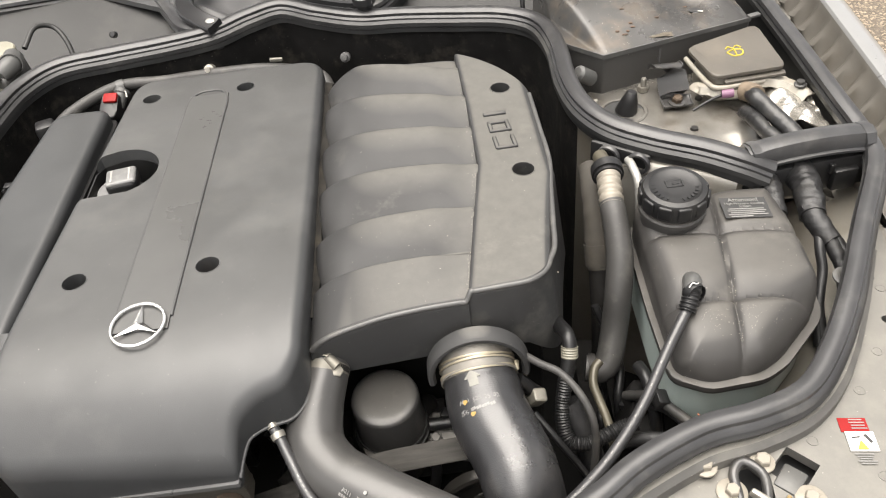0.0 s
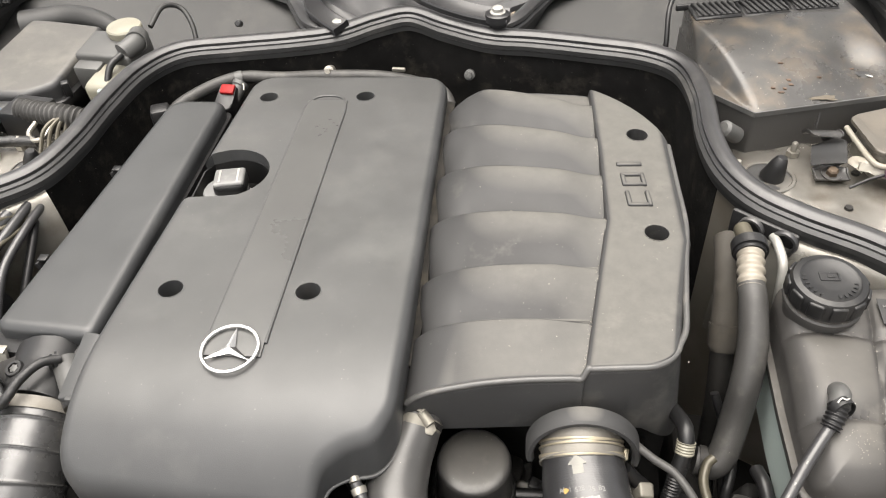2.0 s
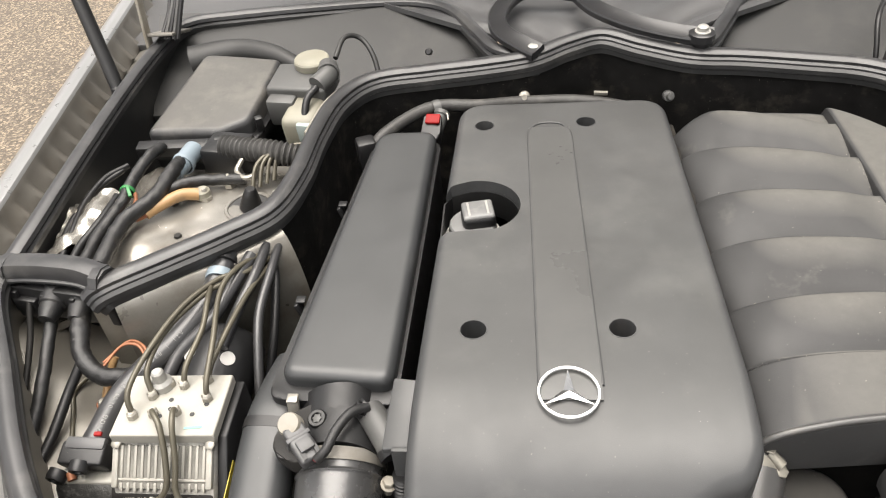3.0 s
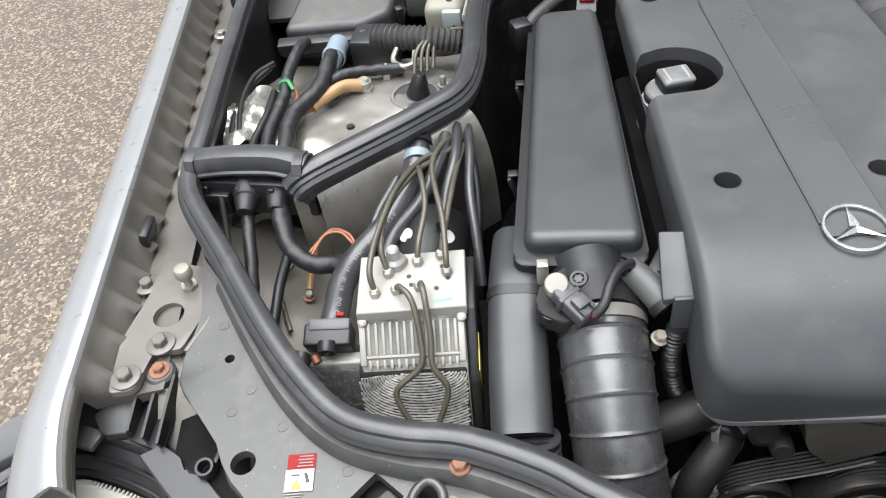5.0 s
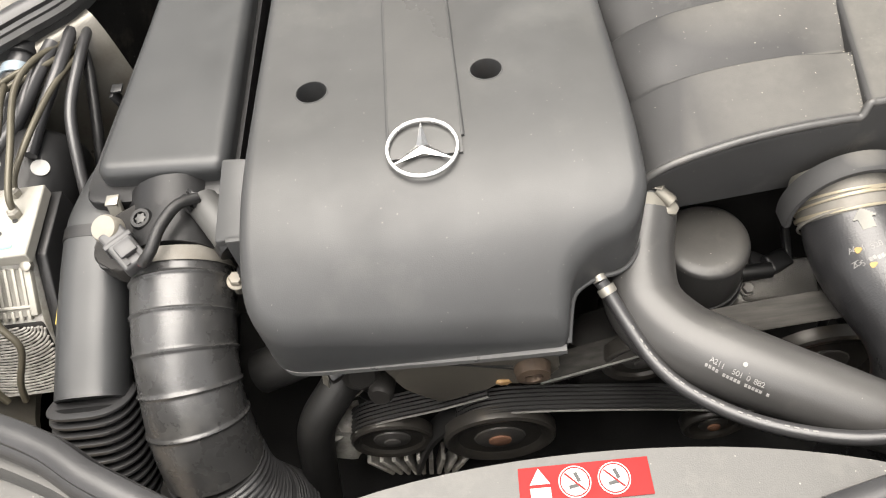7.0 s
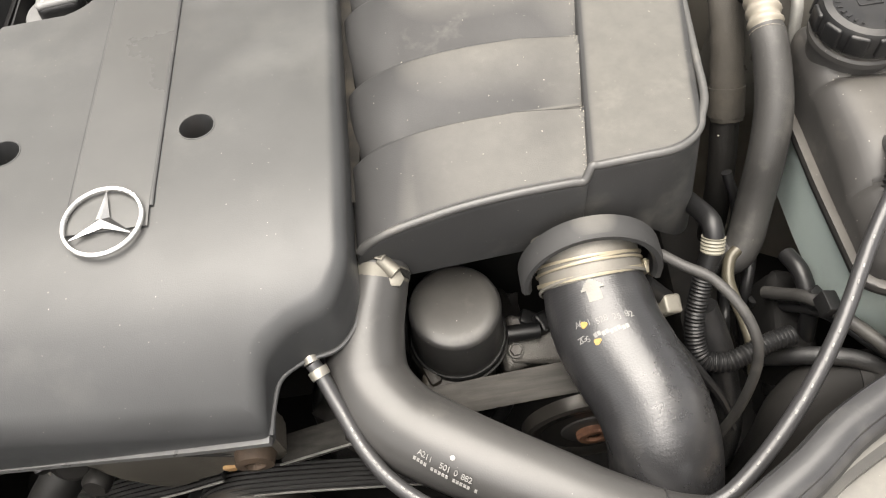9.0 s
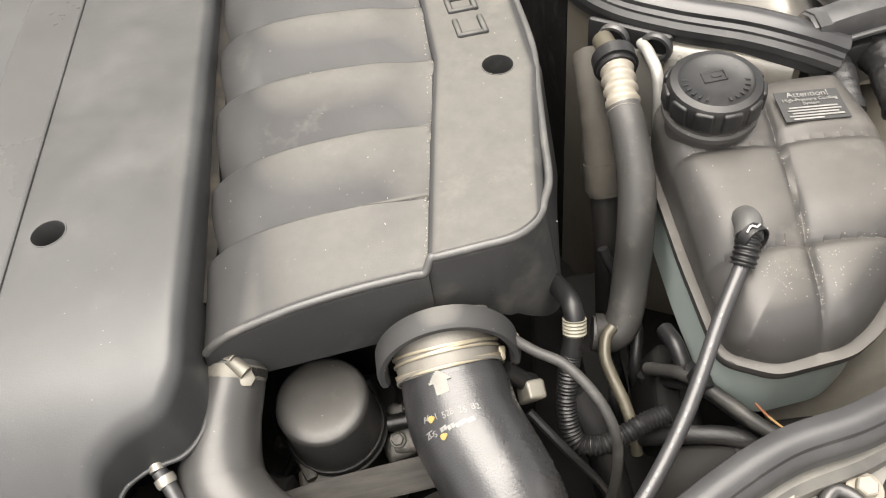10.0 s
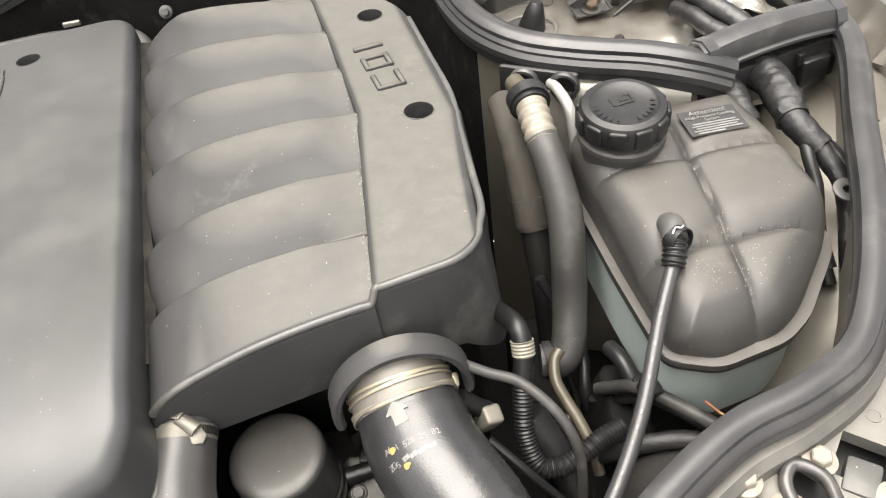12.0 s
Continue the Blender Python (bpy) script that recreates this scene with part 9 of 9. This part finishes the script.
def crossmember():
    ob = thing("front_crossmember", "dusty grey front crossmember with a red warning strip", "crossmember", at=(CX, 0.26, 0.8))
    ys = lambda x: 0.338 - 0.55 * (x - CX) ** 2 - 3.0 * (x - CX) ** 4
    out = [(CX - 0.36 + 0.72 * i / 30, ys(CX - 0.36 + 0.72 * i / 30)) for i in range(31)] + [(CX + 0.36, 0.16), (CX - 0.36, 0.16)]
    part("beam", prism(out, 0.78, 0.839, 0.006, 3), M_PANEL, ob)
    st = part("warning_strip", prism([(-0.293, 0.331), (-0.203, 0.331), (-0.203, 0.305), (-0.294, 0.305)], 0.8385, 0.8400), M_RED, ob, "red warning strip with white symbols")
    b = prism([(-0.286, 0.3185), (-0.272, 0.3185), (-0.279, 0.3295)], 0.8398, 0.8406)
    part("triangle", b, M_WHITE, st)
    part("book_panel", box((0.014, 0.008, 0.0006), (-0.279, 0.312, 0.8403), (0, 0, 0), 0), M_WHITE, st)
    for x in (-0.255, -0.228):
        part("ring_symbol", lathe([(0.0112, 0), (0.0112, 0.0006)], (x, 0.318, 0.8401), seg=32), M_WHITE, st)
        part("ring_line", ring(0.0095, 0.0104, 0.0004, (x, 0.318, 0.8406), seg=32), M_RED, st)
        part("bar", box((0.018, 0.0012, 0.0004), (x, 0.318, 0.8409), (0, 0, -45), 0), M_RED, st)
        part("figure", box((0.007, 0.0025, 0.0003), (x - 0.001, 0.315, 0.8408), (0, 0, 10), 0), M_INKGAP, st)
        part("figure", box((0.0025, 0.007, 0.0003), (x + 0.002, 0.321, 0.8408), (0, 0, 20), 0), M_INKGAP, st)
    part("web", box((0.74, 0.03, 0.30), (CX, 0.285, 0.66), (0, 0, 0), 0.004), M_BLACK, ob)
    return ob


crossmember()


def wing_brackets(side):
    f = (lambda p: p) if side == "left" else (lambda p: (2 * CX - p[0], *p[1:]))
    ob = thing("wing_bracket", "beige-painted steel bracket bolted to the wing ledge", "bracket", "wing brackets", at=f((-1.05, 0.6, 0.8)))
    out = [f(p) for p in rounded([(-1.085, 0.70), (-1.06, 0.69), (-1.018, 0.675), (-1.004, 0.645), (-1.016, 0.60), (-1.029, 0.557), (-1.061, 0.557), (-1.067, 0.508), (-1.096, 0.504), (-1.102, 0.575), (-1.088, 0.64)], 0.008, 3)]
    pl = part("plate", prism(out, 0.803, 0.812, 0.002), M_BRKT, ob)
    cut(pl, [lathe([(0.018, -0.03), (0.018, 0.03)], f((-1.056, 0.608, 0.808)), seg=24)])
    part("fold", box((0.006, 0.10, 0.03), f((-1.005, 0.60, 0.80)), (0, 0, -20 if side == "left" else 20), 0.002), M_BRKT, ob)
    for p, r in (((-1.098, 0.661, 0.806), 0.008), ((-1.053, 0.566, 0.812), 0.0085), ((-1.080, 0.523, 0.812), 0.0085), ((-1.125 + 0.03, 0.86, 0.815), 0.007), ((-1.128 + 0.03, 1.05, 0.822), 0.007), ((-1.115, 1.2, 0.83), 0.007)):
        hex_bolt(f(p), r, material=M_BRKT if r > 0.0075 else M_STEEL, washer=1.9, label="painted hex bolt with washer on the wing ledge")
    st = thing("rubber_stop", "pale hood stop on a threaded stud", "hood stop", "hood stops", at=f((-1.04, 0.657, 0.81)))
    part("stud", lathe([(0.005, 0), (0.005, 0.022)], f((-1.041, 0.65, 0.811)), seg=12), M_STEEL, st)
    part("head", lathe([(0.009, 0), (0.0105, 0.003), (0.0105, 0.011), (0.0085, 0.014), (0.004, 0.015)], f((-1.041, 0.65, 0.83)), seg=24), M_FERRULE, st)
    part("foot", lathe([(0.010, 0), (0.010, 0.006)], f((-1.041, 0.65, 0.811)), seg=6), M_STEEL, st)
    solid("ledge_clip", box((0.012, 0.04, 0.026), f((-1.112, 0.735, 0.825)), (0, 12 if side == "left" else -12, 0), 0.004), M_BLACK, "black rubber clip on the wing flange", "clip", "ledge clips")
    lb = thing("lamp_bracket", "black ribbed plastic headlamp bracket", "bracket", "lamp brackets", at=f((-1.05, 0.5, 0.78)))
    for p, q in (((-1.069, 0.538), (-1.0725, 0.472)), ((-1.050, 0.535), (-1.054, 0.463)), ((-1.033, 0.532), (-1.036, 0.455))):
        mid = ((p[0] + q[0]) / 2, (p[1] + q[1]) / 2)
        part("rib", sweep(bmesh.new(), [Vector(f((*p, 0.801))), Vector(f((*mid, 0.796))), Vector(f((*q, 0.789)))], [(-0.0016, -0.020), (-0.0016, 0.002), (0.0016, 0.002), (0.0016, -0.020)], up=(0, 0, 1)), M_BLACK, lb)
    part("pad", lathe([(0.017, -0.012), (0.017, 0.003), (0.014, 0.006)], f((-1.050, 0.536, 0.798)), seg=24), M_PANEL, lb)
    part("shelf", prism([f(p) for p in ((-1.071, 0.545), (-1.031, 0.54), (-1.034, 0.452), (-1.074, 0.470))], 0.772, 0.777), M_BLACK, lb)
    skirt = [f(p) for p in rounded([(-1.070, 0.549), (-1.090, 0.520), (-1.118, 0.494), (-1.100, 0.470), (-1.073, 0.472)], 0.005, 3)]
    part("skirt", prism(skirt, 0.776, lambda x, y: 0.790 + 0.12 * (y - 0.50), 0.002), M_LAMPBLACK, lb, smooth=False)
    apron = [f(p) for p in rounded([(-1.036, 0.460), (-1.013, 0.445), (-1.004, 0.428), (-0.985, 0.424), (-0.955, 0.395), (-0.985, 0.372), (-1.06, 0.45)], 0.004, 3)]
    part("apron", prism(apron, 0.765, lambda x, y: 0.778 + 0.05 * (y - 0.44), 0.002), M_LAMPBLACK, lb, smooth=False)
    # black sheet paints the shade down in the lamp gap
    part("well_floor", prism([f(p) for p in ((-1.03, 0.54), (-0.95, 0.48), (-0.93, 0.38), (-1.02, 0.40))], 0.766, 0.770), M_DEEP, lb)
    hex_bolt(f((-1.050, 0.537, 0.803)), 0.0068, material=M_RUST, label="rusty small hex bolt on the lamp bracket", group="lamp bolts")
    hl = thing("headlamp", "round headlamp with clear lens in a black housing", "headlamp", "headlamps", at=f((-1.10, 0.36, 0.7)))
    def loft(lines, n=8, thick=0.006):
        b = bmesh.new()
        rows = [[b.verts.new(f(tuple(p))) for p in spline(l, n)] for l in lines]
        for r0, r1 in zip(rows, rows[1:]):
            for i in range(len(r0) - 1):
                b.faces.new((r0[i], r0[i + 1], r1[i + 1], r1[i]))
        ext = bmesh.ops.extrude_face_region(b, geom=list(b.faces))
        for v in ext["geom"]:
            if isinstance(v, bmesh.types.BMVert):
                v.co.z -= thick
        bmesh.ops.recalc_face_normals(b, faces=b.faces)
        return b

    rimline = [(-1.235, 0.36), (-1.212, 0.402), (-1.190, 0.429), (-1.165, 0.443), (-1.144, 0.446), (-1.121, 0.443), (-1.072, 0.426), (-1.036, 0.405), (-1.010, 0.37), (-0.995, 0.31)]
    at = lambda pts, z, k=1.0: [(-1.115 + (x + 1.115) * k, 0.33 + (y - 0.33) * k, z) for x, y in pts]
    part("lens", loft([at(rimline, 0.722, 1.02), at(rimline, 0.7345, 1.0), at(rimline, 0.738, 0.97), at(rimline, 0.737, 0.90), at(rimline, 0.732, 0.6), at(rimline, 0.73, 0.05)]), M_LENS, hl, "clear polycarbonate lens")
    rl = spline([Vector(p) for p in at(rimline, 0.7362, 0.985)], 10)
    flutes = bmesh.new()
    for p, q in zip(rl[::1], rl[1:]):
        d = math.degrees(math.atan2(q.y - p.y, q.x - p.x))
        box((0.0022, 0.008, 0.004), (p.x, p.y, p.z), (0, 0, d), 0.0006, 1, bm=flutes)
    if side == "right":
        for v in flutes.verts:
            v.co.x = 2 * CX - v.co.x
    part("fluted_rim", flutes, M_LENS, hl)
    ridge = [(-1.245, 0.41), (-1.225, 0.44), (-1.20, 0.460), (-1.168, 0.477), (-1.142, 0.483), (-1.115, 0.480), (-1.055, 0.456), (-1.005, 0.424), (-0.965, 0.375), (-0.945, 0.30)]
    back = [(-1.255, 0.45), (-1.235, 0.475), (-1.205, 0.50), (-1.168, 0.512), (-1.140, 0.516), (-1.105, 0.505), (-1.04, 0.470), (-0.985, 0.435), (-0.94, 0.38), (-0.915, 0.30)]
    mid = [tuple((u + v) / 2 for u, v in zip(p, q)) for p, q in zip(at(rimline, 0, 1.03), at(ridge, 0))]
    lay = lambda pts, z: [(p[0], p[1], z) for p in pts]
    part("housing", loft([at(rimline, 0.715, 1.03), at(rimline, 0.744, 1.06), lay(mid, 0.757), at(ridge, 0.762, 0.985), at(ridge, 0.772), at(ridge, 0.774, 1.015), [(x, y, 0.764 + (0.022 if x < -1.09 else 0.0)) for x, y in back], lay(back, 0.735)]), M_LAMPBLACK, hl, "black moulded lamp housing")
    part("bezel", tube([f(p) for p in at(rimline, 0.744, 1.075)], 0.004, 10), M_BLACK, hl)
    part("bezel", tube([f(p) for p in lay(mid, 0.7585)], 0.003, 8), M_BLACK, hl)
    part("tab", box((0.03, 0.024, 0.008), f((-1.122, 0.474, 0.776)), (0, 0, -20 if side == "left" else 20), 0.003), M_PANEL, hl)
    part("socket", ring(0.006, 0.0105, 0.012, f((-0.981, 0.430, 0.776)), (10, 0, 0), seg=12), M_BLACK, hl)
    part("post", box((0.006, 0.045, 0.016), f((-0.972, 0.452, 0.772)), (0, 0, -12 if side == "left" else 12), 0.002), M_BLACK, hl)
    for i in range(5):
        part("leaf_litter", box((0.008, 0.003, 0.001), f((-1.015 + 0.004 * i, 0.475 + 0.003 * (i % 3), 0.752)), (10 * i, 20, 50 * i), 0), M_BRASS, hl, "dry leaf scraps")
    return ob


wing_brackets("left")
wing_brackets("right")
